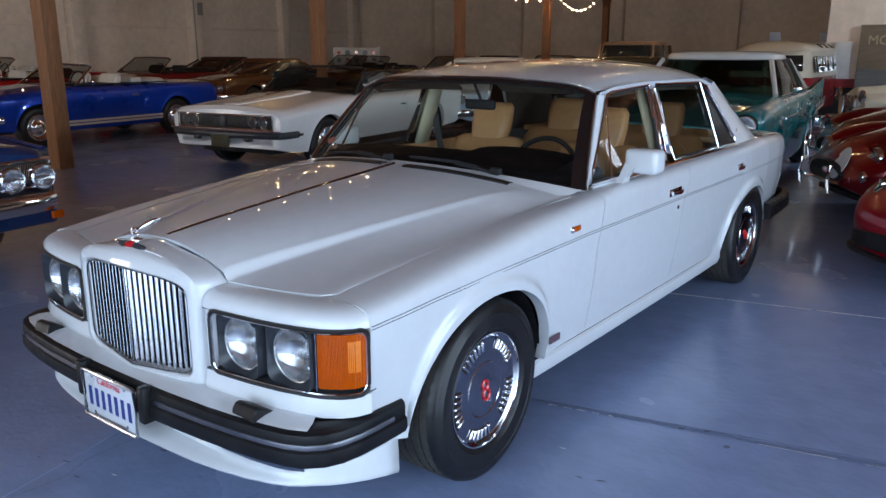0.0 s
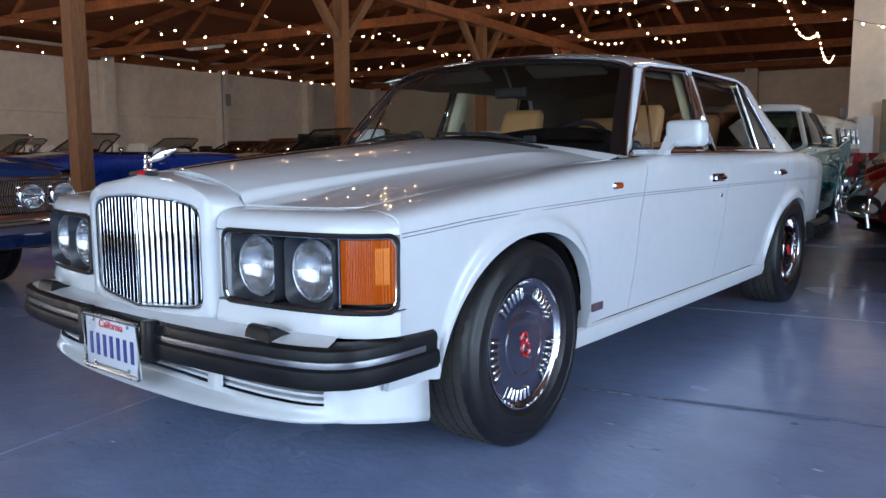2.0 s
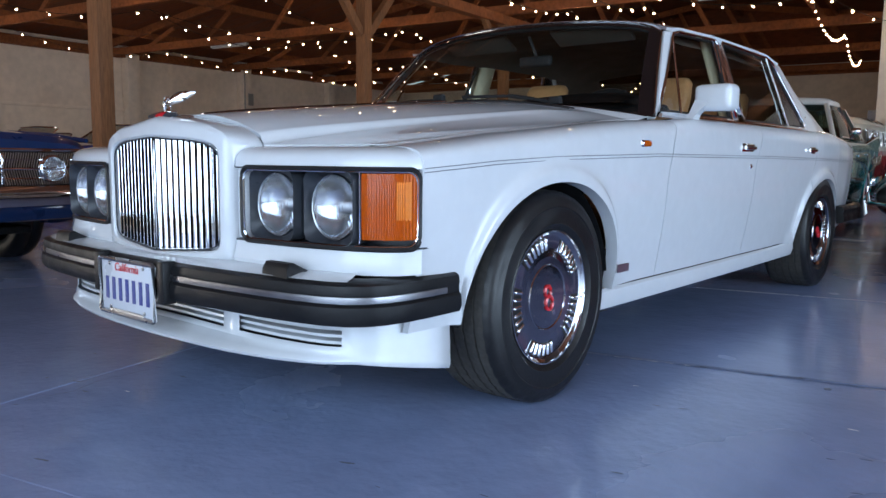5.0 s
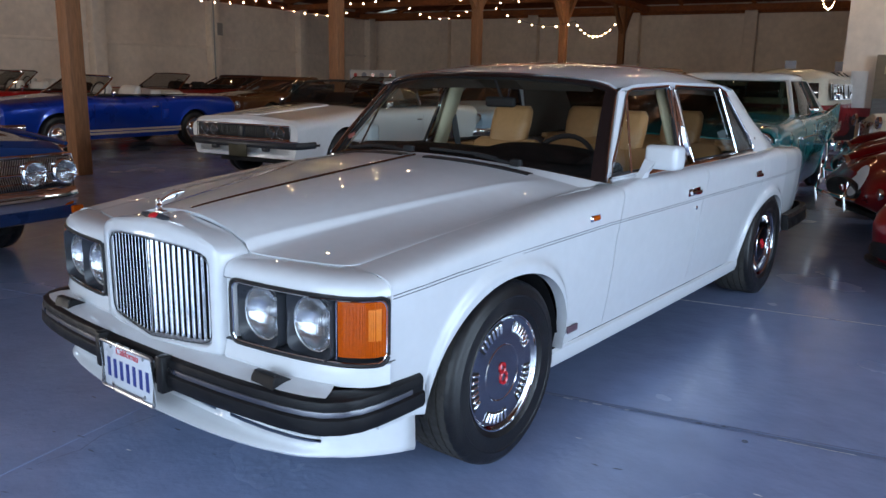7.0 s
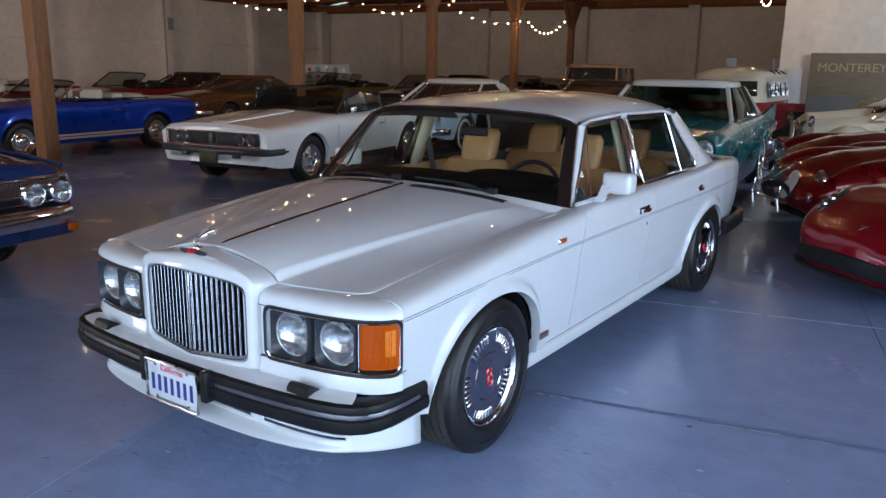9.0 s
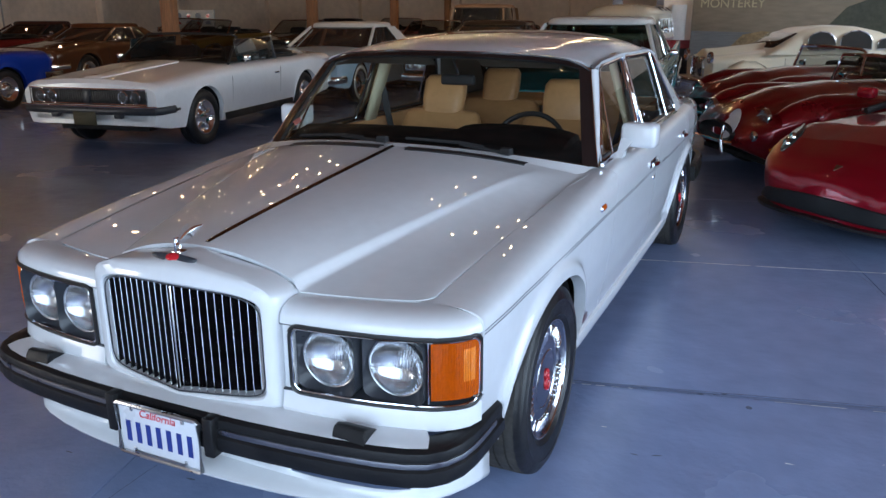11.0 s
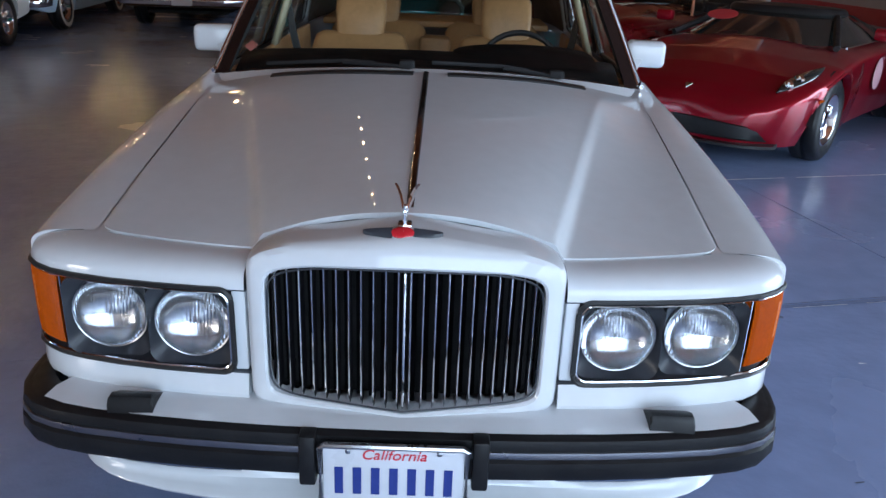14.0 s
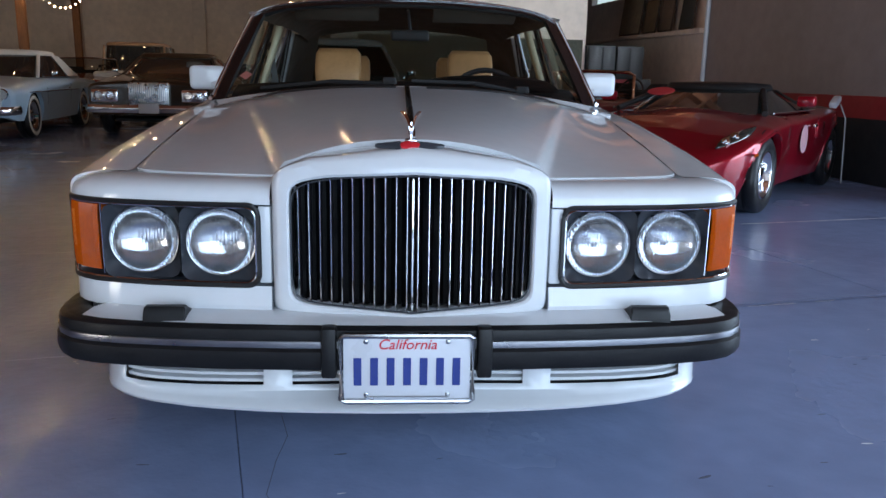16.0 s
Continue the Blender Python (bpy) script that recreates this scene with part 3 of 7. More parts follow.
# winged badge and mascot on the shell
badge = part("winged_badge", loft([[(0.025 * f * math.cos(t), -0.765 + 0.014 * f * math.sin(t) * 0.8 - h * 0.5, 0.8835 + 0.014 * f * math.sin(t) * 0.62 + h * 0.6) for t in np.linspace(0, 2 * math.pi, 25)[:-1]] for f, h in ((1.0, -0.002), (1.0, 0.004), (0.85, 0.007), (0.4, 0.009), (0.02, 0.0095))], closed=True), RED, saloon, "red enamel badge with chrome wings")
for s in (1, -1):
    rows = []
    for k in range(9):
        f = k / 8
        x = s * (0.022 + 0.062 * f)
        w = 0.011 * (1 - f) ** 0.6 + 0.002
        yc, zc = -0.765 + 0.006 * f, 0.8845 - 0.003 * f
        rows.append([(x, yc + w * 0.8, zc + w * 0.62 - 0.002), (x, yc + w * 0.5, zc + w * 0.4 + 0.004), (x, yc - w * 0.5, zc - w * 0.4 + 0.004), (x, yc - w * 0.8, zc - w * 0.62 - 0.002)])
    part("wing", loft(rows), BEZEL, badge, "dark enamel wing")
mascot = part("mascot", box(0.030, 0.034, 0.008, 0, -0.716, 0.893, bev=0.003), CHROME, saloon, "small winged chrome mascot")
part("letter_plate", tube([(0.0, -0.722 + 0.012 * math.cos(t) * 0.8, 0.917 + 0.019 * math.sin(t)) for t in np.linspace(0, 2 * math.pi, 17)[:-1]], 0.0045, 6, closed=True), CHROME, mascot)
part("letter_bar", merge(tube([(0.0, -0.733, 0.898), (0.0, -0.730, 0.938)], 0.0028, 6), tube([(0.0, -0.732, 0.918), (0.0, -0.712, 0.918)], 0.004, 6)), CHROME, mascot)
for s in (1, -1):
    rows = []
    for k in range(7):
        f = k / 6
        y, z, w = -0.716 + 0.075 * f, 0.922 + 0.034 * f ** 0.8, 0.014 * math.sin(math.pi * (0.15 + 0.8 * f)) + 0.002
        x = s * (0.003 + 0.022 * f)
        rows.append([(x - 0.002 * s, y, z - w), (x + 0.002 * s, y, z - w * 0.3), (x + 0.003 * s, y, z + w * 0.6), (x - 0.001 * s, y, z + w)])
    part("wing", loft(rows, closed=True, caps=True), CHROME, mascot)

badge.matrix_basis, mascot.matrix_basis = Matrix.Translation((-0.008, -0.014, 0.009)), Matrix.Translation((-0.005, -0.036, 0.010))

# headlamps


def nose_y(x):
    return float(interp(abs(x), [p[0] for p in NOSE], [p[1] for p in NOSE]))


NOSE_RUN = [0.0]
for (ax, ay), (bx, by) in zip(NOSE, NOSE[1:]):
    NOSE_RUN.append(NOSE_RUN[-1] + math.hypot(bx - ax, by - ay))
NOSE_RUN_IN = float(interp(0.379, [p[0] for p in NOSE], NOSE_RUN))


for s in (1, -1):
    unit = part("headlamp_unit", loft([[(s * px * 0.992, py + e, z) for e, z in ((0.0, 0.538), (0.09, 0.539), (0.09, 0.741), (0.0, 0.742))] for px, py in NOSE]), BEZEL, saloon, "graphite headlamp surround with two round lamps")
    thick(unit, 0.006)
    # rim of the opening, rounded towards the grille: black outside, a thin bright line inside
    def rim_line(inset):
        z0, z1, r = 0.538 + inset, 0.742 - inset, 0.028
        u0, u1 = NOSE_RUN_IN + inset, NOSE_RUN[-1] - 0.004 - inset
        pts = []
        for cu, cz, a0 in ((u0 + r, z0 + r, 270), (u0 + r, z1 - r, 180), (u1 - r, z1 - r, 90), (u1 - r, z0 + r, 0)):
            for k in range(7):
                a = radians(a0 - 15 * k)
                pts.append((cu + r * math.cos(a), cz + r * math.sin(a)))
        line = []
        for (u, z), (v, w) in zip(pts, pts[1:] + pts[:1]):
            n = max(1, int(abs(v - u) / 0.02))
            line += [(u + (v - u) * k / n, z + (w - z) * k / n) for k in range(n)]
        return [(s * float(interp(u, NOSE_RUN, [p[0] for p in NOSE])), float(interp(u, NOSE_RUN, [p[1] for p in NOSE])) - 0.003, z) for u, z in line]
    part("rim", tube(rim_line(0.0), 0.0065, 6, closed=True), BLACK, unit, "black rubber rim")
    part("bright_line", tube(rim_line(0.007), 0.003, 6, closed=True), CHROME, unit, "thin chrome line")
    # white corners between the rounded rim and the panel
    part("inner_panel", box(0.03, 0.05, 0.195, s * 0.365, -0.735, 0.64, bev=0.004), WHITE, unit)
    for cx in (0.480, 0.678):
        y0 = nose_y(cx)
        # square graphite housing with a round opening
        ring = []
        for r_sq, yy in ((0, 0.038), (1, 0.010)):
            row = []
            for k in range(48):
                a = 2 * math.pi * k / 48
                c, q = math.cos(a), math.sin(a)
                if r_sq:
                    d = 0.094 / max(abs(c), abs(q)) ** 1.0
                    d = min(d, 0.122)
                else:
                    d = 0.088
                row.append((s * (cx + d * c), y0 + yy, 0.640 + d * q))
            ring.append(row)
        ring.append([(x, y + 0.05, z) for x, y, z in ring[1]])
        part("housing", loft(ring, closed=True), BEZEL, unit)
        lamp = part("lamp", lathe([(0.002, 0.040), (0.03, 0.037), (0.06, 0.025), (0.082, 0.006), (0.086, 0.0)], 40), REFLECTOR, unit, "round sealed headlamp")
        lamp.matrix_basis = Matrix.Translation((s * cx, y0 + 0.036, 0.640)) @ Matrix.Rotation(radians(90), 4, "Z")
        part("lens", lathe([(0.0005, -0.024), (0.03, -0.0225), (0.055, -0.017), (0.074, -0.008), (0.0835, 0.0)], 40), LENS, lamp, "ribbed clear glass lens")
        part("bulb_shield", lathe([(0.001, 0.020), (0.012, 0.022), (0.015, 0.028), (0.016, 0.038)], 20), DULLMETAL, lamp)
        part("ring", lathe([(0.0832, 0.004), (0.0838, -0.004), (0.0858, -0.005), (0.0875, 0.0), (0.0875, 0.012)], 40), DULLMETAL, lamp)
    part("bright_line", tube([(s * 0.7795, nose_y(0.7795) - 0.001, z) for z in (0.552, 0.60, 0.68, 0.732)], 0.0022, 6), CHROME, unit, "thin chrome line")
    # amber indicator round the corner, with vertical ribs
    rows = []
    dense = []
    for k in range(61):
        f = k / 60
        x = 0.786 + 0.1035 * f
        y = nose_y(x)
        rib = 0.0016 * (k % 2)
        dense.append((x + rib * f, y - rib - 0.002))
    for x, y in dense:
        rows.append([(s * (x - 0.012), y + 0.03, 0.560), (s * x, y, 0.563), (s * (x + 0.001), y - 0.002, 0.60), (s * (x + 0.001), y - 0.002, 0.70), (s * x, y, 0.730), (s * (x - 0.012), y + 0.03, 0.734)])
    amber = part("indicator", loft(rows, closed=True), AMBER, saloon, "amber indicator lens with fine ribs")
    pts = [(x, nose_y(x)) for x in (0.859, 0.865, 0.870, 0.875, 0.880)]
    part("reflex", loft([[(s * (x + 0.002), y - 0.003, 0.612), (s * (x + 0.003), y - 0.004, 0.616), (s * (x + 0.003), y - 0.004, 0.706), (s * (x + 0.002), y - 0.003, 0.710)] for x, y in pts]), AMBER_REFLEX, amber)

# bumper: black rubber with a bright strip, bright corner cap and brackets
BPATH = [(0, -0.922), (0.15, -0.921), (0.30, -0.917), (0.45, -0.908), (0.58, -0.895), (0.70, -0.876), (0.78, -0.855), (0.835, -0.828), (0.875, -0.785), (0.900, -0.73), (0.914, -0.66), (0.922, -0.58), (0.927, -0.50), (0.930, -0.445)]
BPATH = [(x - 0.009 * max(0.0, (x - 0.45) / 0.4) - 0.013 * max(0.0, (y + 0.70) / 0.25), y) for x, y in BPATH]
BPATH = [(x, y + 0.042 * min(1.0, max(0.0, (-0.5 - y) / 0.4))) for x, y in BPATH]
BFULL = [(x - 0.008, y) for x, y in mirror_path(BPATH)]
bumper = part("front_bumper", sweep(BFULL, [(-0.05, 0.462), (-0.012, 0.464), (0.0, 0.457), (0.004, 0.44), (0.002, 0.432), (0.002, 0.412), (0.010, 0.405), (0.012, 0.375), (0.004, 0.358), (-0.02, 0.352), (-0.06, 0.356)]), RUBBER, saloon, "black rubber front bumper with a bright strip")
part("bright_strip", sweep(BFULL[1:-1], [(0.001, 0.431), (0.006, 0.430), (0.007, 0.422), (0.006, 0.414), (0.001, 0.413)]), STRIP, bumper, "satin metal strip")
for s in (1, -1):
    rows = []
    bx, by = [p[0] for p in BPATH], [p[1] for p in BPATH]
    run = np.concatenate([[0], np.cumsum(np.hypot(np.diff(bx), np.diff(by)))])
    for g in np.linspace(0, 1, 26):
        d = run[5] + 0.125 + (run[-1] - run[5] - 0.125) * g
        x, y = float(interp(d, run, bx)), float(interp(d, run, by))
        x2, y2 = float(interp(d + 0.03, run, bx)), float(interp(d + 0.03, run, by))
        x1, y1 = float(interp(d - 0.03, run, bx)), float(interp(d - 0.03, run, by))
        n = Vector((-(y2 - y1), x2 - x1, 0)).normalized()
        up, wide = -0.020 - 0.002 * g, 0.085 - 0.050 * g
        px = s * (x - 0.008 * s)
        rows.append([(px + s * n.x * o, y + n.y * o, z) for o, z in ((0.002, 0.448), (0.004, 0.470 + up * 0.7), (0.016, 0.484 + up), (wide * 0.7, 0.490 + up), (wide, 0.486 + up), (wide + 0.003, 0.445))])
    rows = [[(x, y, 0.445) for x, y, z in rows[0]]] + rows + [[(x, y, 0.445) for x, y, z in rows[-1]]]
    part("corner_cap", loft(rows), RUBBER, bumper)
    part("washer", loft([[(s * (0.600 + w), y, z) for y, z in ((-0.834, 0.455), (-0.831, 0.488 - d), (-0.822, 0.500 - d), (-0.806, 0.501 - d), (-0.760, 0.476), (-0.755, 0.455))] for w, d in ((-0.050, 0.006), (-0.046, 0.0), (0.046, 0.0), (0.050, 0.006))], closed=True, caps=True), RUBBER, saloon, "black wedge-shaped headlamp washer cover")
    part("bracket", box(0.036, 0.045, 0.125, s * 0.187 - 0.012, -0.886, 0.408, bev=0.006), RUBBER, bumper)
# white shelf between bumper and apron
SH = [p for p in BPATH if p[0] < 0.84]
rows = [[(x * 0.985, y + 0.035 - 0.02, 0.466), (x * 0.97, y + 0.05, 0.474), (x * 0.93, y + 0.10, 0.478), (x * 0.90, y + 0.17, 0.47)] for x, y in [(p[0], p[1]) for p in mirror_path(SH)]]
part("bumper_shelf", loft(rows), WHITE, saloon)

# spoiler under the bumper with three slots
SPATH = [(0, -0.835), (0.10, -0.834), (0.22, -0.831), (0.30, -0.827), (0.345, -0.824), (0.375, -0.821), (0.45, -0.812), (0.55, -0.795), (0.65, -0.768), (0.70, -0.747), (0.742, -0.719), (0.765, -0.698), (0.79, -0.665), (0.815, -0.615), (0.838, -0.55), (0.854, -0.48), (0.862, -0.425)]
SPATH = [(x - 0.008 * max(0.0, (x - 0.4) / 0.4), y) for x, y in SPATH]
SFULL = [(x - 0.006, y) for x, y in mirror_path(SPATH)]
zrow = [(-0.02, 1.0, 0.365, 0.0), (0.0, 1.0, 0.352, 0.0), (0.002, 1.0, 0.322, 0.0), (0.004, 1.0, 0.2785, 0.0), (0.006, 0.94, 0.263, 0.1), (0.006, 0.5, 0.248, 0.4), (0.008, 0.14, 0.240, 0.7), (0.008, 0.0, 0.234, 0.8), (0.004, 0.0, 0.227, 0.9), (-0.06, 0.0, 0.226, 0.9)]
rows, FACE = [], []
for i in range(len(SFULL)):
    x, y = SFULL[i]
    a, b = Vector(SFULL[max(i - 1, 0)]), Vector(SFULL[min(i + 1, len(SFULL) - 1)])
    d = (b - a).normalized()
    lift = 0.010 * min(abs(x) / 0.75, 1) ** 2 - 0.055 * max(0, (y + 0.70) / 0.28)
    back = -0.070 * max(0.0, 1 - (abs(x) / 0.78) ** 1.6)          # the slotted face lies behind the lip
    rows.append([(x + d.y * (o + back * f), y - d.x * (o + back * f), z + lift * w) for o, f, z, w in zrow])
    FACE.append((x + d.y * back, y - d.x * back))


def slot(i, j):
    if j != 2:
        return False
    xm = abs(SFULL[i][0] + SFULL[i + 1][0]) / 2
    return xm < 0.29 or 0.37 < xm < 0.735
spoiler = part("front_spoiler", loft(rows, skip=slot), WHITE, saloon, "white moulded front spoiler with air slots")
thick(spoiler, 0.004)
part("slot_back", sweep([(x * 0.985, y + 0.05) for x, y in FACE if abs(x) < 0.75], [(0, 0.255), (0, 0.335), (-0.01, 0.335), (-0.01, 0.255)]), DARK, spoiler)
for zz in (0.286, 0.304):
    part("slat", sweep([(x * 0.995, y + 0.016) for x, y in FACE if abs(x) < 0.75], [(0.006, zz - 0.0045), (0.006, zz + 0.0035), (-0.022, zz + 0.007), (-0.022, zz - 0.001)]), WHITE, spoiler)

# number plate
plate = part("number_plate", box(0.305, 0.006, 0.158, -0.012, -0.944, 0.372, bev=0.002), PLATE_WHITE, saloon, "white licence plate in a chrome frame")
fr = [(-0.012 + sx * 0.158, -0.950, 0.372 + sz * 0.083) for sx, sz in ((-1, -1), (-1, 1), (1, 1), (1, -1))]
part("plate_frame", tube([p for a, b in zip(fr, fr[1:] + fr[:1]) for p in (Vector(a).lerp(Vector(b), 0.03), Vector(a).lerp(Vector(b), 0.97))], 0.0075, 8, closed=True), DULLMETAL, plate, "satin metal plate frame")
lettering("state_name", "California", 0.036, pose(-0.012, -0.949, 0.432, 90, 0, 0), PLATE_RED, plate, 0.0006, shear=0.25, label="red script state name")
for k in range(7):
    part("plain_bar", box(0.019, 0.002, 0.070, -0.012 - 0.1185 + 0.0395 * k, -0.948, 0.364, bev=0.0008, seg=1), PLATE_BLUE, plate)
part("lower_band", box(0.20, 0.003, 0.013, -0.012, -0.952, 0.296, bev=0.001, seg=1), DULLMETAL, plate)
for sx in (-1, 1):
    for sz in (-0.066, 0.068):
        part("bolt", box(0.011, 0.004, 0.011, -0.012 + sx * 0.098, -0.949, 0.372 + sz, bev=0.003), DULLMETAL, plate)

plate.matrix_basis = Matrix.Translation((0, 0.040, 0))

# coachlines along the flank
for s in (1, -1):
    for dz in (0.0, -0.010):
        rows = []
        for y in np.linspace(-0.585, 3.95, 180):
            z = line_z(y) + dz
            x = half_width(y) - side_off(z, y) + 0.0022
            rows.append([(s * (x - 0.002), y, z + 0.0013), (s * x, y, z + 0.0009), (s * x, y, z - 0.0009), (s * (x - 0.002), y, z - 0.0013)])
        part("coachline", loft(rows), LINE, saloon, "thin grey coachline")

# wheels


def make_wheel():
    hub = bpy.data.objects.new("wheel", None)
    scene.collection.objects.link(hub)
    hub.parent = saloon
    hub["label"] = "road wheel with a polished finned alloy disc and red hub mark"
    R, w = 0.342, 0.128
    prof = [(0.20, -0.10), (0.235, -0.118), (0.285, -0.128), (0.322, -0.125), (0.344, -0.113), (0.3510, -0.096)]
    for g in (-0.055, -0.015, 0.025, 0.065):
        prof += [(0.3525, g - 0.012), (0.3525, g - 0.004), (0.3445, g - 0.003), (0.3445, g + 0.003), (0.3525, g + 0.004)]
    prof += [(0.3510, 0.096), (0.344, 0.113), (0.322, 0.125), (0.300, 0.127), (0.298, 0.129), (0.292, 0.129), (0.290, 0.127), (0.285, 0.128), (0.240, 0.121), (0.236, 0.123), (0.230, 0.119), (0.214, 0.106), (0.209, 0.100)]
    squash = lambda r: r if r < 0.21 else 0.21 + (r - 0.21) * (HUB - 0.21) / (0.3525 - 0.21)
    first, last = [k for k, (r, x) in enumerate(prof) if r > 0.3505 and abs(abs(x) - 0.096) < 1e-6]
    for name, seg, material, label in (("tread", prof[first:last + 1], TREAD, "dusty grooved tread"), ("tyre", prof[last:], TYRE, "black road tyre side"), ("tyre", prof[:first + 1], TYRE, "black road tyre side")):
        rows = []
        for i in range(176):
            a = 2 * math.pi * i / 176
            cut = lambda r: 0.0035 if i % 4 == 0 and r > 0.348 else 0.0
            rows.append([(x, (squash(r) - cut(r)) * math.cos(a + x * 0.25), (squash(r) - cut(r)) * math.sin(a + x * 0.25)) for r, x in seg])
        rows.append(rows[0])
        part(name, loft(rows), material, hub, label, 0.9)
    rim = part("rim", lathe([(0.214, 0.106), (0.2115, 0.110), (0.205, 0.107), (0.199, 0.100), (0.193, 0.0975), (0.150, 0.0985), (0.128, 0.100)], 72), WHEELMETAL, hub, "polished alloy wheel face")
    part("rim_edge", lathe([(0.2140, 0.1065), (0.2130, 0.1135), (0.2095, 0.1135), (0.2075, 0.1075)], 72), CHROME, rim)
    part("disc", lathe([(0.128, 0.100), (0.106, 0.1005), (0.1035, 0.1035), (0.100, 0.1005), (0.06, 0.103), (0.001, 0.1035)], 56), WHEELMETAL, rim)
    # five dark pockets with six bright fins each
    pk = loft([[(0.0990 + (0 if 0 < q < 3 else -0.003), r * math.sin(radians(a)), r * math.cos(radians(a))) for q, r in enumerate((0.145, 0.147, 0.190, 0.192))] for a in np.linspace(-24, 24, 13)])
    mp2 = bpy.data.meshes.new("pocket")
    pk.to_mesh(mp2)
    pk.free()
    mp2.materials.append(BLACK)
    fin = box(0.014, 0.0125, 0.040, 0, 0, 0, bev=0.0052, seg=3)
    me = bpy.data.meshes.new("fin")
    bmesh.ops.transform(fin, matrix=Matrix.Translation((0.1, 0, 0.1685)) @ Matrix.Rotation(radians(22), 4, "Z"), verts=fin.verts)
    for f in fin.faces:
        f.smooth = True
    fin.to_mesh(me)
    fin.free()
    me.materials.append(CHROME)
    for g in range(5):
        p = new("pocket", mp2)
        p.parent = rim
        p.matrix_basis = Matrix.Rotation(radians(72 * g + 12), 4, "X")
        for k in range(6):
            o = new("fin", me)
            o.parent = p
            o.matrix_basis = Matrix.Rotation(radians(7.8 * (k - 2.5)), 4, "X")
    # red mark: two open loops
    for dz, r in ((0.019, 0.0175), (-0.020, 0.022)):
        part("hub_mark", tube([(0.105, r * 0.9 * math.cos(a), dz + r * math.sin(a)) for a in np.linspace(0, 2 * math.pi, 20)[:-1]], 0.0058, 6, closed=True), RED, rim)
    part("hub_bolt", lathe([(0.001, 0.105), (0.008, 0.1045), (0.009, 0.101)], 12), CHROME, rim).matrix_basis = Matrix.Translation((0, 0.02, -0.06))
    return hub


hub = make_wheel()
hub.matrix_basis = pose(0.800, AXLES[0], HUB, 14)
for x, y, r, a in ((0.800, AXLES[1], 0, 50), (-0.800, AXLES[0], 180, 20), (-0.800, AXLES[1], 180, 100)):
    copy_thing(hub, Matrix.Translation((x, y, HUB)) @ Matrix.Rotation(radians(r), 4, "Z") @ Matrix.Rotation(radians(a), 4, "X"))
for s in (1, -1):
    for c in (0.012, 3.03):
        bm = lathe([(0.425, 0.0), (0.415, 0.46), (0.05, 0.46)], 24, 0, 180)
        bmesh.ops.transform(bm, matrix=Matrix.Translation((s * 0.875, c, 0.30)) @ (Matrix.Rotation(radians(180), 4, "Z") if s > 0 else Matrix()), verts=bm.verts)
        part("wheel_liner", bm, DARK, saloon)
part("underbody", box(1.64, 2.3, 0.05, 0, 1.5, 0.225, bev=0.01), DARK, saloon)
part("underbody", box(1.1, 0.9, 0.05, 0, -0.25, 0.29, bev=0.01), DARK, saloon)
part("underbody", box(1.3, 1.6, 0.05, 0, 3.4, 0.30, bev=0.01), DARK, saloon)

# greenhouse
def side_x(z):
    return 0.856 - (z - 0.94) * 0.33


def ws_base(u):
    return Vector((0.815 * u, 0.645 + 0.185 * u * u, 1.010 - 0.073 * u * u))


def ws_top(u):
    k = float(interp(abs(u), [0, 0.15, 0.3, 0.5, 0.7, 0.85, 0.95, 1.0], [0.938, 0.942, 0.954, 0.970, 0.998, 1.018, 1.012, 0.985]))
    return ws_base(u).lerp(Vector((0.680 * u, 1.085 + 0.095 * u * u, 1.412 - 0.078 * u * u)), k)


def ruled(f0, f1, n, m, bulge=0.0, a=-1.0, b=1.0):
    rows = []
    for i in range(m + 1):
        t = i / m
        rows.append([f0(u).lerp(f1(u), t) + Vector((0, -bulge * 4 * t * (1 - t), bulge * 2 * t * (1 - t))) for u in np.linspace(a, b, n)])
    return loft(rows)


ws = part("windscreen", ruled(ws_base, ws_top, 21, 8, 0.012), GLASS, saloon, "clear curved windscreen")
ws.visible_shadow = False
edge = [ws_base(-0.985).lerp(ws_top(-0.98), t) for t in np.linspace(0.02, 1, 12)] + [ws_top(u) for u in np.linspace(-0.98, 0.98, 25)] + [ws_base(0.985).lerp(ws_top(0.98), t) for t in np.linspace(1, 0.02, 12)]
edge = [p - Vector((0, 0.0, 0.012)) for p in edge]
part("windscreen_seal", tube(edge, 0.014, 8, flat=0.7), SEAL, saloon, "black windscreen seal")


GLOSSBLACK = mat("gloss_black_trim", (0.012, 0.008, 0.008), rough=0.2, vary=0.1, coat=0.15)
# Cream headlining cloth, with the cabin's shade put into its colour.
HEADCLOTH = mat("shade_toned_headlining", (0.065, 0.054, 0.042), rough=0.9, vary=0.08, bump=0.1, bscale=120)
REARGLASS = clear_glass("tinted_rear_glass", (0.10, 0.115, 0.11))


def ws_at(u, t, lift=0.004):
    p = ws_base(u).lerp(ws_top(u), t)
    b = 0.012
    return p + Vector((0, -b * 4 * t * (1 - t) - lift, b * 2 * t * (1 - t) + lift))


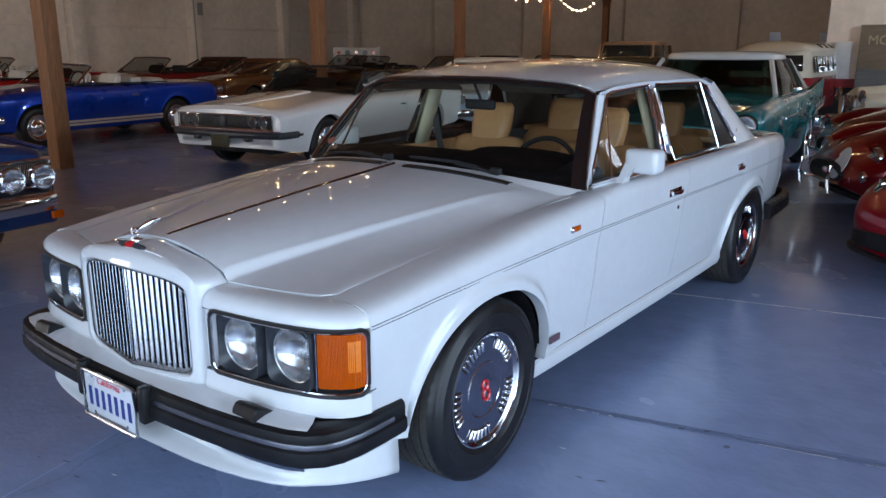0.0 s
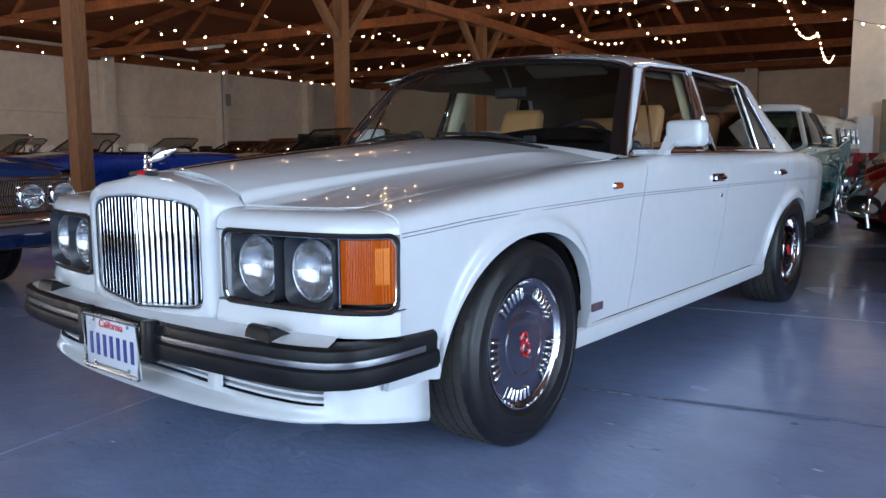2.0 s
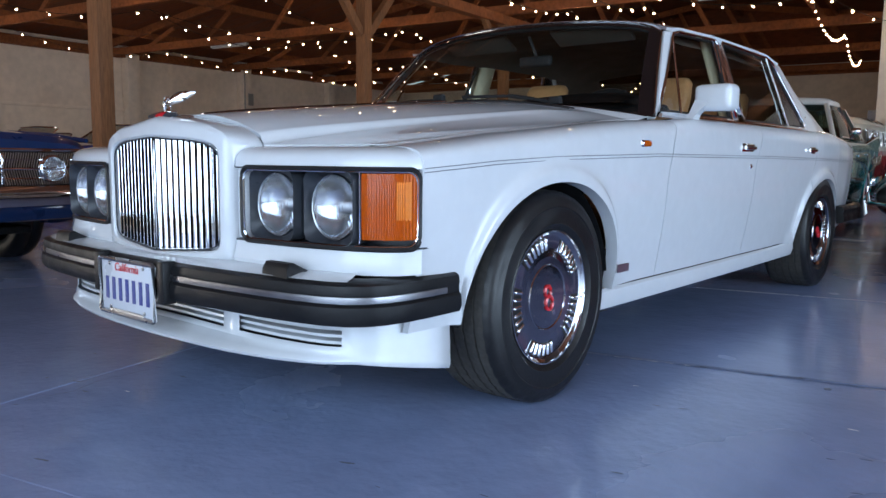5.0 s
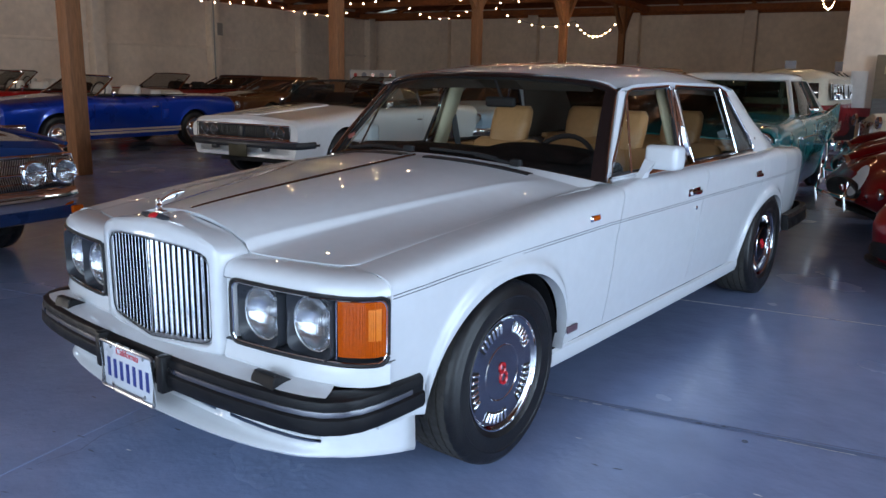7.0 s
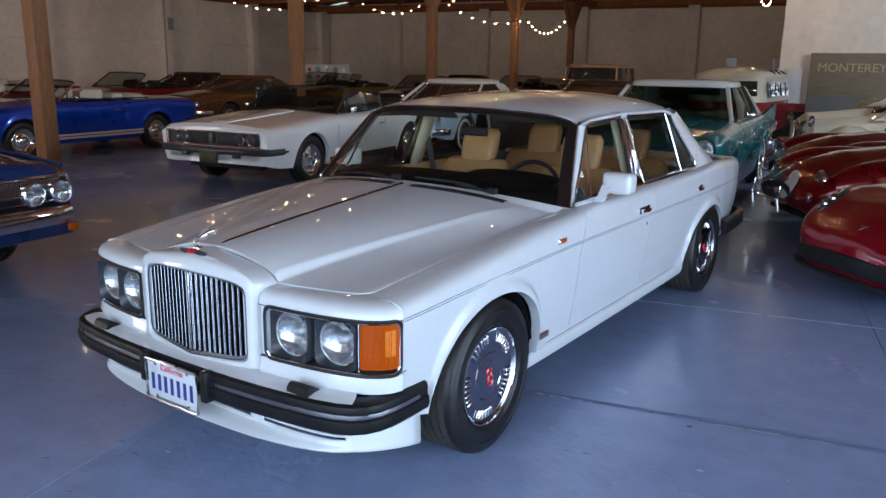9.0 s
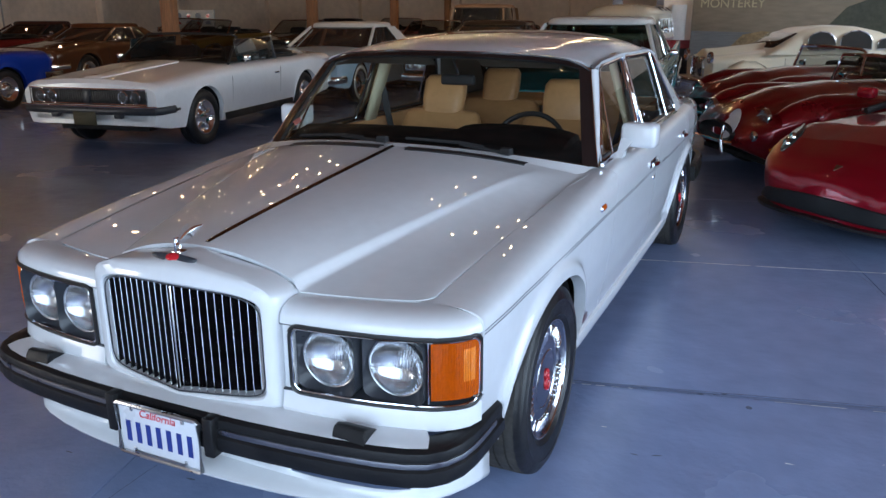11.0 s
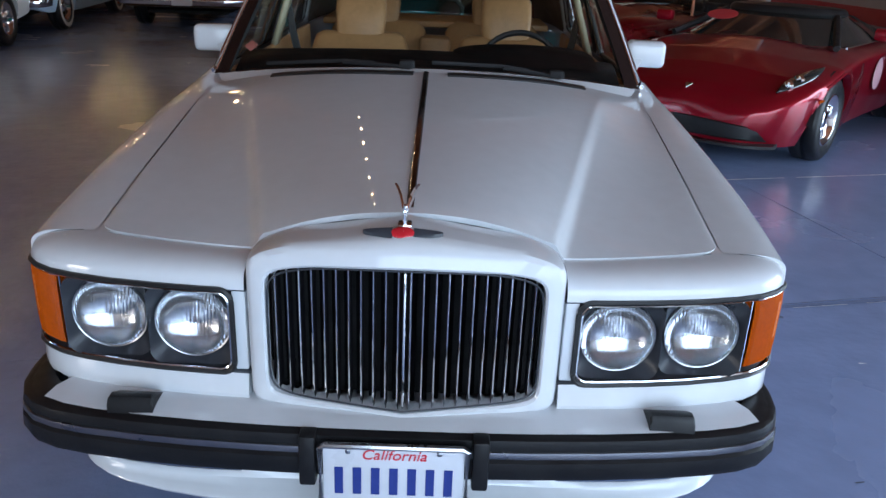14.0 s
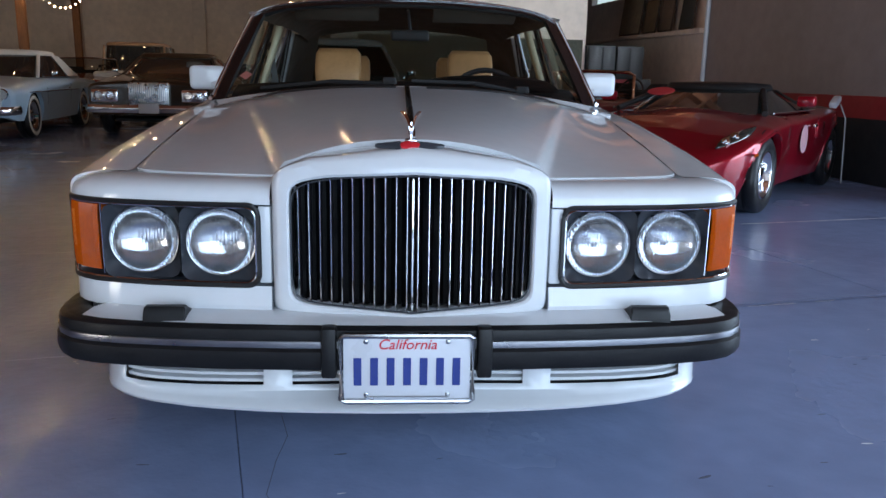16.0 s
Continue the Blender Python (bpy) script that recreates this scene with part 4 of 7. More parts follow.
border = [loft([[ws_at(s * u, t) for u in (0.962, 0.99, 1.040)] for t in np.linspace(0, 1, 10)]) for s in (1, -1)]
border.append(loft([[ws_at(u, t) for t in (0.945, 0.975, 1.0)] for u in np.linspace(-1, 1, 21)]))
border.append(loft([[ws_at(u, t) for t in (-0.005, 0.004, 0.010)] for u in np.linspace(-1, 1, 21)]))
part("windscreen_border", merge(*border), GLOSSBLACK, saloon, "black band round the windscreen")
trim_path = [ws_at(-1.036, t, 0.006) for t in np.linspace(0.03, 0.97, 12)] + [ws_at(u, 1.002, 0.006) for u in np.linspace(-0.98, 0.98, 25)] + [ws_at(1.036, t, 0.006) for t in np.linspace(0.97, 0.03, 12)]
part("windscreen_trim", tube(trim_path, 0.0032, 6), CHROME, saloon, "thin chrome line round the windscreen")
# pillars either side of the windscreen
for s in (1, -1):
    rows = []
    for t in np.linspace(0.0, 0.985, 12):
        p = ws_base(1.025).lerp(ws_top(1.025), t) + Vector((0.006, 0.006, -0.002))
        z = p.z
        yw = 0.845 + (z - 0.94) * 0.971
        sx = side_x(z) - 0.020 * max(0.0, 1 - t * 5)
        rows.append([(s * p.x, p.y - 0.004, z + 0.002), (s * (p.x + 0.4 * (sx - p.x)), p.y - 0.003, z + 0.005), (s * (p.x + 0.85 * (sx - p.x)), p.y + 0.4 * (yw - p.y), z + 0.003), (s * (sx + 0.002), max(yw - 0.004, p.y + 0.008), z), (s * (sx - 0.03), yw + 0.006, z - 0.004)])
    part("front_pillar", loft(rows), WHITE, saloon)
    rows = [[(s * (x - 0.035), y + 0.03, z - 0.012) for x, y, z in ((abs(p[0]), p[1], p[2]) for p in (r[0], r[2], r[3]))] for r in rows]
    part("pillar_trim", loft(rows), CREAM, saloon, "cream inner pillar trim")

# roof
rows = []
for t in np.linspace(0, 1, 25):
    row = []
    for u in np.linspace(-1, 1, 41):
        w = ws_top(u)
        yf, yr = w.y - 0.004 + 0.008 * u * u, 3.02 - 0.10 * u * u - 0.08 * u ** 8
        y = yf + (yr - yf) * t
        zf, zr = w.z + 0.006, 1.398 - 0.060 * u * u - 0.014 * u ** 8
        z = zf + (zr - zf) * t + 0.072 * (4 * t * (1 - t)) ** 0.8 * (1 - 0.56 * u ** 4) - 0.022 * abs(u) ** 14 * min(1, t * 6)
        row.append(((0.700 - 0.035 * t) * u, y, z))
    rows.append(row)
rows = [[(x, y + 0.012, z - 0.022) for x, y, z in rows[0]]] + rows
part("roof", loft(rows), WHITE, saloon)
part("headlining", loft([[(x * 0.97, y, z - 0.035) for x, y, z in r] for r in rows[1:]]), HEADCLOTH, saloon, "cream headlining darkened with the cabin's shade")


def top_z(y):
    return float(interp(y, [1.18, 1.30, 1.70, 2.3, 2.5, 2.6, 2.95], [1.320, 1.338, 1.352, 1.348, 1.342, 1.318, 1.27]))


# cant rail above the doors
for s in (1, -1):
    rows = []
    for y in np.linspace(1.16, 2.66, 26):
        z = top_z(y)
        rt = 0.5 * (1.350 + 1.343) + 0.05 * (4 * ((y - 1.165) / 1.755) * max(0, 1 - (y - 1.165) / 1.755)) ** 0.8 * 0.55 - 0.028
        rows.append([(s * (side_x(z) - 0.002), y, z), (s * (side_x(z) + 0.003), y, z + 0.012), (s * (0.722 - 0.02 * (y - 1.16) / 1.8), y, rt - 0.008), (s * (0.692 - 0.035 * (y - 1.16) / 1.8), y, rt + 0.004)])
    part("cant_rail", loft(rows), WHITE, saloon)
    # rear pillar
    rows = []
    for t in np.linspace(0, 1, 12):
        z = 1.312 + (0.945 - 1.312) * t
        y0 = 2.575 + 0.285 * t
        e = Vector((0.60, 2.915, 1.345)).lerp(Vector((0.72, 3.42, 0.970)), t)
        c = Vector((side_x(z), e.y - 0.10, z))
        rows.append([(s * (side_x(z) - 0.03), y0, z), (s * side_x(z), y0, z), (s * (side_x(z) - 0.002), (y0 + c.y) / 2, z), (s * (c.x - 0.012 - 0.042 * (1 - t)), c.y, z), (s * (c.x * 0.62 + e.x * 0.38 - 0.01), e.y - 0.035, e.z * 0.5 + z * 0.5 - 0.002), (s * (e.x + 0.006), e.y, e.z + 0.004), (s * (e.x - 0.02), e.y + 0.004, e.z - 0.006)])
    part("rear_pillar", loft(rows), WHITE, saloon)
    part("pillar_trim", loft([[(s * (abs(p[0]) - 0.035), p[1] + 0.004, p[2] - 0.006) for p in r[1:6]] for r in rows]), HEADCLOTH, saloon, "inner pillar trim darkened with the cabin's shade")
    part("pillar_mark", lathe([(0.001, 0.006), (0.012, 0.005), (0.014, 0.0)], 16), CHROME, saloon).matrix_basis = Matrix.Translation((s * 0.822, 2.93, 1.02)) @ (Matrix.Rotation(radians(180), 4, "Z") if s < 0 else Matrix())

# side windows: outlines in the flank's plane
F_WIN = [(0.865, 0.955), (1.225, 1.315), (1.29, 1.330), (1.725, 1.345), (1.745, 1.325), (1.665, 0.955)]
R_WIN = [(1.825, 0.955), (1.797, 1.325), (1.82, 1.345), (2.48, 1.336), (2.56, 1.312), (2.842, 0.995), (2.845, 0.968), (2.815, 0.955)]
for s in (1, -1):
    for name, pl in (("front_window", F_WIN), ("rear_window", R_WIN)):
        bm = bmesh.new()
        bm.faces.new([bm.verts.new((s * (side_x(z) - 0.012), y, z)) for y, z in pl])
        g = part(name, bm, GLASS, saloon, "clear door window")
        g.visible_shadow = False
        fine = [Vector((s * (side_x(z) + 0.001), y, z)) for y, z in pl]
        pts = [a.lerp(b, t) for a, b in zip(fine, fine[1:] + fine[:1]) for t in np.linspace(0, 1, 7)[:-1]]
        part("window_frame", tube(pts, 0.0075, 8, closed=True), CHROME, g, "chrome window frame")
        inner = [p + Vector((-s * 0.008, 0, 0)) for p in pts]
        part("window_seal", tube([c.lerp(sum(inner, Vector()) / len(inner), 0.03) for c in inner], 0.010, 6, closed=True), BLACK, g)
    # centre pillar between the doors
    rows = [[(s * (side_x(z) - 0.006), y + d, z) for d in (-0.07, 0.07)] for y, z in ((1.745, 0.95), (1.765, 1.12), (1.772, 1.34))]
    thick(part("centre_pillar", loft(rows), CHROME, saloon, "chrome centre pillar"), 0.01)
    rows = [[(s * (side_x(z) - 0.06), y + d, z) for d in (-0.06, 0.06)] for y, z in ((1.76, 0.90), (1.765, 1.12), (1.775, 1.36))]
    thick(part("pillar_trim", loft(rows), CREAM, saloon), 0.02)
    part("divider", tube([(s * (side_x(z) + 0.002), y, z) for y, z in ((2.470, 1.33), (2.50, 1.17), (2.525, 0.955))], 0.006, 8), CHROME, saloon, "chrome window divider")
    part("divider", tube([(s * (side_x(z) + 0.001), y, z) for y, z in ((1.205, 1.29), (1.075, 0.955))], 0.0055, 8), CHROME, saloon, "chrome quarter-light divider")
    infill = [(2.482, 1.322), (2.552, 1.302), (2.828, 0.992), (2.826, 0.972), (2.536, 0.962), (2.508, 1.17)]
    part("quarter_infill", plate_poly([(s * (side_x(z) - 0.009), y, z) for y, z in infill], s * 0.004, 0), GLOSSBLACK, saloon, "gloss black quarter infill")
    part("belt_strip", tube([(s * (side_x(0.944) + 0.004), y, 0.944) for y in np.linspace(0.86, 2.87, 24)], 0.0085, 6), CHROME, saloon, "chrome strip along the window line")
# rear screen, boot
rs0 = lambda u: Vector((0.60 * u, 3.03 - 0.08 * u * u, 1.385 - 0.05 * u * u))
rs1 = lambda u: Vector((0.72 * u, 3.47 - 0.05 * u * u, 0.985 - 0.015 * u * u))
g = part("rear_screen", ruled(rs0, rs1, 13, 5), REARGLASS, saloon, "clear rear screen")
g.visible_shadow = False
part("boot_lid", loft([[(u * edge_x(y), y, edge_z(y) + (0.035 * (1 - u * u) * float(interp(y, [3.4, 4.25], [1, 0.6])))) for u in np.linspace(-1, 1, 17)] for y in np.linspace(3.40, 4.24, 16)] + [[(u * 0.69, 4.30, 0.80) for u in np.linspace(-1, 1, 17)], [(u * 0.72, 4.31, 0.45) for u in np.linspace(-1, 1, 17)]]), WHITE, saloon)
part("rear_bumper", sweep([(0.932, 3.50), (0.925, 3.80), (0.905, 4.10), (0.86, 4.26), (0.76, 4.34), (0, 4.38), (-0.76, 4.34), (-0.86, 4.26), (-0.905, 4.10), (-0.925, 3.80), (-0.932, 3.50)], [(-0.04, 0.475), (0.0, 0.472), (0.012, 0.45), (0.008, 0.435), (0.008, 0.415), (0.014, 0.405), (0.012, 0.37), (-0.03, 0.36)]), RUBBER, saloon, "black rubber rear bumper")

# cowl, vents, wipers
rows = []
for t in np.linspace(0, 1, 5):
    row = []
    for u in np.linspace(-1, 1, 25):
        a = Vector((0.787 * u, bonnet_rear(u) + 0.006, bonnet_z(0.785 * u, 1) - 0.006))
        b = ws_base(u * 1.02) + Vector((0, 0.004, 0.006))
        row.append(a.lerp(b, t))
    rows.append(row)
part("cowl", loft(rows), WHITE, saloon)
for s in (1, -1):
    part("cowl_side", loft([[(s * (0.66 + (edge_x(y) + 0.004 - 0.66) * f), y, edge_z(y) - 0.003 - 0.006 * (1 - f)) for f in (0, 0.5, 1)] for y in np.linspace(0.50, 0.90, 9)]), WHITE, saloon)
for x0, x1 in ((-0.575, -0.045), (0.078, 0.592)):
    rows = []
    for x in np.linspace(x0, x1, 14):
        u = x / 0.787
        a = Vector((x, bonnet_rear(u) - 0.052, bonnet_z(x, 0.965) + 0.004))
        rows.append([a + Vector((0, 0, -0.004)), a + Vector((0, 0.003, 0.003)), a + Vector((0, 0.012, 0.005)), a + Vector((0, 0.040, 0.007)), a + Vector((0, 0.046, -0.002))])
    part("air_intake", loft(rows), BLACK, saloon, "black slotted air intake")
for px, ex in ((0.50, 0.02), (-0.06, -0.62)):
    piv = ws_base(px / 0.815) + Vector((0, -0.035, 0.012))
    elb = ws_base((px * 0.55 + ex * 0.45) / 0.815) + Vector((0, -0.014, 0.026))
    tip = ws_base(ex / 0.815) + Vector((0, 0.012, 0.026))
    wip = part("wiper", tube([piv, piv.lerp(elb, 0.5) + Vector((0, -0.006, 0.003)), elb], 0.0075, 6), SEAL, saloon, "black wiper arm")
    part("blade", tube([piv.lerp(elb, 0.55) + Vector((0, 0.02, 0.004)), elb + Vector((0, 0.012, 0.004)), tip], 0.0075, 6, flat=0.6), SEAL, wip)
    part("pivot", merge(lathe([(0.001, 0.026), (0.015, 0.024), (0.019, 0.0)], 14), box(0.030, 0.034, 0.052, 0.012, 0.0, 0.014, bev=0.008)), SEAL, wip).matrix_basis = Matrix.Translation(piv) @ Matrix.Rotation(radians(-90), 4, "Y")

# door mirrors, handles, locks, side lamps, side badge
for s in (1, -1):
    mir = part("door_mirror", box(0.165, 0.10, 0.112, s * 0.945, 1.215, 1.030, bev=0.024, seg=3, m=Matrix.Rotation(radians(-6 * s), 4, "Z")), WHITE, saloon, "white door mirror housing")
    part("mirror_stalk", loft([[(s * x, y, z) for x, y, z in r] for r in ([(0.868, 1.17, 1.02), (0.925, 1.17, 1.01), (0.925, 1.22, 1.01), (0.868, 1.22, 1.02)], [(0.862, 1.13, 0.965), (0.893, 1.13, 0.96), (0.893, 1.18, 0.96), (0.862, 1.18, 0.965)], [(0.850, 1.06, 0.930), (0.895, 1.06, 0.92), (0.895, 1.15, 0.92), (0.850, 1.15, 0.930)])], closed=True, caps=True), WHITE, mir)
    part("mirror_glass", box(0.135, 0.004, 0.086, s * 0.948, 1.268, 1.030, bev=0.001, m=Matrix.Rotation(radians(-6 * s), 4, "Z")), CHROME, mir)
    for hy in (1.635, 2.68):
        hx = half_width(hy) + 0.004
        h = part("door_handle", loft([[(s * (hx + 0.020 * math.sin(math.pi * (0.12 + 0.76 * t)) + 0.007 * math.cos(a)), hy - 0.068 + 0.136 * t, 0.828 + 0.011 * math.sin(a)) for a in np.linspace(0, 2 * math.pi, 9)[:-1]] for t in np.linspace(0, 1, 10)], closed=True, caps=True), CHROME, saloon, "chrome pull handle")
        part("escutcheon", box(0.006, 0.165, 0.040, s * (hx - 0.007), hy, 0.828, bev=0.0025), CHROME, h)
    lk = part("lock", lathe([(0.001, 0.006), (0.009, 0.005), (0.012, 0.0)], 14), CHROME, saloon)
    lk.matrix_basis = Matrix.Translation((s * 0.941, 1.685, 0.742)) @ (Matrix.Rotation(radians(180), 4, "Z") if s < 0 else Matrix())
    mk = part("side_lamp", box(0.020, 0.056, 0.023, s * (half_width(0.575) - 0.002), 0.586, 0.828, bev=0.0095, seg=3), AMBER, saloon, "small amber side lamp")
    part("base", merge(box(0.008, 0.082, 0.027, s * (half_width(0.575) - 0.004), 0.580, 0.828, bev=0.0035), box(0.018, 0.018, 0.022, s * (half_width(0.575) - 0.003), 0.550, 0.828, bev=0.008, seg=3)), CHROME, mk)
    part("side_badge", box(0.004, 0.085, 0.030, s * (half_width(0.5) - 0.0365), 0.505, 0.378, bev=0.001), mat("maroon_badge", (0.12, 0.07, 0.09), rough=0.4), saloon, "small dark maroon side badge")

# interior
DASH = mat("matt_black_dash", (0.004, 0.004, 0.0045), rough=0.7, vary=0.15, spec=0.2, bump=0.1, bscale=150)
dash = part("dashboard", loft([[(x, y + 0.13 * (x / 0.78) ** 2 * (1 if y < 1 else 0.4), z - 0.03 * (x / 0.78) ** 2) for x in np.linspace(-0.77, 0.77, 13)] for y, z in ((0.715, 0.955), (0.85, 1.005), (1.00, 1.022), (1.06, 1.018), (1.10, 0.995), (1.115, 0.88), (1.06, 0.62))]), DASH, saloon, "black dashboard top")
thick(dash, 0.02)
part("binnacle", loft([[(0.39 + 0.30 * math.cos(a), y, 1.0 + h * max(0, math.sin(a)) ** 0.5) for a in np.linspace(0, math.pi, 13)] for y, h in ((0.86, 0.005), (0.97, 0.050), (1.08, 0.064), (1.12, 0.05))]), DASH, dash)
wheel = part("steering_wheel", tube([(0.40 + 0.19 * math.cos(a), 1.22 + 0.19 * math.sin(a) * 0.40, 0.915 + 0.19 * math.sin(a) * 0.92) for a in np.linspace(0, 2 * math.pi, 33)[:-1]], 0.013, 8, closed=True), BLACK, saloon, "black steering wheel")
part("steering_boss", box(0.12, 0.05, 0.09, 0.40, 1.21, 0.91, bev=0.015), BLACK, wheel)
part("spoke", box(0.34, 0.012, 0.03, 0.40, 1.215, 0.915, bev=0.004), BLACK, wheel)


def cushion(rows, material, name, parent, label=""):
    return part(name, loft(rows, closed=True, caps=True), material, parent, label, 1.2)


def rounded_ring(cx, y, z, w, d, n=20, p=4):
    out = []
    for k in range(n):
        a = 2 * math.pi * k / n
        c, q = math.cos(a), math.sin(a)
        out.append((cx + w / 2 * math.copysign(abs(c) ** (2 / p), c), y + d / 2 * math.copysign(abs(q) ** (2 / p), q), z))
    return out


def car_seat(cx, y, zb, parent, w=0.54, high=0.50, material=TAN, rest=True, lean=0.30):
    """A leather seat: cushion, backrest leaning back, headrest."""
    back = cushion([rounded_ring(cx, y + lean * h, zb + h * 1.0, w * f, d) for h, f, d in ((0.0, 0.90, 0.16), (0.10, 0.98, 0.19), (0.25, 1.0, 0.18), (0.40, 0.96, 0.15), (high - 0.02, 0.86, 0.12), (high, 0.74, 0.07))], material, "seat_back", parent, "tan leather seat back")
    cushion([rounded_ring(cx, y - 0.26, zb + h, w * f, 0.52 * f) for h, f in ((-0.16, 0.9), (-0.08, 1.0), (0.0, 0.98), (0.03, 0.88))], material, "seat_cushion", parent)
    if rest:
        cushion([rounded_ring(cx, y + lean * (high + h), zb + high + h, 0.265 * f, 0.11 * f) for h, f in ((-0.03, 0.8), (0.0, 0.95), (0.09, 1.0), (0.17, 0.97), (0.20, 0.80))], material, "headrest", parent, "tan leather headrest")
    return back


for cx in (-0.38, 0.38):
    car_seat(cx, 1.78, 0.50, saloon)
car_seat(-0.36, 2.72, 0.52, saloon, 0.62, 0.46)
car_seat(0.36, 2.72, 0.52, saloon, 0.62, 0.46)
part("centre_back", box(0.2, 0.16, 0.4, 0, 2.78, 0.70, bev=0.04), TAN, saloon)
part("parcel_shelf", box(1.45, 0.5, 0.04, 0, 3.15, 0.955, bev=0.01), TAN, saloon)
for s in (1, -1):
    part("door_card", box(0.03, 1.85, 0.42, s * 0.80, 1.85, 0.735, bev=0.012), TAN, saloon, "tan leather door card")
    part("seat_belt", tube([(s * 0.74, 1.80, 1.22), (s * 0.72, 1.84, 1.0), (s * 0.66, 1.86, 0.70)], 0.022, 6, flat=0.2), BLACK, saloon)
part("rear_mirror", box(0.185, 0.03, 0.052, 0.02, 1.235, 1.245, bev=0.014, seg=3), SEAL, saloon, "black rear-view mirror")
part("mirror_stem", tube([(0.02, 1.24, 1.27), (0.01, 1.19, 1.36)], 0.008, 6), BLACK, saloon)
part("windscreen_sticker", box(0.036, 0.002, 0.042, -0.70, 0.862, 1.045, bev=0.0005, m=Matrix.Rotation(radians(-48), 4, "X") @ Matrix.Rotation(radians(40), 4, "Y")), mat("faded_sticker", (0.30, 0.10, 0.08), rough=0.6), saloon)
for x in (-0.33, 0.33):
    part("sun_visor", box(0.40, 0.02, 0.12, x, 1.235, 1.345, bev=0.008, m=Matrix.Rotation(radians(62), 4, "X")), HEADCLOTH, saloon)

# ---------------------------------------------------------------- the other cars
DIMGLASS = clear_glass("greenish_car_glass", (0.26, 0.34, 0.32))
SMOKE = clear_glass("smoked_screen", (0.42, 0.43, 0.42))
TINT = mat("dark_window_glass", (0.02, 0.025, 0.025), rough=0.04, vary=0.0, rvary=0, coat=1.0)
WHITEWALL = mat("whitewall_rubber", (0.62, 0.61, 0.58), rough=0.6)
BLACKTRIM = mat("black_cloth", (0.015, 0.015, 0.016), rough=0.8, vary=0.2, bump=0.1, bscale=90)
WHITETRIM = mat("white_vinyl", (0.60, 0.58, 0.55), rough=0.5, vary=0.06)


def car_wheel(parent, x, y, R, w, style, mesh={}):
    """A tyre with rim; meshes are shared between wheels of one kind."""
    key = (round(R, 3), round(w, 3), style)
    if key not in mesh:
        r = R * 0.62
        prof = [(r, -w / 2 * 0.8), (r + 0.03, -w / 2), (R - 0.04, -w / 2), (R - 0.008, -w / 2 * 0.8), (R, -w / 2 * 0.55), (R, -0.012), (R - 0.006, -0.010), (R - 0.006, 0.010), (R, 0.012), (R, w / 2 * 0.55), (R - 0.008, w / 2 * 0.8), (R - 0.04, w / 2), (r + 0.03, w / 2), (r, w / 2 * 0.8)]
        tb = lathe(prof, 40)
        tm = bpy.data.meshes.new("tyre")
        for f in tb.faces:
            f.smooth = True
        tb.to_mesh(tm), tb.free()
        tm.materials.append(TYRE)
        rb = lathe([(r + 0.002, w / 2 * 0.82), (r - 0.004, w / 2 * 0.92), (r - 0.014, w / 2 * 0.85), (r - 0.03, w / 2 * 0.35), (r * 0.45, w / 2 * 0.30), (r * 0.40, w / 2 * 0.55), (r * 0.25, w / 2 * 0.68), (0.001, w / 2 * 0.7)], 36)
        if style == "spoke":
            sp = [rb]
            rb2 = lathe([(r - 0.03, w / 2 * 0.10), (0.02, w / 2 * 0.08)], 24)
            for k in range(5):
                b = box(0.03, 0.05, r * 0.62, w / 2 * 0.45, 0, r * 0.60, bev=0.008)
                bmesh.ops.transform(b, matrix=Matrix.Rotation(radians(72 * k), 4, "X"), verts=b.verts)
                sp.append(b)
            rb = merge(*sp)
            rb2.free()
        rm = bpy.data.meshes.new("rim")
        for f in rb.faces:
            f.smooth = True
        rb.to_mesh(rm), rb.free()
        rm.materials.append(CHROME if style != "dark" else DULLMETAL)
        wm = None
        if style == "whitewall":
            wb = lathe([(R - 0.045, w / 2 + 0.001), (R - 0.048, w / 2 + 0.003), (r + 0.038, w / 2 + 0.003), (r + 0.032, w / 2 + 0.001)], 36)
            wm = bpy.data.meshes.new("whitewall")
            wb.to_mesh(wm), wb.free()
            wm.materials.append(WHITEWALL)
        mesh[key] = (tm, rm, wm)
    tm, rm, wm = mesh[key]
    hub = new("wheel")
    hub.parent = parent
    s = 1 if x > 0 else -1
    hub.matrix_basis = Matrix.Translation((x, y, R)) @ Matrix.Rotation(0 if s > 0 else math.pi, 4, "Z")
    for nm, me in (("tyre", tm), ("rim", rm), ("whitewall", wm)):
        if me:
            o = new(nm, me)
            o.parent = hub
    return hub


def tab(pairs):
    xs, ys = [p[0] for p in pairs], [p[1] for p in pairs]
    return lambda y: float(interp(y, xs, ys))


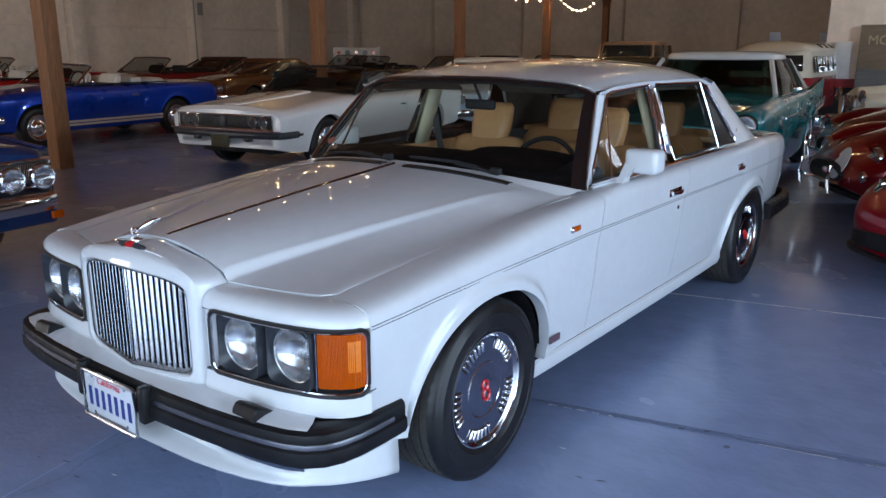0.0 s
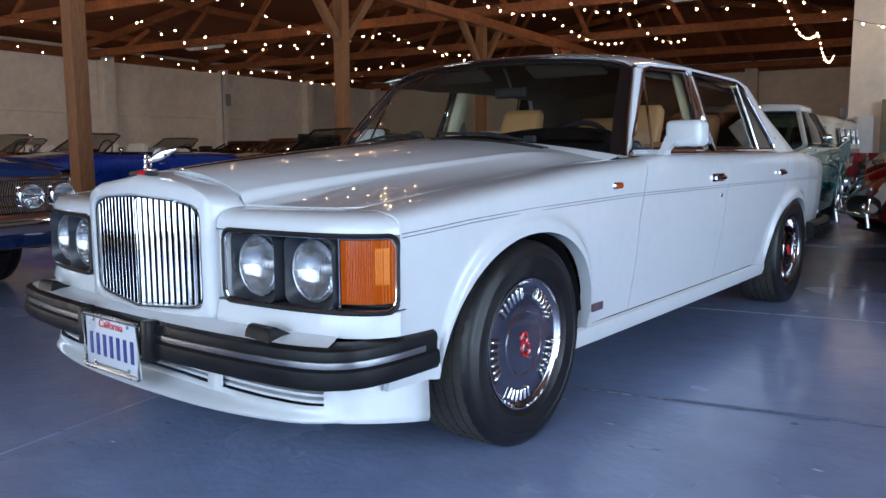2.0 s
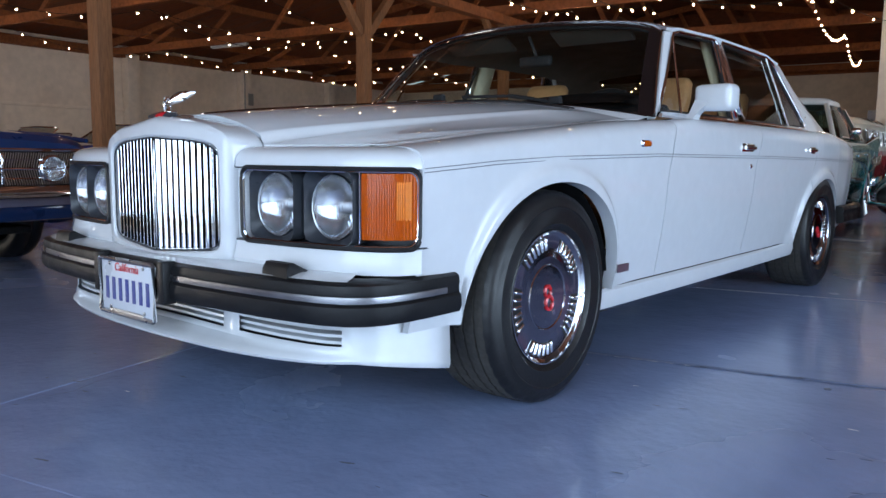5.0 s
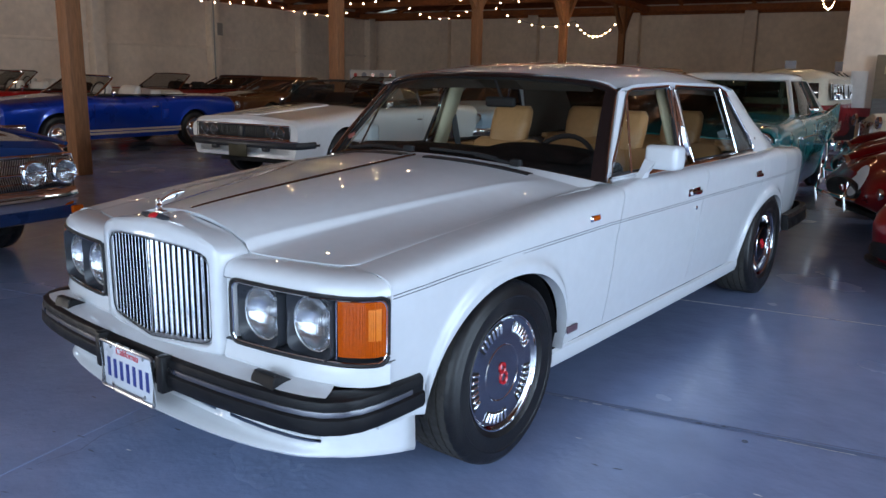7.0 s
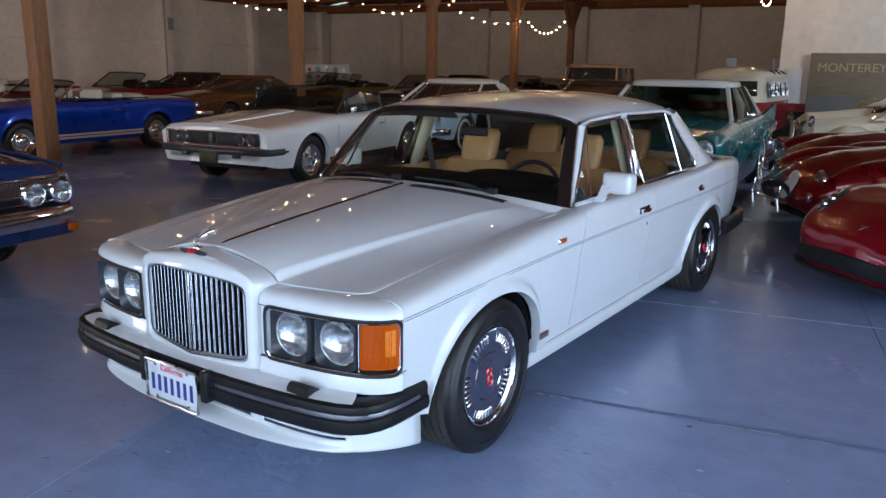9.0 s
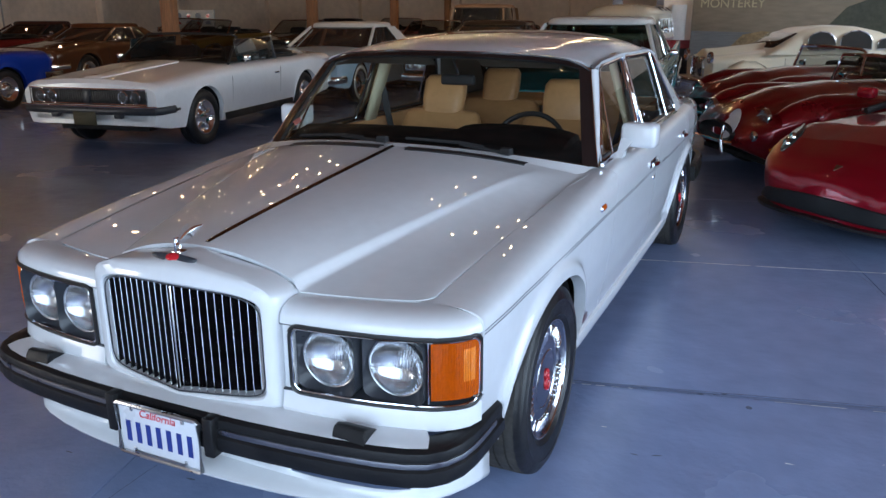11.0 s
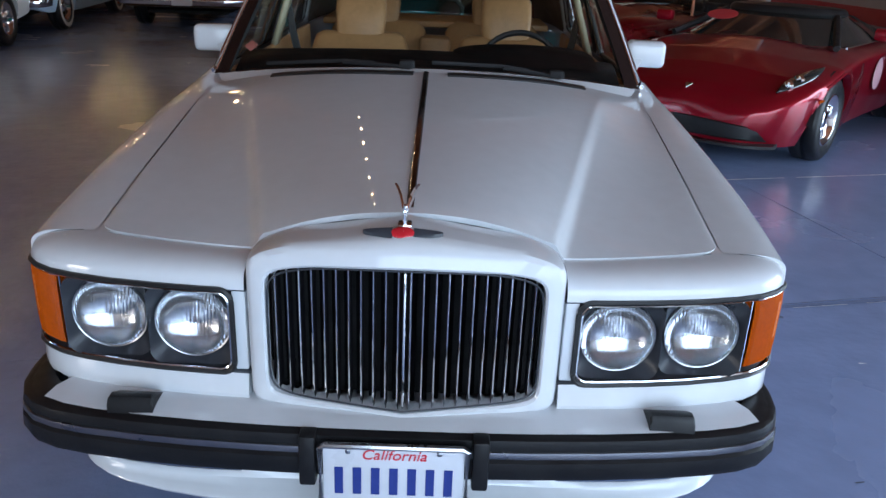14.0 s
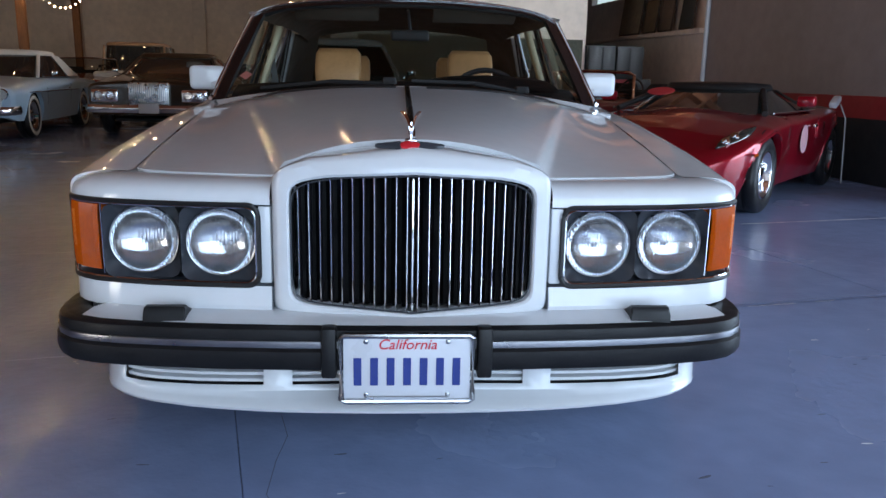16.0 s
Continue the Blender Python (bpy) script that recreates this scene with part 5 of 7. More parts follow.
def body_loft(S):
    """The lower body: one skin with wheel arches, shoulder and crowned top."""
    W, top, sh, low, crown = tab(S["W"]), tab(S["top"]), tab(S["sh"]), tab(S["low"]), S.get("crown", 0.03)
    y0, y1, wb, ar = S["W"][0][0], S["W"][-1][0], S["wb"], S["arch"]
    ys = set(np.round(np.linspace(y0, y1, 40), 3)) | {round(p[0], 3) for p in S["W"] + S["top"]}
    for c in (0, wb):
        ys |= {round(c - ar * math.cos(math.pi * k / 22), 3) for k in range(23)} | {round(c - ar - 0.004, 3), round(c + ar + 0.004, 3)}
    ys = sorted(y for y in ys if y0 <= y <= y1)
    hub = S["R"]
    soft = S.get("soft", 0.85)
    tuck = S.get("tuck", 0.06)
    flare = S.get("flare", 0.012)
    rows = []
    for y in ys:
        w, t, s, lo = W(y), top(y), sh(y), low(y)
        arch = False
        for c in (0, wb):
            d = (y - c) / ar
            if abs(d) < 1:
                lo = max(lo, hub + ar * (1 - d * d) ** 0.5 * S.get("arch_h", 0.95))
                arch = True
        lo = min(lo, s - 0.02)
        half = []
        for i in range(9):
            a = math.pi / 2 * (i / 8) ** 0.8
            x = w * S.get("flat", 0.72) + w * (1 - S.get("flat", 0.72)) * math.sin(a) ** soft
            half.append((x, s + (t - s) * math.cos(a) ** soft))
        for i in range(1, 9):
            z = s + (lo - s) * i / 8
            f = (s - z) / max(s - low(y), 0.05)
            x = w - tuck * max(0, f) ** 2 + (flare * math.exp(-((z - lo) / 0.05) ** 2) if arch else 0)
            half.append((x, z))
        half.append((half[-1][0] - 0.06, half[-1][1] - 0.005))
        mid = [(half[0][0] * k / 5, t + crown * (1 - (k / 5) ** 2)) for k in range(5)]
        full = [(-x, y, z) for x, z in reversed(half)] + [(-x, y, z) for x, z in reversed(mid[1:])] + [(x, y, z) for x, z in mid] + [(x, y, z) for x, z in half]
        rows.append(full)
    bm = loft(rows)
    for r in (rows[0], rows[-1]):
        try:
            bm.faces.new([bm.verts.new(p) for p in r])
        except ValueError:
            pass
    bmesh.ops.remove_doubles(bm, verts=bm.verts, dist=1e-4)
    bmesh.ops.recalc_face_normals(bm, faces=bm.faces)
    return bm


def round_lamp(parent, x, y, z, r, name="headlamp", yaw=0.0):
    l = part(name, lathe([(0.001, 0.02), (r * 0.6, 0.012), (r * 0.92, -0.004), (r, -0.012)], 24), REFLECTOR, parent, "round headlamp")
    l.matrix_basis = Matrix.Translation((x, y, z)) @ Matrix.Rotation(radians(90 + yaw), 4, "Z")
    part("lamp_glass", lathe([(0.001, -0.03), (r * 0.6, -0.024), (r * 0.93, -0.010)], 24), LENS, l)
    part("lamp_ring", lathe([(r * 0.95, -0.012), (r * 1.0, -0.02), (r * 1.10, -0.012), (r * 1.12, 0.02)], 24), CHROME, l)
    return l


def cabin(car, S, body):
    """Closed roof: painted top on thin pillars round dark glass."""
    a, b, c, d, zr, w0, w1 = S["cabin"]          # screen base, screen top, roof end, rear base, roof height, half widths
    zb = S["belt"]
    n = 12
    def ring(y0, y1, w, z, r=0.8):
        out = []
        for k in range(40):
            t = 2 * math.pi * k / 40
            cc, s = math.cos(t), math.sin(t)
            out.append((w * math.copysign(abs(cc) ** S.get("round", 0.45), cc), (y0 + y1) / 2 + (y1 - y0) / 2 * math.copysign(abs(s) ** S.get("round", 0.45), s), z))
        return out
    cap_h = S.get("cap", 0.10)
    lower, upper = ring(a, d, w0, zb - 0.01), ring(b, c, w1, zr - cap_h)
    mid = [tuple(0.5 * (p + q) for p, q in zip(u, v)) for u, v in zip(lower, upper)]
    mid = [(x * S.get("puff", 1.02), y, z) for x, y, z in mid]
    part("cabin_glass", loft([lower, mid, upper], closed=True), S.get("glass", TINT), car, "dark cabin windows")
    cap = [upper, [(x * 1.01, (y - (b + c) / 2) * 1.02 + (b + c) / 2, z + 0.012) for x, y, z in upper], [(x * 0.99, (y - (b + c) / 2) * 0.99 + (b + c) / 2, zr - cap_h * 0.45) for x, y, z in upper], [(x * 0.94, (y - (b + c) / 2) * 0.94 + (b + c) / 2, zr - cap_h * 0.2) for x, y, z in upper], [(x * 0.80, (y - (b + c) / 2) * 0.86 + (b + c) / 2, zr - 0.008) for x, y, z in upper], [(x * 0.45, (y - (b + c) / 2) * 0.5 + (b + c) / 2, zr) for x, y, z in upper], [(x * 0.02, (y - (b + c) / 2) * 0.02 + (b + c) / 2, zr + 0.003) for x, y, z in upper]]
    part("roof", loft(cap, closed=True), S["roof"], car, S.get("roof_label", ""))
    for s in (1, -1):
        part("front_pillar", tube([(s * w0 * 0.93, a + 0.06, zb), (s * w1 * 0.95, b + 0.05, zr - cap_h)], 0.028, 6), S["roof"] if not S.get("pillar") else S["pillar"], car)
        if S.get("post", True):
            ym = (a + d) / 2
            part("door_pillar", tube([(s * w0 * 1.005, ym, zb), (s * w1 * 1.01, (b + c) / 2 + 0.02, zr - cap_h)], 0.022, 6), CHROME, car)
        bk = S.get("rear_pillar", 0.30)
        rows = [[(s * (w0 + 0.006), d - bk - 0.30, zb), (s * (w0 + 0.0), d - 0.12, zb), (s * w0 * 0.86, d + 0.015, zb)], [(s * (w1 + 0.014), c - bk, zr - cap_h + 0.005), (s * (w1 + 0.008), c - 0.06, zr - cap_h + 0.005), (s * w1 * 0.86, c + 0.02, zr - cap_h + 0.005)]]
        part("rear_pillar", loft(rows), S["roof"], car)
        part("belt_trim", tube([(s * (w0 + 0.012), y, zb + 0.004) for y in np.linspace(a + 0.1, d - 0.1, 8)], 0.009, 6), CHROME, car)


def open_cockpit(car, S, trim):
    """Windscreen frame, dark tub, seats and a folded-top cover."""
    a, b, c, d, zr, w0, w1 = S["cabin"]
    zb = S["belt"]
    part("cockpit", box(2 * w0 * 0.92, d - a - 0.1, 0.02, 0, (a + d) / 2 + 0.1, zb + 0.018, bev=0.004), BLACKTRIM, car)
    frame_pts = [(-w0 * 0.96, a + 0.10, zb), (-w1, b, zr - 0.03), (-w1 * 0.9, b - 0.03, zr), (0, b - 0.07, zr + 0.015), (w1 * 0.9, b - 0.03, zr), (w1, b, zr - 0.03), (w0 * 0.96, a + 0.10, zb)]
    part("screen_frame", tube(frame_pts, 0.018, 6), S.get("frame", CHROME), car, "windscreen frame")
    g = part("windscreen", loft([[(u * w0 * 0.95, a + 0.10 * u * u, zb) for u in np.linspace(-1, 1, 9)], [(u * w1 * 0.98, b - 0.07 + 0.07 * u * u, zr) for u in np.linspace(-1, 1, 9)]]), SMOKE, car)
    g.visible_shadow = False
    for s in (1, -1):
        car_seat(s * w0 * 0.5, a + 0.95, zb - 0.28, car, 0.50, 0.46, trim, False)
    part("rear_seat", box(2 * w0 * 0.8, 0.25, 0.16, 0, d - 0.55, zb + 0.03, bev=0.05), trim, car)
    part("top_cover", cushion_mesh(0, d - 0.12, zb + 0.03, w0 * 1.8, 0.42, 0.13), S.get("cover", BLACKTRIM), car, "folded top under its cover")
    part("steering_wheel", tube([(w0 * 0.5 + 0.18 * math.cos(t), a + 0.42 + 0.05 * math.sin(t), zb + 0.06 + 0.17 * math.sin(t)) for t in np.linspace(0, 2 * math.pi, 21)[:-1]], 0.012, 6, closed=True), BLACK, car)


def cushion_mesh(cx, y, z, w, d, h):
    return loft([rounded_ring(cx, y, z + k, w * f, d * f) for k, f in ((-h / 2, 0.94), (-h * 0.2, 1.0), (h * 0.2, 0.98), (h * 0.45, 0.88), (h / 2, 0.6))], closed=True, caps=True)


def bar_bumper(car, y, w, z, h=0.10, wrap=0.35, name="front_bumper", material=None, bow=0.05):
    half = [(0, y - bow), (w * 0.5, y - bow * 0.8), (w * 0.8, y - bow * 0.3), (w * 0.95, y + 0.03), (w * 1.0, y + 0.12), (w * 1.01, y + wrap)]
    b = part(name, sweep(mirror_path(half), [(-0.03, z - h / 2), (0.0, z - h / 2), (0.016, z - h * 0.2), (0.016, z + h * 0.2), (0.0, z + h / 2), (-0.03, z + h / 2)]), material or CHROME, car, "chrome bumper")
    return b


def make_car(name, m, label, S, category="car"):
    car = thing(name, m, label, category)
    body = part("body", body_loft(S), S["paint"], car)
    R, tw = S["R"], S.get("tyre", 0.20)
    wx = S["track"]
    for y in (0, S["wb"]):
        for s in (1, -1):
            car_wheel(car, s * wx, y, R, tw, S.get("wheels", "plain"))
            bm = lathe([(S["arch"] * 1.02, 0.0), (S["arch"] * 1.02, 0.30), (0.05, 0.30)], 16, 0, 180)
            bmesh.ops.transform(bm, matrix=Matrix.Translation((s * (wx + tw * 0.4), y, R)) @ (Matrix.Rotation(math.pi, 4, "Z") if s > 0 else Matrix()), verts=bm.verts)
            part("wheel_liner", bm, DARK, car)
    y0, y1 = S["W"][0][0], S["W"][-1][0]
    part("underbody", box(1.2, y1 - y0 - 0.4, 0.05, 0, (y0 + y1) / 2, tab(S["low"])(S["wb"] / 2) + 0.03, bev=0.01), DARK, car)
    if S.get("open"):
        open_cockpit(car, S, S["open"])
    elif "cabin" in S:
        cabin(car, S, body)
    # shut lines of the doors
    W, sh, low = tab(S["W"]), tab(S["sh"]), tab(S["low"])
    for yd in S.get("doors", ()):
        for s in (1, -1):
            part("door_line", tube([(s * (W(yd) - S.get("tuck", 0.06) * f * f + 0.0005), yd, sh(yd) + (low(yd) + 0.04 - sh(yd)) * f) for f in np.linspace(-0.02, 1, 8)], 0.0035, 4), DARK, car)
    for yd in S.get("doors", ())[1:]:
        for s in (1, -1):
            part("door_handle", box(0.02, 0.13, 0.025, s * (W(yd) + 0.012), yd - 0.14, sh(yd) - 0.06, bev=0.006), CHROME, car)
    for s in (1, -1):
        if S.get("mirror", True):
            part("door_mirror", merge(box(0.10, 0.05, 0.07, s * (W(0.9) + 0.03), S.get("cabin", (0.7,))[0] + 0.35, S["belt"] + 0.07, bev=0.02), tube([(s * (W(0.9) - 0.03), S.get("cabin", (0.7,))[0] + 0.37, S["belt"] - 0.01), (s * (W(0.9) + 0.02), S.get("cabin", (0.7,))[0] + 0.36, S["belt"] + 0.06)], 0.012, 6)), CHROME, car)
    return car


def at(x, y, turn):
    return Matrix.Translation((x, y, 0)) @ Matrix.Rotation(radians(turn), 4, "Z")


def american(fo, wb, ro, w, hood, cowl, belt, deck, R=0.34, **k):
    """A long three-box shape of the 1960s."""
    S = dict(wb=wb, R=R, arch=R + 0.06, track=w - 0.14, belt=belt,
             W=[(-fo, w * 0.93), (-fo + 0.10, w * 0.965), (-0.4, w * 0.985), (wb * 0.5, w), (wb + 0.3, w * 0.985), (wb + ro - 0.1, w * 0.94), (wb + ro, w * 0.90)],
             top=[(-fo, hood - 0.06), (-fo + 0.05, hood - 0.015), (-fo + 0.3, hood), (0.55, cowl), (1.0, belt), (wb - 0.1, belt), (wb + 0.3, deck), (wb + ro - 0.08, deck - 0.02), (wb + ro, deck - 0.10)],
             sh=[(-fo, hood - 0.17), (-fo + 0.2, hood - 0.13), (0.6, cowl - 0.15), (wb * 0.6, belt - 0.13), (wb + 0.2, deck - 0.08), (wb + ro, deck - 0.2)],
             low=[(-fo, 0.36), (-fo + 0.2, 0.30), (0.5, 0.24), (wb - 0.5, 0.24), (wb + ro - 0.2, 0.32), (wb + ro, 0.38)],
             doors=(0.62, 1.95))
    S.update(k)
    return S


def quad_lamps(car, y, z, xs, r=0.075):
    for x in xs:
        for s in (1, -1):
            round_lamp(car, s * x, y, z, r)


# white convertible with a wide dark grille
WHITE2 = paint("cream_white_paint", (0.80, 0.81, 0.82))
S = american(0.92, 2.82, 1.15, 0.94, 0.83, 0.92, 0.92, 0.93, 0.335, paint=WHITE2, wheels="spoke", open=BLACKTRIM, cabin=(0.62, 1.20, 2.1, 2.75, 1.27, 0.86, 0.70), frame=BLACK,
             low=[(-0.92, 0.34), (-0.72, 0.29), (-0.45, 0.27), (0.5, 0.24), (2.3, 0.24), (3.77, 0.32), (3.97, 0.38)])
car = make_car("convertible_car", at(-5.89, 4.94, 9), "white American convertible with a dark full-width grille and black interior", S)
g = part("grille", box(1.52, 0.04, 0.17, 0, -0.925, 0.655, bev=0.03), BLACK, car, "full-width dark grille")
for k in range(25):
    x = -0.36 + 0.72 * k / 24
    if abs(x) > 0.03:
        part("grille_bar", box(0.008, 0.02, 0.145, x, -0.945, 0.655, bev=0.003, seg=1), BLACK, g)
part("nose_divider", box(0.10, 0.05, 0.15, 0, -0.945, 0.655, bev=0.02), BEZEL, g)
for s in (1, -1):
    part("side_window", box(0.012, 1.05, 0.30, s * 0.80, 1.50, 1.07, bev=0.004, m=Matrix.Rotation(radians(-8 * s), 4, "Y")), TINT, car, "raised dark door window")
    part("window_trim", tube([(s * 0.83, 2.03, 0.92), (s * 0.775, 1.98, 1.22)], 0.010, 6), BEZEL, car)
part("grille_trim", tube([(x, -0.945, z) for x, z in ((-0.77, 0.57), (-0.77, 0.74), (0.77, 0.74), (0.77, 0.57))], 0.010, 6, closed=True), CHROME, g)
quad_lamps(car, -0.945, 0.655, (0.47, 0.63), 0.062)
bar_bumper(car, -0.97, 0.90, 0.505, 0.085, material=BEZEL)
part("bumper_rail", tube([(-0.90, -0.955, 0.555), (-0.7, -1.0, 0.555), (0, -1.03, 0.555), (0.7, -1.0, 0.555), (0.90, -0.955, 0.555)], 0.010, 6), CHROME, car, "thin chrome rail on the bumper")
part("valance", box(1.56, 0.10, 0.13, 0, -0.87, 0.415, bev=0.035), WHITE2, car)
for s in (1, -1):
    part("bumper_guard", box(0.10, 0.06, 0.07, s * 0.42, -0.985, 0.455, bev=0.015), BEZEL, car, "dark bumper guard")
ridge_top = lambda y: float(interp(y, [p[0] for p in S["top"]], [p[1] for p in S["top"]]))
part("bonnet_ridge", loft([[(x, y, ridge_top(y) + h * min(1.0, (y + 0.945) / 0.10) + 0.004) for x, h in ((-w, -0.01), (-w + 0.012, 0.034), (-w + 0.04, 0.042), (0, 0.046), (w - 0.04, 0.042), (w - 0.012, 0.034), (w, -0.01))] for y, w in zip(np.linspace(-0.915, 0.52, 16), np.linspace(0.115, 0.25, 16))]), WHITE2, car, "raised centre of the bonnet")
part("number_plate", box(0.30, 0.01, 0.15, 0, -1.03, 0.42, bev=0.003), mat("old_black_plate", (0.05, 0.045, 0.02), rough=0.5), car)
for s in (1, -1):
    part("side_lamp", box(0.012, 0.09, 0.03, s * 0.925, -0.60, 0.50, bev=0.004), BLACK, car)
part("sill_trim", box(0.02, 1.9, 0.09, 0.90, 1.40, 0.29, bev=0.005), BLACK, car)

# blue convertible with white trim
BLUE = paint("metallic_blue_paint", (0.002, 0.045, 0.42), rough=0.3, metal=0.35)
S = american(0.86, 2.74, 1.05, 0.88, 0.86, 0.94, 0.93, 0.93, 0.325, paint=BLUE, wheels="plain", open=WHITETRIM, cover=WHITETRIM, cabin=(0.62, 1.15, 2.0, 2.6, 1.26, 0.80, 0.66))
car = make_car("convertible_car", at(-10.95, 3.75, 7), "deep blue American convertible with white seats and a white sill stripe", S)
for dz in (0.0, 0.05):
    part("stripe", box(0.006, 2.0, 0.035, 0.868, 1.37, 0.33 + dz, bev=0.001), WHITETRIM, car, "white side stripe")
part("grille", box(0.95, 0.05, 0.24, 0, -0.87, 0.64, bev=0.03), BLACK, car)
quad_lamps(car, -0.88, 0.66, (0.66,), 0.09)
bar_bumper(car, -0.92, 0.84, 0.48, 0.10)
bar_bumper(car, 3.82, 0.84, 0.50, 0.10, -0.3, "rear_bumper", bow=-0.04)
part("side_scoop", box(0.03, 0.12, 0.16, 0.87, 2.05, 0.62, bev=0.012), BLUE, car)

# dark blue saloon beside the white one, nose towards it
NAVY = paint("dark_blue_paint", (0.012, 0.040, 0.14), rough=0.3, metal=0.3)
S = american(0.93, 3.05, 1.45, 0.985, 0.90, 1.0, 0.97, 0.93, 0.35, paint=NAVY, wheels="plain", roof=NAVY, cabin=(0.60, 1.25, 2.6, 3.2, 1.40, 0.88, 0.70))
car = make_car("hardtop_car", at(-3.90, -0.55, 98), "dark blue American hardtop with a finely ribbed chrome grille", S)
NAVY_FRONT = -0.945
g = part("grille", box(1.80, 0.03, 0.235, 0, NAVY_FRONT + 0.01, 0.675, bev=0.012), BLACK, car, "finely ribbed chrome grille")
rib = box(0.0080, 0.022, 0.095, 0, 0, 0)
for k in range(110):
    x = -0.88 + 1.76 * k / 109
    for dz in (-0.055, 0.055):
        b2 = rib.copy()
        bmesh.ops.transform(b2, matrix=Matrix.Translation((x, NAVY_FRONT - 0.012, 0.675 + dz)) @ Matrix.Rotation(radians(14 if dz > 0 else -14), 4, "Y"), verts=b2.verts)
        part("rib", b2, CHROME, g, smooth=0)
rib.free()
for z, r in ((0.675, 0.008), (0.735, 0.004), (0.615, 0.004)):
    part("grille_rail", tube([(-0.88, NAVY_FRONT - 0.026, z), (0.88, NAVY_FRONT - 0.026, z)], r, 6), CHROME, g)
for x in (-0.30, 0.30):
    part("grille_divider", box(0.02, 0.02, 0.2, x, NAVY_FRONT - 0.02, 0.675, bev=0.006), CHROME, g)
part("grille_trim", tube([(x, NAVY_FRONT - 0.012, z) for x, z in ((-0.91, 0.555), (-0.93, 0.675), (-0.91, 0.795), (0.91, 0.795), (0.93, 0.675), (0.91, 0.555))], 0.011, 6, closed=True), CHROME, g)
quad_lamps(car, NAVY_FRONT - 0.03, 0.675, (0.62, 0.84), 0.080)
bar_bumper(car, NAVY_FRONT - 0.05, 0.97, 0.50, 0.12, 0.4, bow=0.02)
part("lower_valance", box(1.85, 0.10, 0.12, 0, NAVY_FRONT + 0.02, 0.40, bev=0.03), NAVY, car)
for s in (1, -1):
    part("indicator", box(0.085, 0.03, 0.055, s * 0.90, NAVY_FRONT - 0.055, 0.405, bev=0.01), AMBER, car)
for s in (1, -1):
    part("wing_ridge", tube([(s * 0.90, y, z) for y, z in ((-0.93, 0.86), (-0.5, 0.905), (0.3, 0.94), (1.0, 0.965))], 0.016, 6), NAVY, car)

# pale blue car with a white folding top
PALE = paint("pale_blue_paint", (0.40, 0.55, 0.70))
S = american(0.90, 2.88, 1.30, 0.97, 0.80, 0.90, 0.92, 0.90, 0.345, paint=PALE, wheels="whitewall", roof=WHITETRIM, roof_label="white folding top", cabin=(0.60, 1.25, 2.35, 2.95, 1.36, 0.88, 0.70), post=False, rear_pillar=0.5)
car = make_car("convertible_car", at(-6.52, 9.70, 7), "pale blue American convertible with its white top raised", S)
part("grille", box(1.25, 0.05, 0.16, 0, -0.92, 0.56, bev=0.03), DULLMETAL, car, "chrome mesh grille")
quad_lamps(car, -0.93, 0.68, (0.60, 0.80), 0.075)
bar_bumper(car, -0.97, 0.93, 0.45, 0.12)
part("side_trim", tube([(0.975, y, 0.70) for y in (-0.3, 1.0, 2.4)], 0.008, 6), CHROME, car)

# dark coupe with a tall bright grille
DKBRONZE = paint("dark_bronze_paint", (0.035, 0.022, 0.014))
S = american(1.0, 2.98, 1.35, 1.0, 0.88, 0.98, 0.98, 0.92, 0.355, paint=DKBRONZE, wheels="plain", roof=DKBRONZE, cabin=(0.75, 1.35, 2.4, 3.0, 1.38, 0.88, 0.68))
car = make_car("coupe_car", at(-4.02, 11.1, 5), "dark bronze American coupe with a tall bright grille", S)
g = part("grille", box(0.62, 0.10, 0.42, 0, -1.04, 0.66, bev=0.02), DULLMETAL, car, "tall bright grille")
for k in range(20):
    part("grille_bar", box(0.008, 0.02, 0.38, -0.28 + 0.56 * k / 19, -1.098, 0.66, bev=0.003, seg=1), CHROME, g)
for s in (1, -1):
    part("lamp_frame", box(0.40, 0.03, 0.20, s * 0.68, -1.015, 0.66, bev=0.02), CHROME, car)
quad_lamps(car, -1.04, 0.66, (0.59, 0.77), 0.07)
bar_bumper(car, -1.08, 0.98, 0.46, 0.12)
part("number_plate", box(0.30, 0.01, 0.15, 0, -1.165, 0.47, bev=0.003), PLATE_WHITE, car)

# turquoise saloon with a white roof, right behind the white car
TEAL = paint("turquoise_paint", (0.003, 0.21, 0.245), rough=0.3)
TWHITE = paint("ivory_roof_paint", (0.66, 0.67, 0.66))
S = american(0.86, 2.92, 1.25, 0.94, 0.98, 1.03, 1.02, 1.0, 0.35, paint=TEAL, wheels="whitewall", roof=TWHITE, roof_label="ivory painted roof", pillar=TWHITE, glass=DIMGLASS, cabin=(0.50, 0.98, 2.30, 2.95, 1.50, 0.84, 0.66), cap=0.10, rear_pillar=0.2, round=0.55, doors=(0.62, 1.55, 2.45))
S["top"] = [(-0.86, 0.84), (-0.80, 0.93), (-0.5, 0.97), (0.55, 1.02), (1.0, 1.02), (2.7, 1.02), (3.3, 0.99), (4.1, 0.94), (4.17, 0.80)]
car = make_car("saloon_car", at(-0.74, 6.45, 6), "turquoise 1950s American saloon with an ivory roof and tail fins", S)
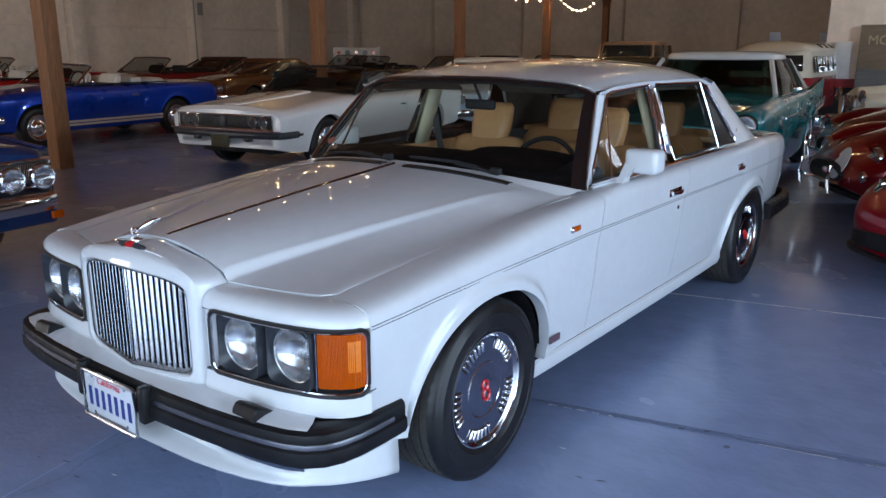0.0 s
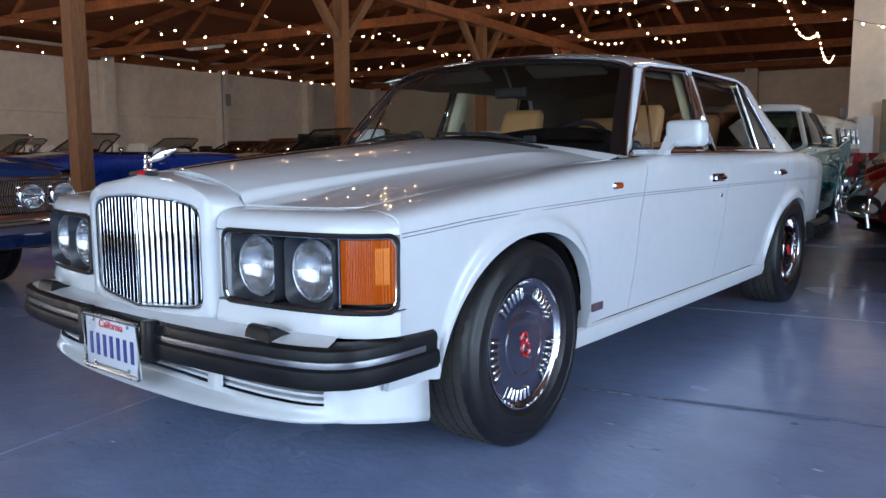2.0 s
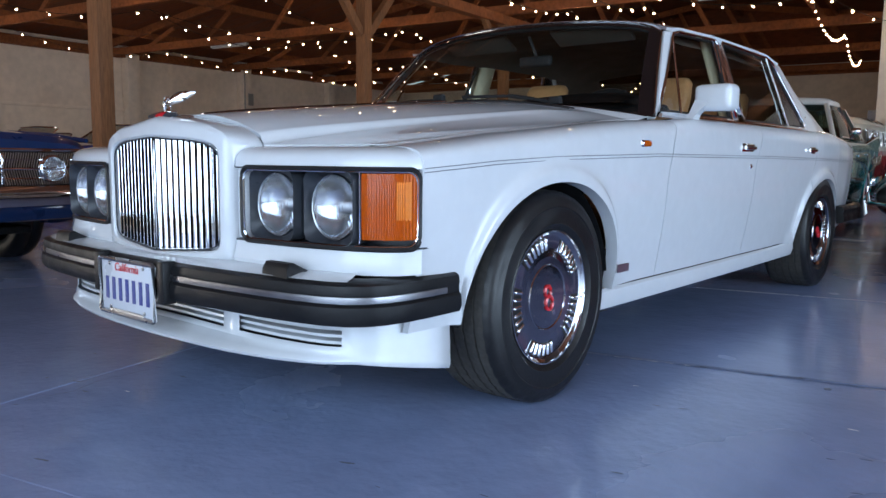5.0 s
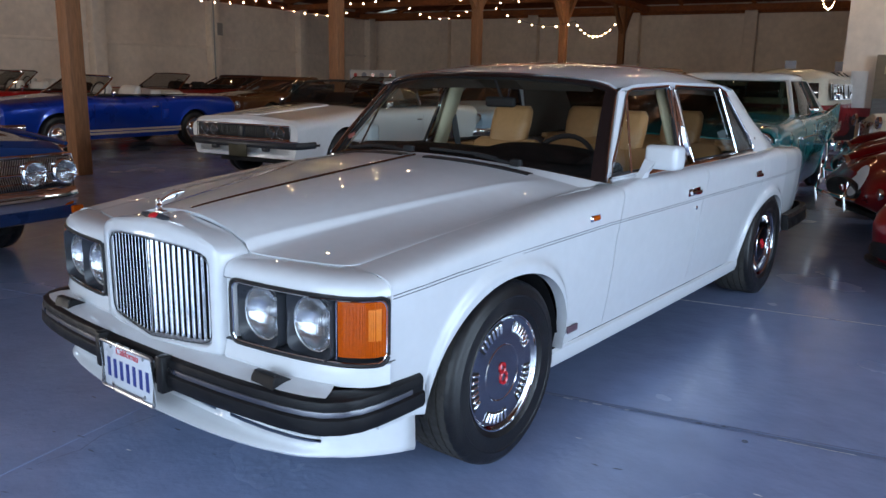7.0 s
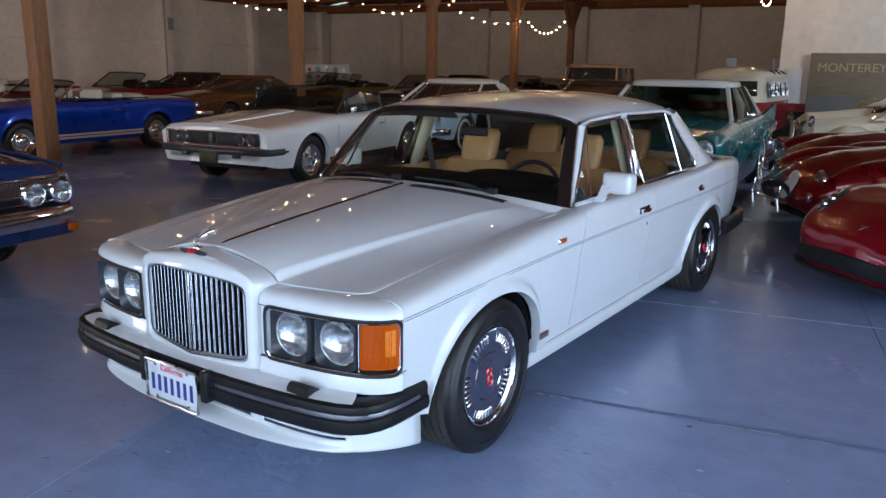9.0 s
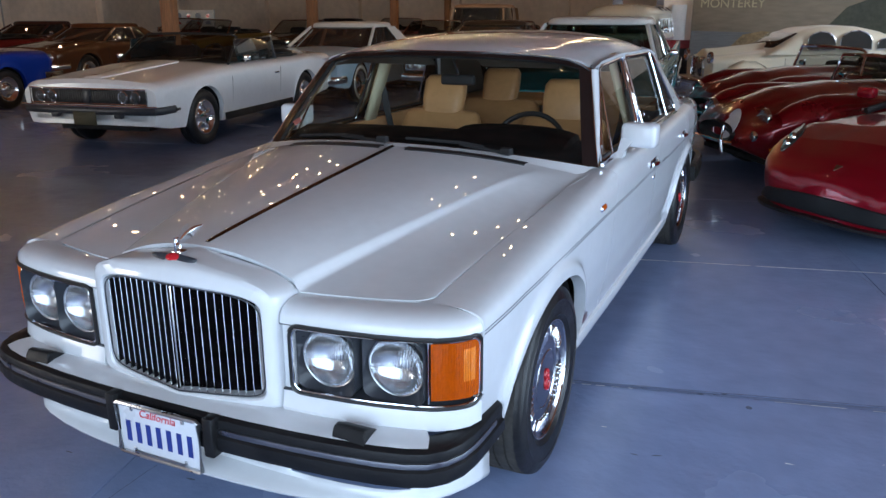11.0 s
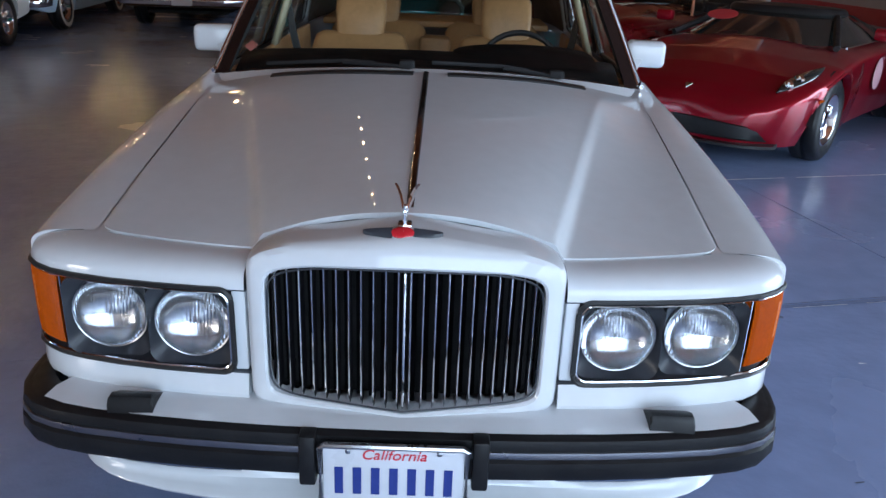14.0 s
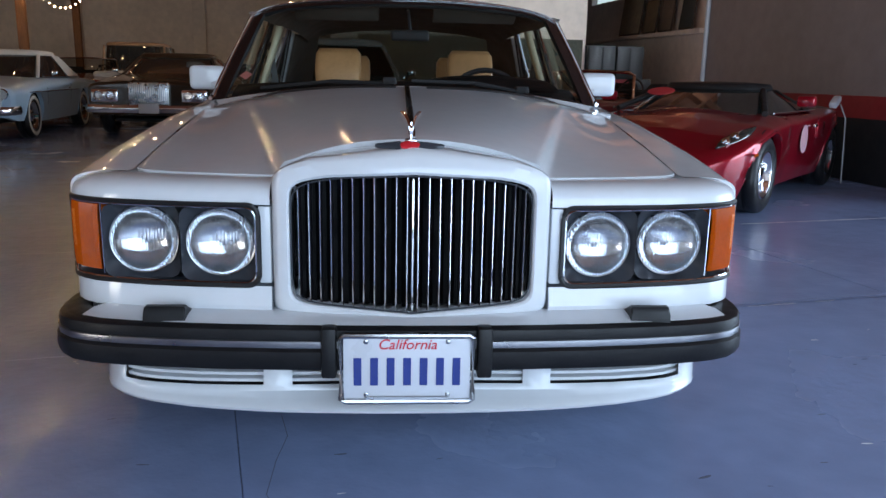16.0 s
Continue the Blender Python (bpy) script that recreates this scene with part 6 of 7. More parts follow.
for s in (1, -1):
    round_lamp(car, s * 0.75, -0.90, 0.80, 0.095)
    part("lamp_hood", lathe([(0.12, 0.0), (0.14, 0.05), (0.15, 0.16), (0.16, 0.30)], 20), TEAL, car).matrix_basis = Matrix.Translation((s * 0.75, -0.91, 0.80)) @ Matrix.Rotation(radians(90), 4, "Z")
    fin = plate_poly([(s * 0.86, 2.6, 0.96), (s * 0.88, 3.4, 1.04), (s * 0.90, 4.16, 1.10), (s * 0.90, 4.12, 0.80), (s * 0.90, 2.7, 0.80)], -s * 0.05, 0)
    part("tail_fin", fin, TEAL, car, "tail fin")
    part("fin_trim", tube([(s * 0.875, 2.6, 0.965), (s * 0.885, 3.4, 1.045), (s * 0.89, 4.16, 1.105)], 0.010, 6), CHROME, car)
    part("side_spear", tube([(s * 0.945, y, z) for y, z in ((0.3, 0.80), (1.2, 0.79), (1.9, 0.75), (2.4, 0.66), (2.6, 0.62), (3.2, 0.70), (4.0, 0.74))], 0.011, 6), CHROME, car, "chrome side spear")
    part("hood_ornament", tube([(s * 0.33, -0.6, 0.99), (s * 0.33, -0.1, 1.03)], 0.018, 6), CHROME, car)
part("grille", box(1.25, 0.06, 0.22, 0, -0.87, 0.62, bev=0.04), DULLMETAL, car, "chrome mesh grille")
bar_bumper(car, -0.95, 0.92, 0.46, 0.16, 0.4)
bar_bumper(car, 4.22, 0.92, 0.48, 0.14, -0.35, "rear_bumper", bow=-0.05)
part("fin_insert", plate_poly([(0.945, 2.9, 0.78), (0.945, 4.05, 0.86), (0.945, 4.05, 0.77), (0.945, 3.2, 0.72)], 0.004, 0), DULLMETAL, car)

# two-tone van bus
BUSRED = paint("bus_red_paint", (0.26, 0.015, 0.02))
BUSCREAM = paint("bus_cream_paint", (0.62, 0.58, 0.48))
bus = thing("camper_bus", at(-2.20, 15.4, 2), "red and cream vintage bus with a row of roof windows", "bus")
BZ = 0.98
def bus_ring(z, w, y0, y1, p=0.35):
    out = []
    for k in range(48):
        t = 2 * math.pi * k / 48
        c, s = math.cos(t), math.sin(t)
        out.append((w * math.copysign(abs(c) ** p, c), (y0 + y1) / 2 + (y1 - y0) / 2 * math.copysign(abs(s) ** p, s), z))
    return out
part("lower_body", loft([bus_ring(0.28, 0.82, -0.88, 3.30), bus_ring(0.34, 0.86, -0.93, 3.34), bus_ring(0.75, 0.87, -0.95, 3.36), bus_ring(BZ, 0.865, -0.93, 3.35)], closed=True), BUSRED, bus, "red lower body")
part("upper_body", loft([bus_ring(BZ, 0.862, -0.92, 3.345), bus_ring(1.10, 0.85, -0.90, 3.33), bus_ring(1.39, 0.80, -0.78, 3.22), bus_ring(1.48, 0.78, -0.72, 3.18)], closed=True), BUSCREAM, bus, "cream upper body")
part("roof", loft([bus_ring(1.48, 0.80, -0.76, 3.21), bus_ring(1.53, 0.78, -0.70, 3.17), bus_ring(1.615, 0.66, -0.52, 3.0), bus_ring(1.675, 0.42, -0.2, 2.7), bus_ring(1.70, 0.05, 0.9, 1.6)], closed=True), BUSCREAM, bus, "cream domed roof")
for s in (1, -1):
    for k in range(6):
        y = -0.45 + 0.60 * k
        wv = part("side_window", loft([[(s * 0.858, y, 1.07), (s * 0.858, y + 0.50, 1.07)], [(s * 0.808, y, 1.38), (s * 0.808, y + 0.50, 1.38)]]), TINT, bus, "small side window")
        thick(wv, 0.01)
        part("window_frame", tube([(s * 0.862, y, 1.07), (s * 0.862, y + 0.50, 1.07), (s * 0.812, y + 0.50, 1.38), (s * 0.812, y, 1.38)], 0.008, 4, closed=True), DULLMETAL, wv)
    for k in range(4):
        y = 0.35 + 0.60 * k
        thick(part("roof_window", loft([[(s * 0.765, y, 1.553), (s * 0.765, y + 0.46, 1.553)], [(s * 0.655, y, 1.628), (s * 0.655, y + 0.46, 1.628)]]), TINT, bus), 0.008)
    thick(part("windscreen", loft([[(s * 0.05, -0.935, 1.10), (s * 0.70, -0.915, 1.10)], [(s * 0.05, -0.815, 1.40), (s * 0.66, -0.805, 1.40)]]), TINT, bus, "split windscreen pane"), 0.012)
    round_lamp(bus, s * 0.60, -0.96, 0.72, 0.09)
    part("door_mirror", box(0.10, 0.03, 0.09, s * 0.98, -0.55, 1.18, bev=0.02), CHROME, bus)
    for y in (0.0, 2.4):
        car_wheel(bus, s * 0.72, y, 0.33, 0.16, "plain")
part("belt_moulding", tube([(x, y, BZ) for x, y, z in bus_ring(BZ, 0.872, -0.94, 3.36)], 0.012, 6, closed=True), BUSCREAM, bus)
bar_bumper(bus, -1.03, 0.86, 0.42, 0.12, 0.3)
for x, y, w in ((-0.45, 1.6, 0.24), (0.50, 2.2, 0.26)):
    part("roof_sign", box(w, 0.03, 0.22, x, y, 1.78, bev=0.006), mat("sign_grey_blue", (0.25, 0.28, 0.35), rough=0.5), bus, "small sign propped on the roof")

# red electric sports car
CRIMSON = paint("metallic_crimson_paint", (0.30, 0.004, 0.016), rough=0.32, metal=0.45)
SPORT_W = [(-0.80, 0.28), (-0.79, 0.39), (-0.76, 0.50), (-0.70, 0.61), (-0.60, 0.71), (-0.46, 0.79), (-0.28, 0.845), (0.0, 0.875), (0.3, 0.87), (0.8, 0.835), (1.4, 0.845), (2.1, 0.885), (2.45, 0.86), (2.65, 0.78), (2.74, 0.66)]
S = dict(wb=2.35, R=0.315, arch=0.365, track=0.745, belt=0.79, paint=CRIMSON, wheels="spoke", tyre=0.22, roof=BLACK, pillar=BLACK, crown=0.035, soft=0.9, tuck=0.08, flat=0.55,
         W=SPORT_W,
         top=[(-0.80, 0.37), (-0.78, 0.42), (-0.74, 0.462), (-0.60, 0.540), (-0.35, 0.640), (0.0, 0.725), (0.45, 0.780), (0.6, 0.79), (1.7, 0.79), (2.2, 0.83), (2.45, 0.84), (2.65, 0.80), (2.74, 0.72)],
         sh=[(-0.80, 0.33), (-0.74, 0.39), (-0.60, 0.455), (-0.35, 0.565), (0.0, 0.67), (0.5, 0.67), (1.0, 0.68), (1.6, 0.72), (2.3, 0.77), (2.74, 0.66)],
         low=[(-0.80, 0.20), (-0.76, 0.17), (-0.5, 0.16), (0.5, 0.16), (1.9, 0.17), (2.68, 0.22), (2.74, 0.34)],
         cap=0.07, cabin=(0.36, 0.98, 1.42, 2.02, 1.05, 0.73, 0.50), doors=(0.62, 1.62), post=False, rear_pillar=0.12, mirror=False, round=0.78)
car = make_car("sports_car", at(2.32, 4.06, -40.5), "metallic crimson electric sports car on a charging lead", S)
sport_y = lambda x, out=0.0: float(interp(abs(x), [0.0] + [p[1] for p in SPORT_W[:8]], [-0.805] + [p[0] for p in SPORT_W[:8]])) - out
part("air_intake", loft([[(x, sport_y(x, d), z + up * (abs(x) / 0.62) ** 2) for x in np.linspace(-w, w, 25)] for z, w, d, up in ((0.215, 0.64, 0.004, 0.0), (0.225, 0.63, 0.012, 0.0), (0.30, 0.58, 0.013, -0.02), (0.335, 0.52, 0.012, -0.04), (0.342, 0.51, 0.002, -0.04))]), BLACK, car, "wide dark front air intake")
part("splitter", loft([[(x, sport_y(x, 0.035), 0.165), (x, sport_y(x, 0.035), 0.185), (x, sport_y(x, -0.05), 0.195), (x, sport_y(x, -0.05), 0.16)] for x in np.linspace(-0.68, 0.68, 25)], closed=True, caps=True), BLACK, car)
part("nose_mark", plate_poly([(-0.028, -0.665, 0.545), (0.028, -0.665, 0.545), (0, -0.725, 0.515)], 0.004, 2), CHROME, car)
for s in (1, -1):
    pod = part("headlamp", loft([[(s * (0.60 + 0.17 * t - 0.055 * (1 - abs(2 * t - 1) ** 2) * (1 if k else -1)), -0.56 + 0.42 * t, 0.540 + 0.150 * t + 0.012 * k) for t in np.linspace(0, 1, 12)] for k in (0, 1)]), TINT, car, "swept headlamp under clear cover")
    thick(pod, 0.03)
    for yy, xx in ((-0.45, 0.645), (-0.35, 0.68)):
        part("projector", lathe([(0.001, 0.03), (0.035, 0.022), (0.042, 0.0)], 16), CHROME, pod).matrix_basis = Matrix.Translation((s * xx, yy - 0.01, 0.592 + (yy + 0.45) * 0.35)) @ Matrix.Rotation(radians(-115), 4, "Z")
    part("door_mirror", box(0.16, 0.09, 0.10, s * 0.93, 0.74, 0.90, bev=0.03), CRIMSON, car)
    part("side_scoop", box(0.03, 0.30, 0.16, s * 0.855, 1.74, 0.62, bev=0.012), CRIMSON, car)
    part("door_decal", lathe([(0.001, 0.002), (0.13, 0.002), (0.131, 0.0)], 28), mat("decal_pink", (0.62, 0.35, 0.38), rough=0.5), car, "round pale door decal").matrix_basis = Matrix.Translation((s * 0.852, 1.15, 0.55)) @ (Matrix() if s > 0 else Matrix.Rotation(math.pi, 4, "Z"))
    part("amber_marker", box(0.01, 0.10, 0.02, s * 0.858, -0.36, 0.50, bev=0.003), AMBER, car)
dec = part("screen_decal", lathe([(0.001, 0.002), (0.12, 0.002), (0.121, 0.0)], 28), mat("decal_red", (0.55, 0.05, 0.06), rough=0.5), car, "round red windscreen decal")
dec.matrix_basis = Matrix.Translation((-0.36, 0.66, 0.955)) @ Matrix.Rotation(radians(22), 4, "X") @ Matrix.Rotation(radians(-90), 4, "Y") @ Matrix.Diagonal((1, 0.8, 1.1, 1))
part("charge_plug", box(0.08, 0.22, 0.07, 0.85, 2.32, 0.87, bev=0.02, m=Matrix.Rotation(radians(20), 4, "X")), PLATE_WHITE, car, "white charging plug")
part("charge_lead", tube([(0.88, 2.42, 0.85), (0.94, 2.46, 0.70), (0.96, 2.44, 0.40), (0.97, 2.48, 0.02)], 0.007, 6), mat("grey_cable", (0.35, 0.35, 0.36), rough=0.6), car)

# red open roadsters parked at an angle
WINE = paint("wine_red_paint", (0.20, 0.0025, 0.008), rough=0.3, metal=0.5)


def roadster(name, m, label, color, trim=BLACKTRIM, k=1.0, stripes=None):
    S = dict(wb=2.29 * k, R=0.33, arch=0.37, track=0.70, belt=0.83, paint=color, wheels="spoke", tyre=0.22, open=trim, crown=0.06, soft=0.95, flat=0.45, tuck=0.10, flare=0.04,
             W=[(-0.82, 0.34), (-0.78, 0.50), (-0.65, 0.64), (-0.45, 0.74), (-0.1, 0.83), (0.25, 0.82), (0.8, 0.76), (1.5, 0.77), (2.0 * k, 0.86), (2.5 * k, 0.86), (2.9 * k, 0.74), (3.05 * k, 0.58)],
             top=[(-0.82, 0.46), (-0.78, 0.56), (-0.6, 0.68), (-0.2, 0.80), (0.3, 0.855), (0.8, 0.86), (1.6, 0.85), (2.2 * k, 0.86), (2.8 * k, 0.76), (3.05 * k, 0.58)],
             sh=[(-0.82, 0.42), (-0.6, 0.54), (-0.2, 0.72), (0.1, 0.74), (0.6, 0.70), (1.5, 0.70), (2.1 * k, 0.76), (3.05 * k, 0.50)],
             low=[(-0.82, 0.36), (-0.6, 0.25), (0.4, 0.20), (1.8, 0.20), (2.8 * k, 0.28), (3.05 * k, 0.40)],
             cabin=(0.70, 0.86, 1.5, 1.85, 1.13, 0.66, 0.58), doors=(0.85, 1.45), mirror=True)
    car = make_car(name, m, label, S)
    part("grille_mouth", loft([[(0.30 * math.cos(a) * f, -0.835 + d, 0.455 + 0.10 * math.sin(a) * f) for a in np.linspace(0, 2 * math.pi, 25)[:-1]] for f, d in ((1.05, 0.02), (1.0, -0.02), (0.9, -0.01), (0.05, 0.03))], closed=True), BLACK, car, "oval dark radiator mouth")
    for s in (1, -1):
        round_lamp(car, s * 0.47, -0.64, 0.62, 0.088)
        part("wing_crown", loft([[(s * (0.60 + w * math.cos(a)), y, z0 + h * max(0.0, math.sin(a))) for a in np.linspace(0, math.pi, 13)] for y, w, z0, h in ((-0.60, 0.10, 0.58, 0.10), (-0.45, 0.16, 0.62, 0.15), (-0.2, 0.20, 0.68, 0.16), (0.1, 0.21, 0.71, 0.14), (0.4, 0.17, 0.74, 0.10), (0.7, 0.10, 0.76, 0.04))]), color, car, "rounded wing crown")
        round_lamp(car, s * 0.50, -0.75, 0.47, 0.045, "side_lamp")
        part("overrider", tube([(s * 0.30, -0.93, 0.30), (s * 0.30, -0.95, 0.42), (s * 0.30, -0.92, 0.54)], 0.018, 8), CHROME, car)
    part("nerf_bar", tube([(-0.42, -0.90, 0.40), (-0.30, -0.94, 0.40), (0.30, -0.94, 0.40), (0.42, -0.90, 0.40)], 0.016, 8), CHROME, car)
    return car


cob = roadster("roadster_car", at(1.55, 6.05, -55), "wine red open roadster with round wings and chrome bars", WINE)
part("race_roundel", lathe([(0.001, 0.003), (0.15, 0.003), (0.151, 0.0)], 24), PLATE_WHITE, cob, "plain white race roundel").matrix_basis = Matrix.Translation((0.20, -0.80, 0.55)) @ Matrix.Rotation(radians(-25), 4, "X") @ Matrix.Rotation(radians(-90), 4, "Z") @ Matrix.Diagonal((1, 0.75, 1, 1))
roadster("roadster_car", at(1.16, 8.10, -53), "dark red open roadster with a long bonnet", paint("dark_red_paint", (0.16, 0.004, 0.008), metal=0.4), k=1.05)


def arched_saloon(m):
    """A small saloon with a vaulted roof, arched side windows and separate wings."""
    S = american(0.62, 2.40, 0.70, 0.60, 0.84, 0.93, 0.93, 0.80, 0.33, paint=IVORY, wheels="dark", crown=0.10, soft=1.0, flat=0.40, tuck=0.04)
    S["track"], S["mirror"] = 0.63, False
    car = make_car("saloon_car", m, "small cream vintage saloon with a vaulted roof and arched windows", S)
    roof_z = lambda y: float(interp(y, [0.30, 0.55, 0.80, 1.10, 1.50, 1.95, 2.35, 2.65, 2.90, 3.05], [0.86, 1.02, 1.18, 1.28, 1.325, 1.305, 1.23, 1.12, 0.97, 0.86]))
    rows = []
    for y in np.linspace(0.30, 3.05, 34):
        h = roof_z(y)
        rows.append([(0.64 * math.copysign(abs(math.cos(a)) ** 0.45, math.cos(a)) * (1 - 0.10 * max(0, h - 0.9)), y, 0.84 + (h - 0.84) * math.sin(a) ** 0.62) for a in np.linspace(0, math.pi, 25)])
    part("roof_shell", loft(rows), IVORY, car, "vaulted cream roof")
    for s in (1, -1):
        for y0, y1, top in ((0.95, 1.45, 1.22), (1.53, 2.10, 1.235), (2.20, 2.62, 1.12)):
            pts = [(y0, 0.93), (y1, 0.93)] + [((y0 + y1) / 2 + (y1 - y0) / 2 * math.cos(a), 1.00 + (top - 1.00) * math.sin(a) ** 0.8) for a in np.linspace(0, math.pi, 13)]
            side = lambda z: 0.636 - 0.13 * max(0.0, z - 0.95)
            w = part("side_window", plate_poly([(s * side(z), y, z) for y, z in pts], s * 0.012, 0), TINT, car, "arched side window")
            part("window_rim", tube([(s * (side(z) + 0.012), y, z) for y, z in pts], 0.010, 6, closed=True), DULLMETAL, w)
        part("front_wing", loft([[(s * (0.62 + 0.15 * math.cos(a)), y, z + 0.20 * math.sin(a)) for a in np.linspace(0, math.pi, 11)] for y, z in ((-0.46, 0.30), (-0.36, 0.46), (-0.15, 0.56), (0.10, 0.54), (0.32, 0.42), (0.48, 0.26))]), IVORY, car, "separate rounded wing")
        round_lamp(car, s * 0.50, -0.66, 0.80, 0.09)
    thick(part("windscreen", loft([[(x, 0.415 + (z - 0.95) * 1.6 + 0.06 * (x / 0.5) ** 2, z) for x in np.linspace(-0.46, 0.46, 7)] for z in (0.95, 1.07, 1.19)]), TINT, car, "upright windscreen"), 0.01)
    part("grille", box(0.46, 0.05, 0.36, 0, -0.65, 0.62, bev=0.05), DULLMETAL, car)
    bar_bumper(car, -0.80, 0.70, 0.40, 0.08)
    return car


IVORY = paint("cream_ivory_paint", (0.70, 0.64, 0.50))
arched_saloon(at(0.40, 12.5, -60))

# farther rows of the collection
rows_far = [
    ("convertible_car", (-14.6, 3.9, 8), (0.36, 0.01, 0.012), "open", WHITETRIM, "red open convertible with pale seats"),
    ("convertible_car", (-16.2, 8.8, 8), (0.18, 0.012, 0.014), "open", BLACKTRIM, "maroon open convertible with a bright screen frame"),
    ("coupe_car", (-13.3, 9.9, 8), (0.085, 0.03, 0.012), "shut", None, "dark copper hardtop coupe"),
    ("convertible_car", (-14.3, 15.2, 8), (0.13, 0.08, 0.02), "open", BLACKTRIM, "olive brown open convertible"),
    ("convertible_car", (-19.2, 6.3, 8), (0.28, 0.012, 0.012), "open", WHITETRIM, "red open convertible by the wall"),
    ("coupe_car", (-18.2, 12.2, 8), (0.05, 0.02, 0.016), "shut", None, "dark brown coupe by the wall"),
    ("coupe_car", (-11.2, 15.4, 8), (0.012, 0.012, 0.014), "open", BLACKTRIM, "black open convertible with dark seats"),
    ("convertible_car", (-10.6, 20.2, 8), (0.28, 0.012, 0.014), "open", BLACKTRIM, "red open roadster at the back"),
    ("convertible_car", (-13.6, 21.0, 8), (0.015, 0.014, 0.016), "shut", None, "black closed coupe at the back"),
    ("convertible_car", (-7.3, 15.8, 8), (0.18, 0.012, 0.014), "open", BLACKTRIM, "dark red open convertible"),
    ("coupe_car", (-5.0, 20.2, 6), (0.012, 0.012, 0.013), "shut", None, "black closed saloon at the back"),
    ("convertible_car", (-17.6, 17.8, 8), (0.25, 0.012, 0.012), "open", WHITETRIM, "dark red convertible by the wall"),
]
for nm, (x, y, a), col, kind, trim, lab in rows_far:
    p = paint("paint_" + "_".join(str(int(c * 1000)) for c in col), col)
    S = american(0.88, 2.8, 1.1, 0.92, 0.84, 0.93, 0.93, 0.92, 0.335, paint=p, wheels="plain", cabin=(0.6, 1.18, 2.2, 2.75, 1.30, 0.84, 0.68), roof=p)
    if kind == "open":
        S["open"] = trim
    c = make_car(nm, at(x, y, a), lab, S)
    part("grille", box(1.1, 0.05, 0.18, 0, -0.89, 0.64, bev=0.03), BLACK, c)
    quad_lamps(c, -0.90, 0.66, (0.70,), 0.08)
    bar_bumper(c, -0.93, 0.88, 0.48, 0.10)

# pale four-wheel-drive with a tan canvas top
OFFWHITE = paint("off_white_paint", (0.50, 0.49, 0.46))
TANTOP = mat("tan_canvas", (0.36, 0.22, 0.13), rough=0.85, vary=0.12, bump=0.15, bscale=120)
S = american(0.62, 2.4, 0.75, 0.80, 1.02, 1.06, 1.06, 1.04, 0.36, paint=OFFWHITE, wheels="plain", roof=TANTOP, roof_label="tan canvas roof", cabin=(0.45, 0.62, 2.75, 3.05, 1.72, 0.78, 0.72), soft=0.6, flat=0.85, rear_pillar=0.1)
make_car("offroad_car", at(-6.3, 16.6, 10), "off-white four-wheel-drive car with a tan canvas roof", S)

# ---------------------------------------------------------------- string lights
def light_string(points, sag, per, label="warm festoon bulbs on a black wire"):
    """Bulbs on a wire that hangs in swags between anchor points (building axes)."""
    t = thing("string_light", BUILD, label, "string light", "festoon lights")
    wire, spots = [], []
    for (a, b) in zip(points, points[1:]):
        a, b = Vector(a), Vector(b)
        s = sag * random.uniform(0.75, 1.25)
        for k in range(13):
            f = k / 12
            wire.append(a.lerp(b, f) - Vector((0, 0, s * 4 * f * (1 - f))))
        for k in range(per):
            f = (k + 0.5 + random.uniform(-0.06, 0.06)) / per
            spots.append(a.lerp(b, f) - Vector((0, 0, s * 4 * f * (1 - f))))
    part("wire", tube(wire, 0.006, 4), WIRE, t)
    for p in spots:
        o = new("bulb", BULB_MESH)
        o.parent = t
        o.matrix_basis = Matrix.Translation(p - Vector((0, 0, 0.045)))
        c = new("socket", SOCKET_MESH)
        c.parent = o
    return t


_b = bmesh.new()
bmesh.ops.create_uvsphere(_b, u_segments=10, v_segments=7, radius=0.019)
BULB_MESH = bpy.data.meshes.new("bulb")
_b.to_mesh(BULB_MESH), _b.free()
BULB_MESH.materials.append(BULB)
_b = tube([(0, 0, 0.022), (0, 0, 0.055)], 0.014, 6)
SOCKET_MESH = bpy.data.meshes.new("socket")
_b.to_mesh(SOCKET_MESH), _b.free()
SOCKET_MESH.materials.append(WIRE)

Z = CEIL - 0.25
bays = [POST_Y0 + BAY * k for k in range(-1, 5)]
light_string([(-19.5, y, Z) for y in bays], 0.30, 8)
light_string([(-13.6, y, Z - 0.05) for y in bays], 0.45, 8)
light_string([(-10.2, y, Z) for y in bays[:5]], 0.35, 8)
light_string([(-3.8, y, Z) for y in bays[1:5]], 0.45, 8)
light_string([(-0.4, y, Z + 0.05) for y in bays[1:4]], 0.24, 10)
light_string([(POST_X, bays[1], Z - 0.15), (-3.8, bays[2], Z - 0.05), (-0.4, bays[3], Z - 0.1), (2.6, bays[4] - 1, Z - 0.1)], 0.45, 9)
light_string([(-13.6, bays[2], Z - 0.05), (-10.2, bays[3], Z - 0.05), (POST_X, bays[4], Z - 0.1)], 0.45, 9)
light_string([(-6.9, 19.9, 3.05), (-5.7, 20.1, 3.05)], 0.55, 10, "small swag of warm bulbs between two posts")
light_string([(-5.6, y, Z + 0.02) for y in bays[:5]], 0.26, 10)
light_string([(-9.5, 19.5, 3.6), (-6.9, 19.9, 3.05)], 0.35, 7)
light_string([(-0.66, 15.4, Z), (-0.60, 21.1, Z), (-0.70, 26.8, Z)], 0.45, 13)

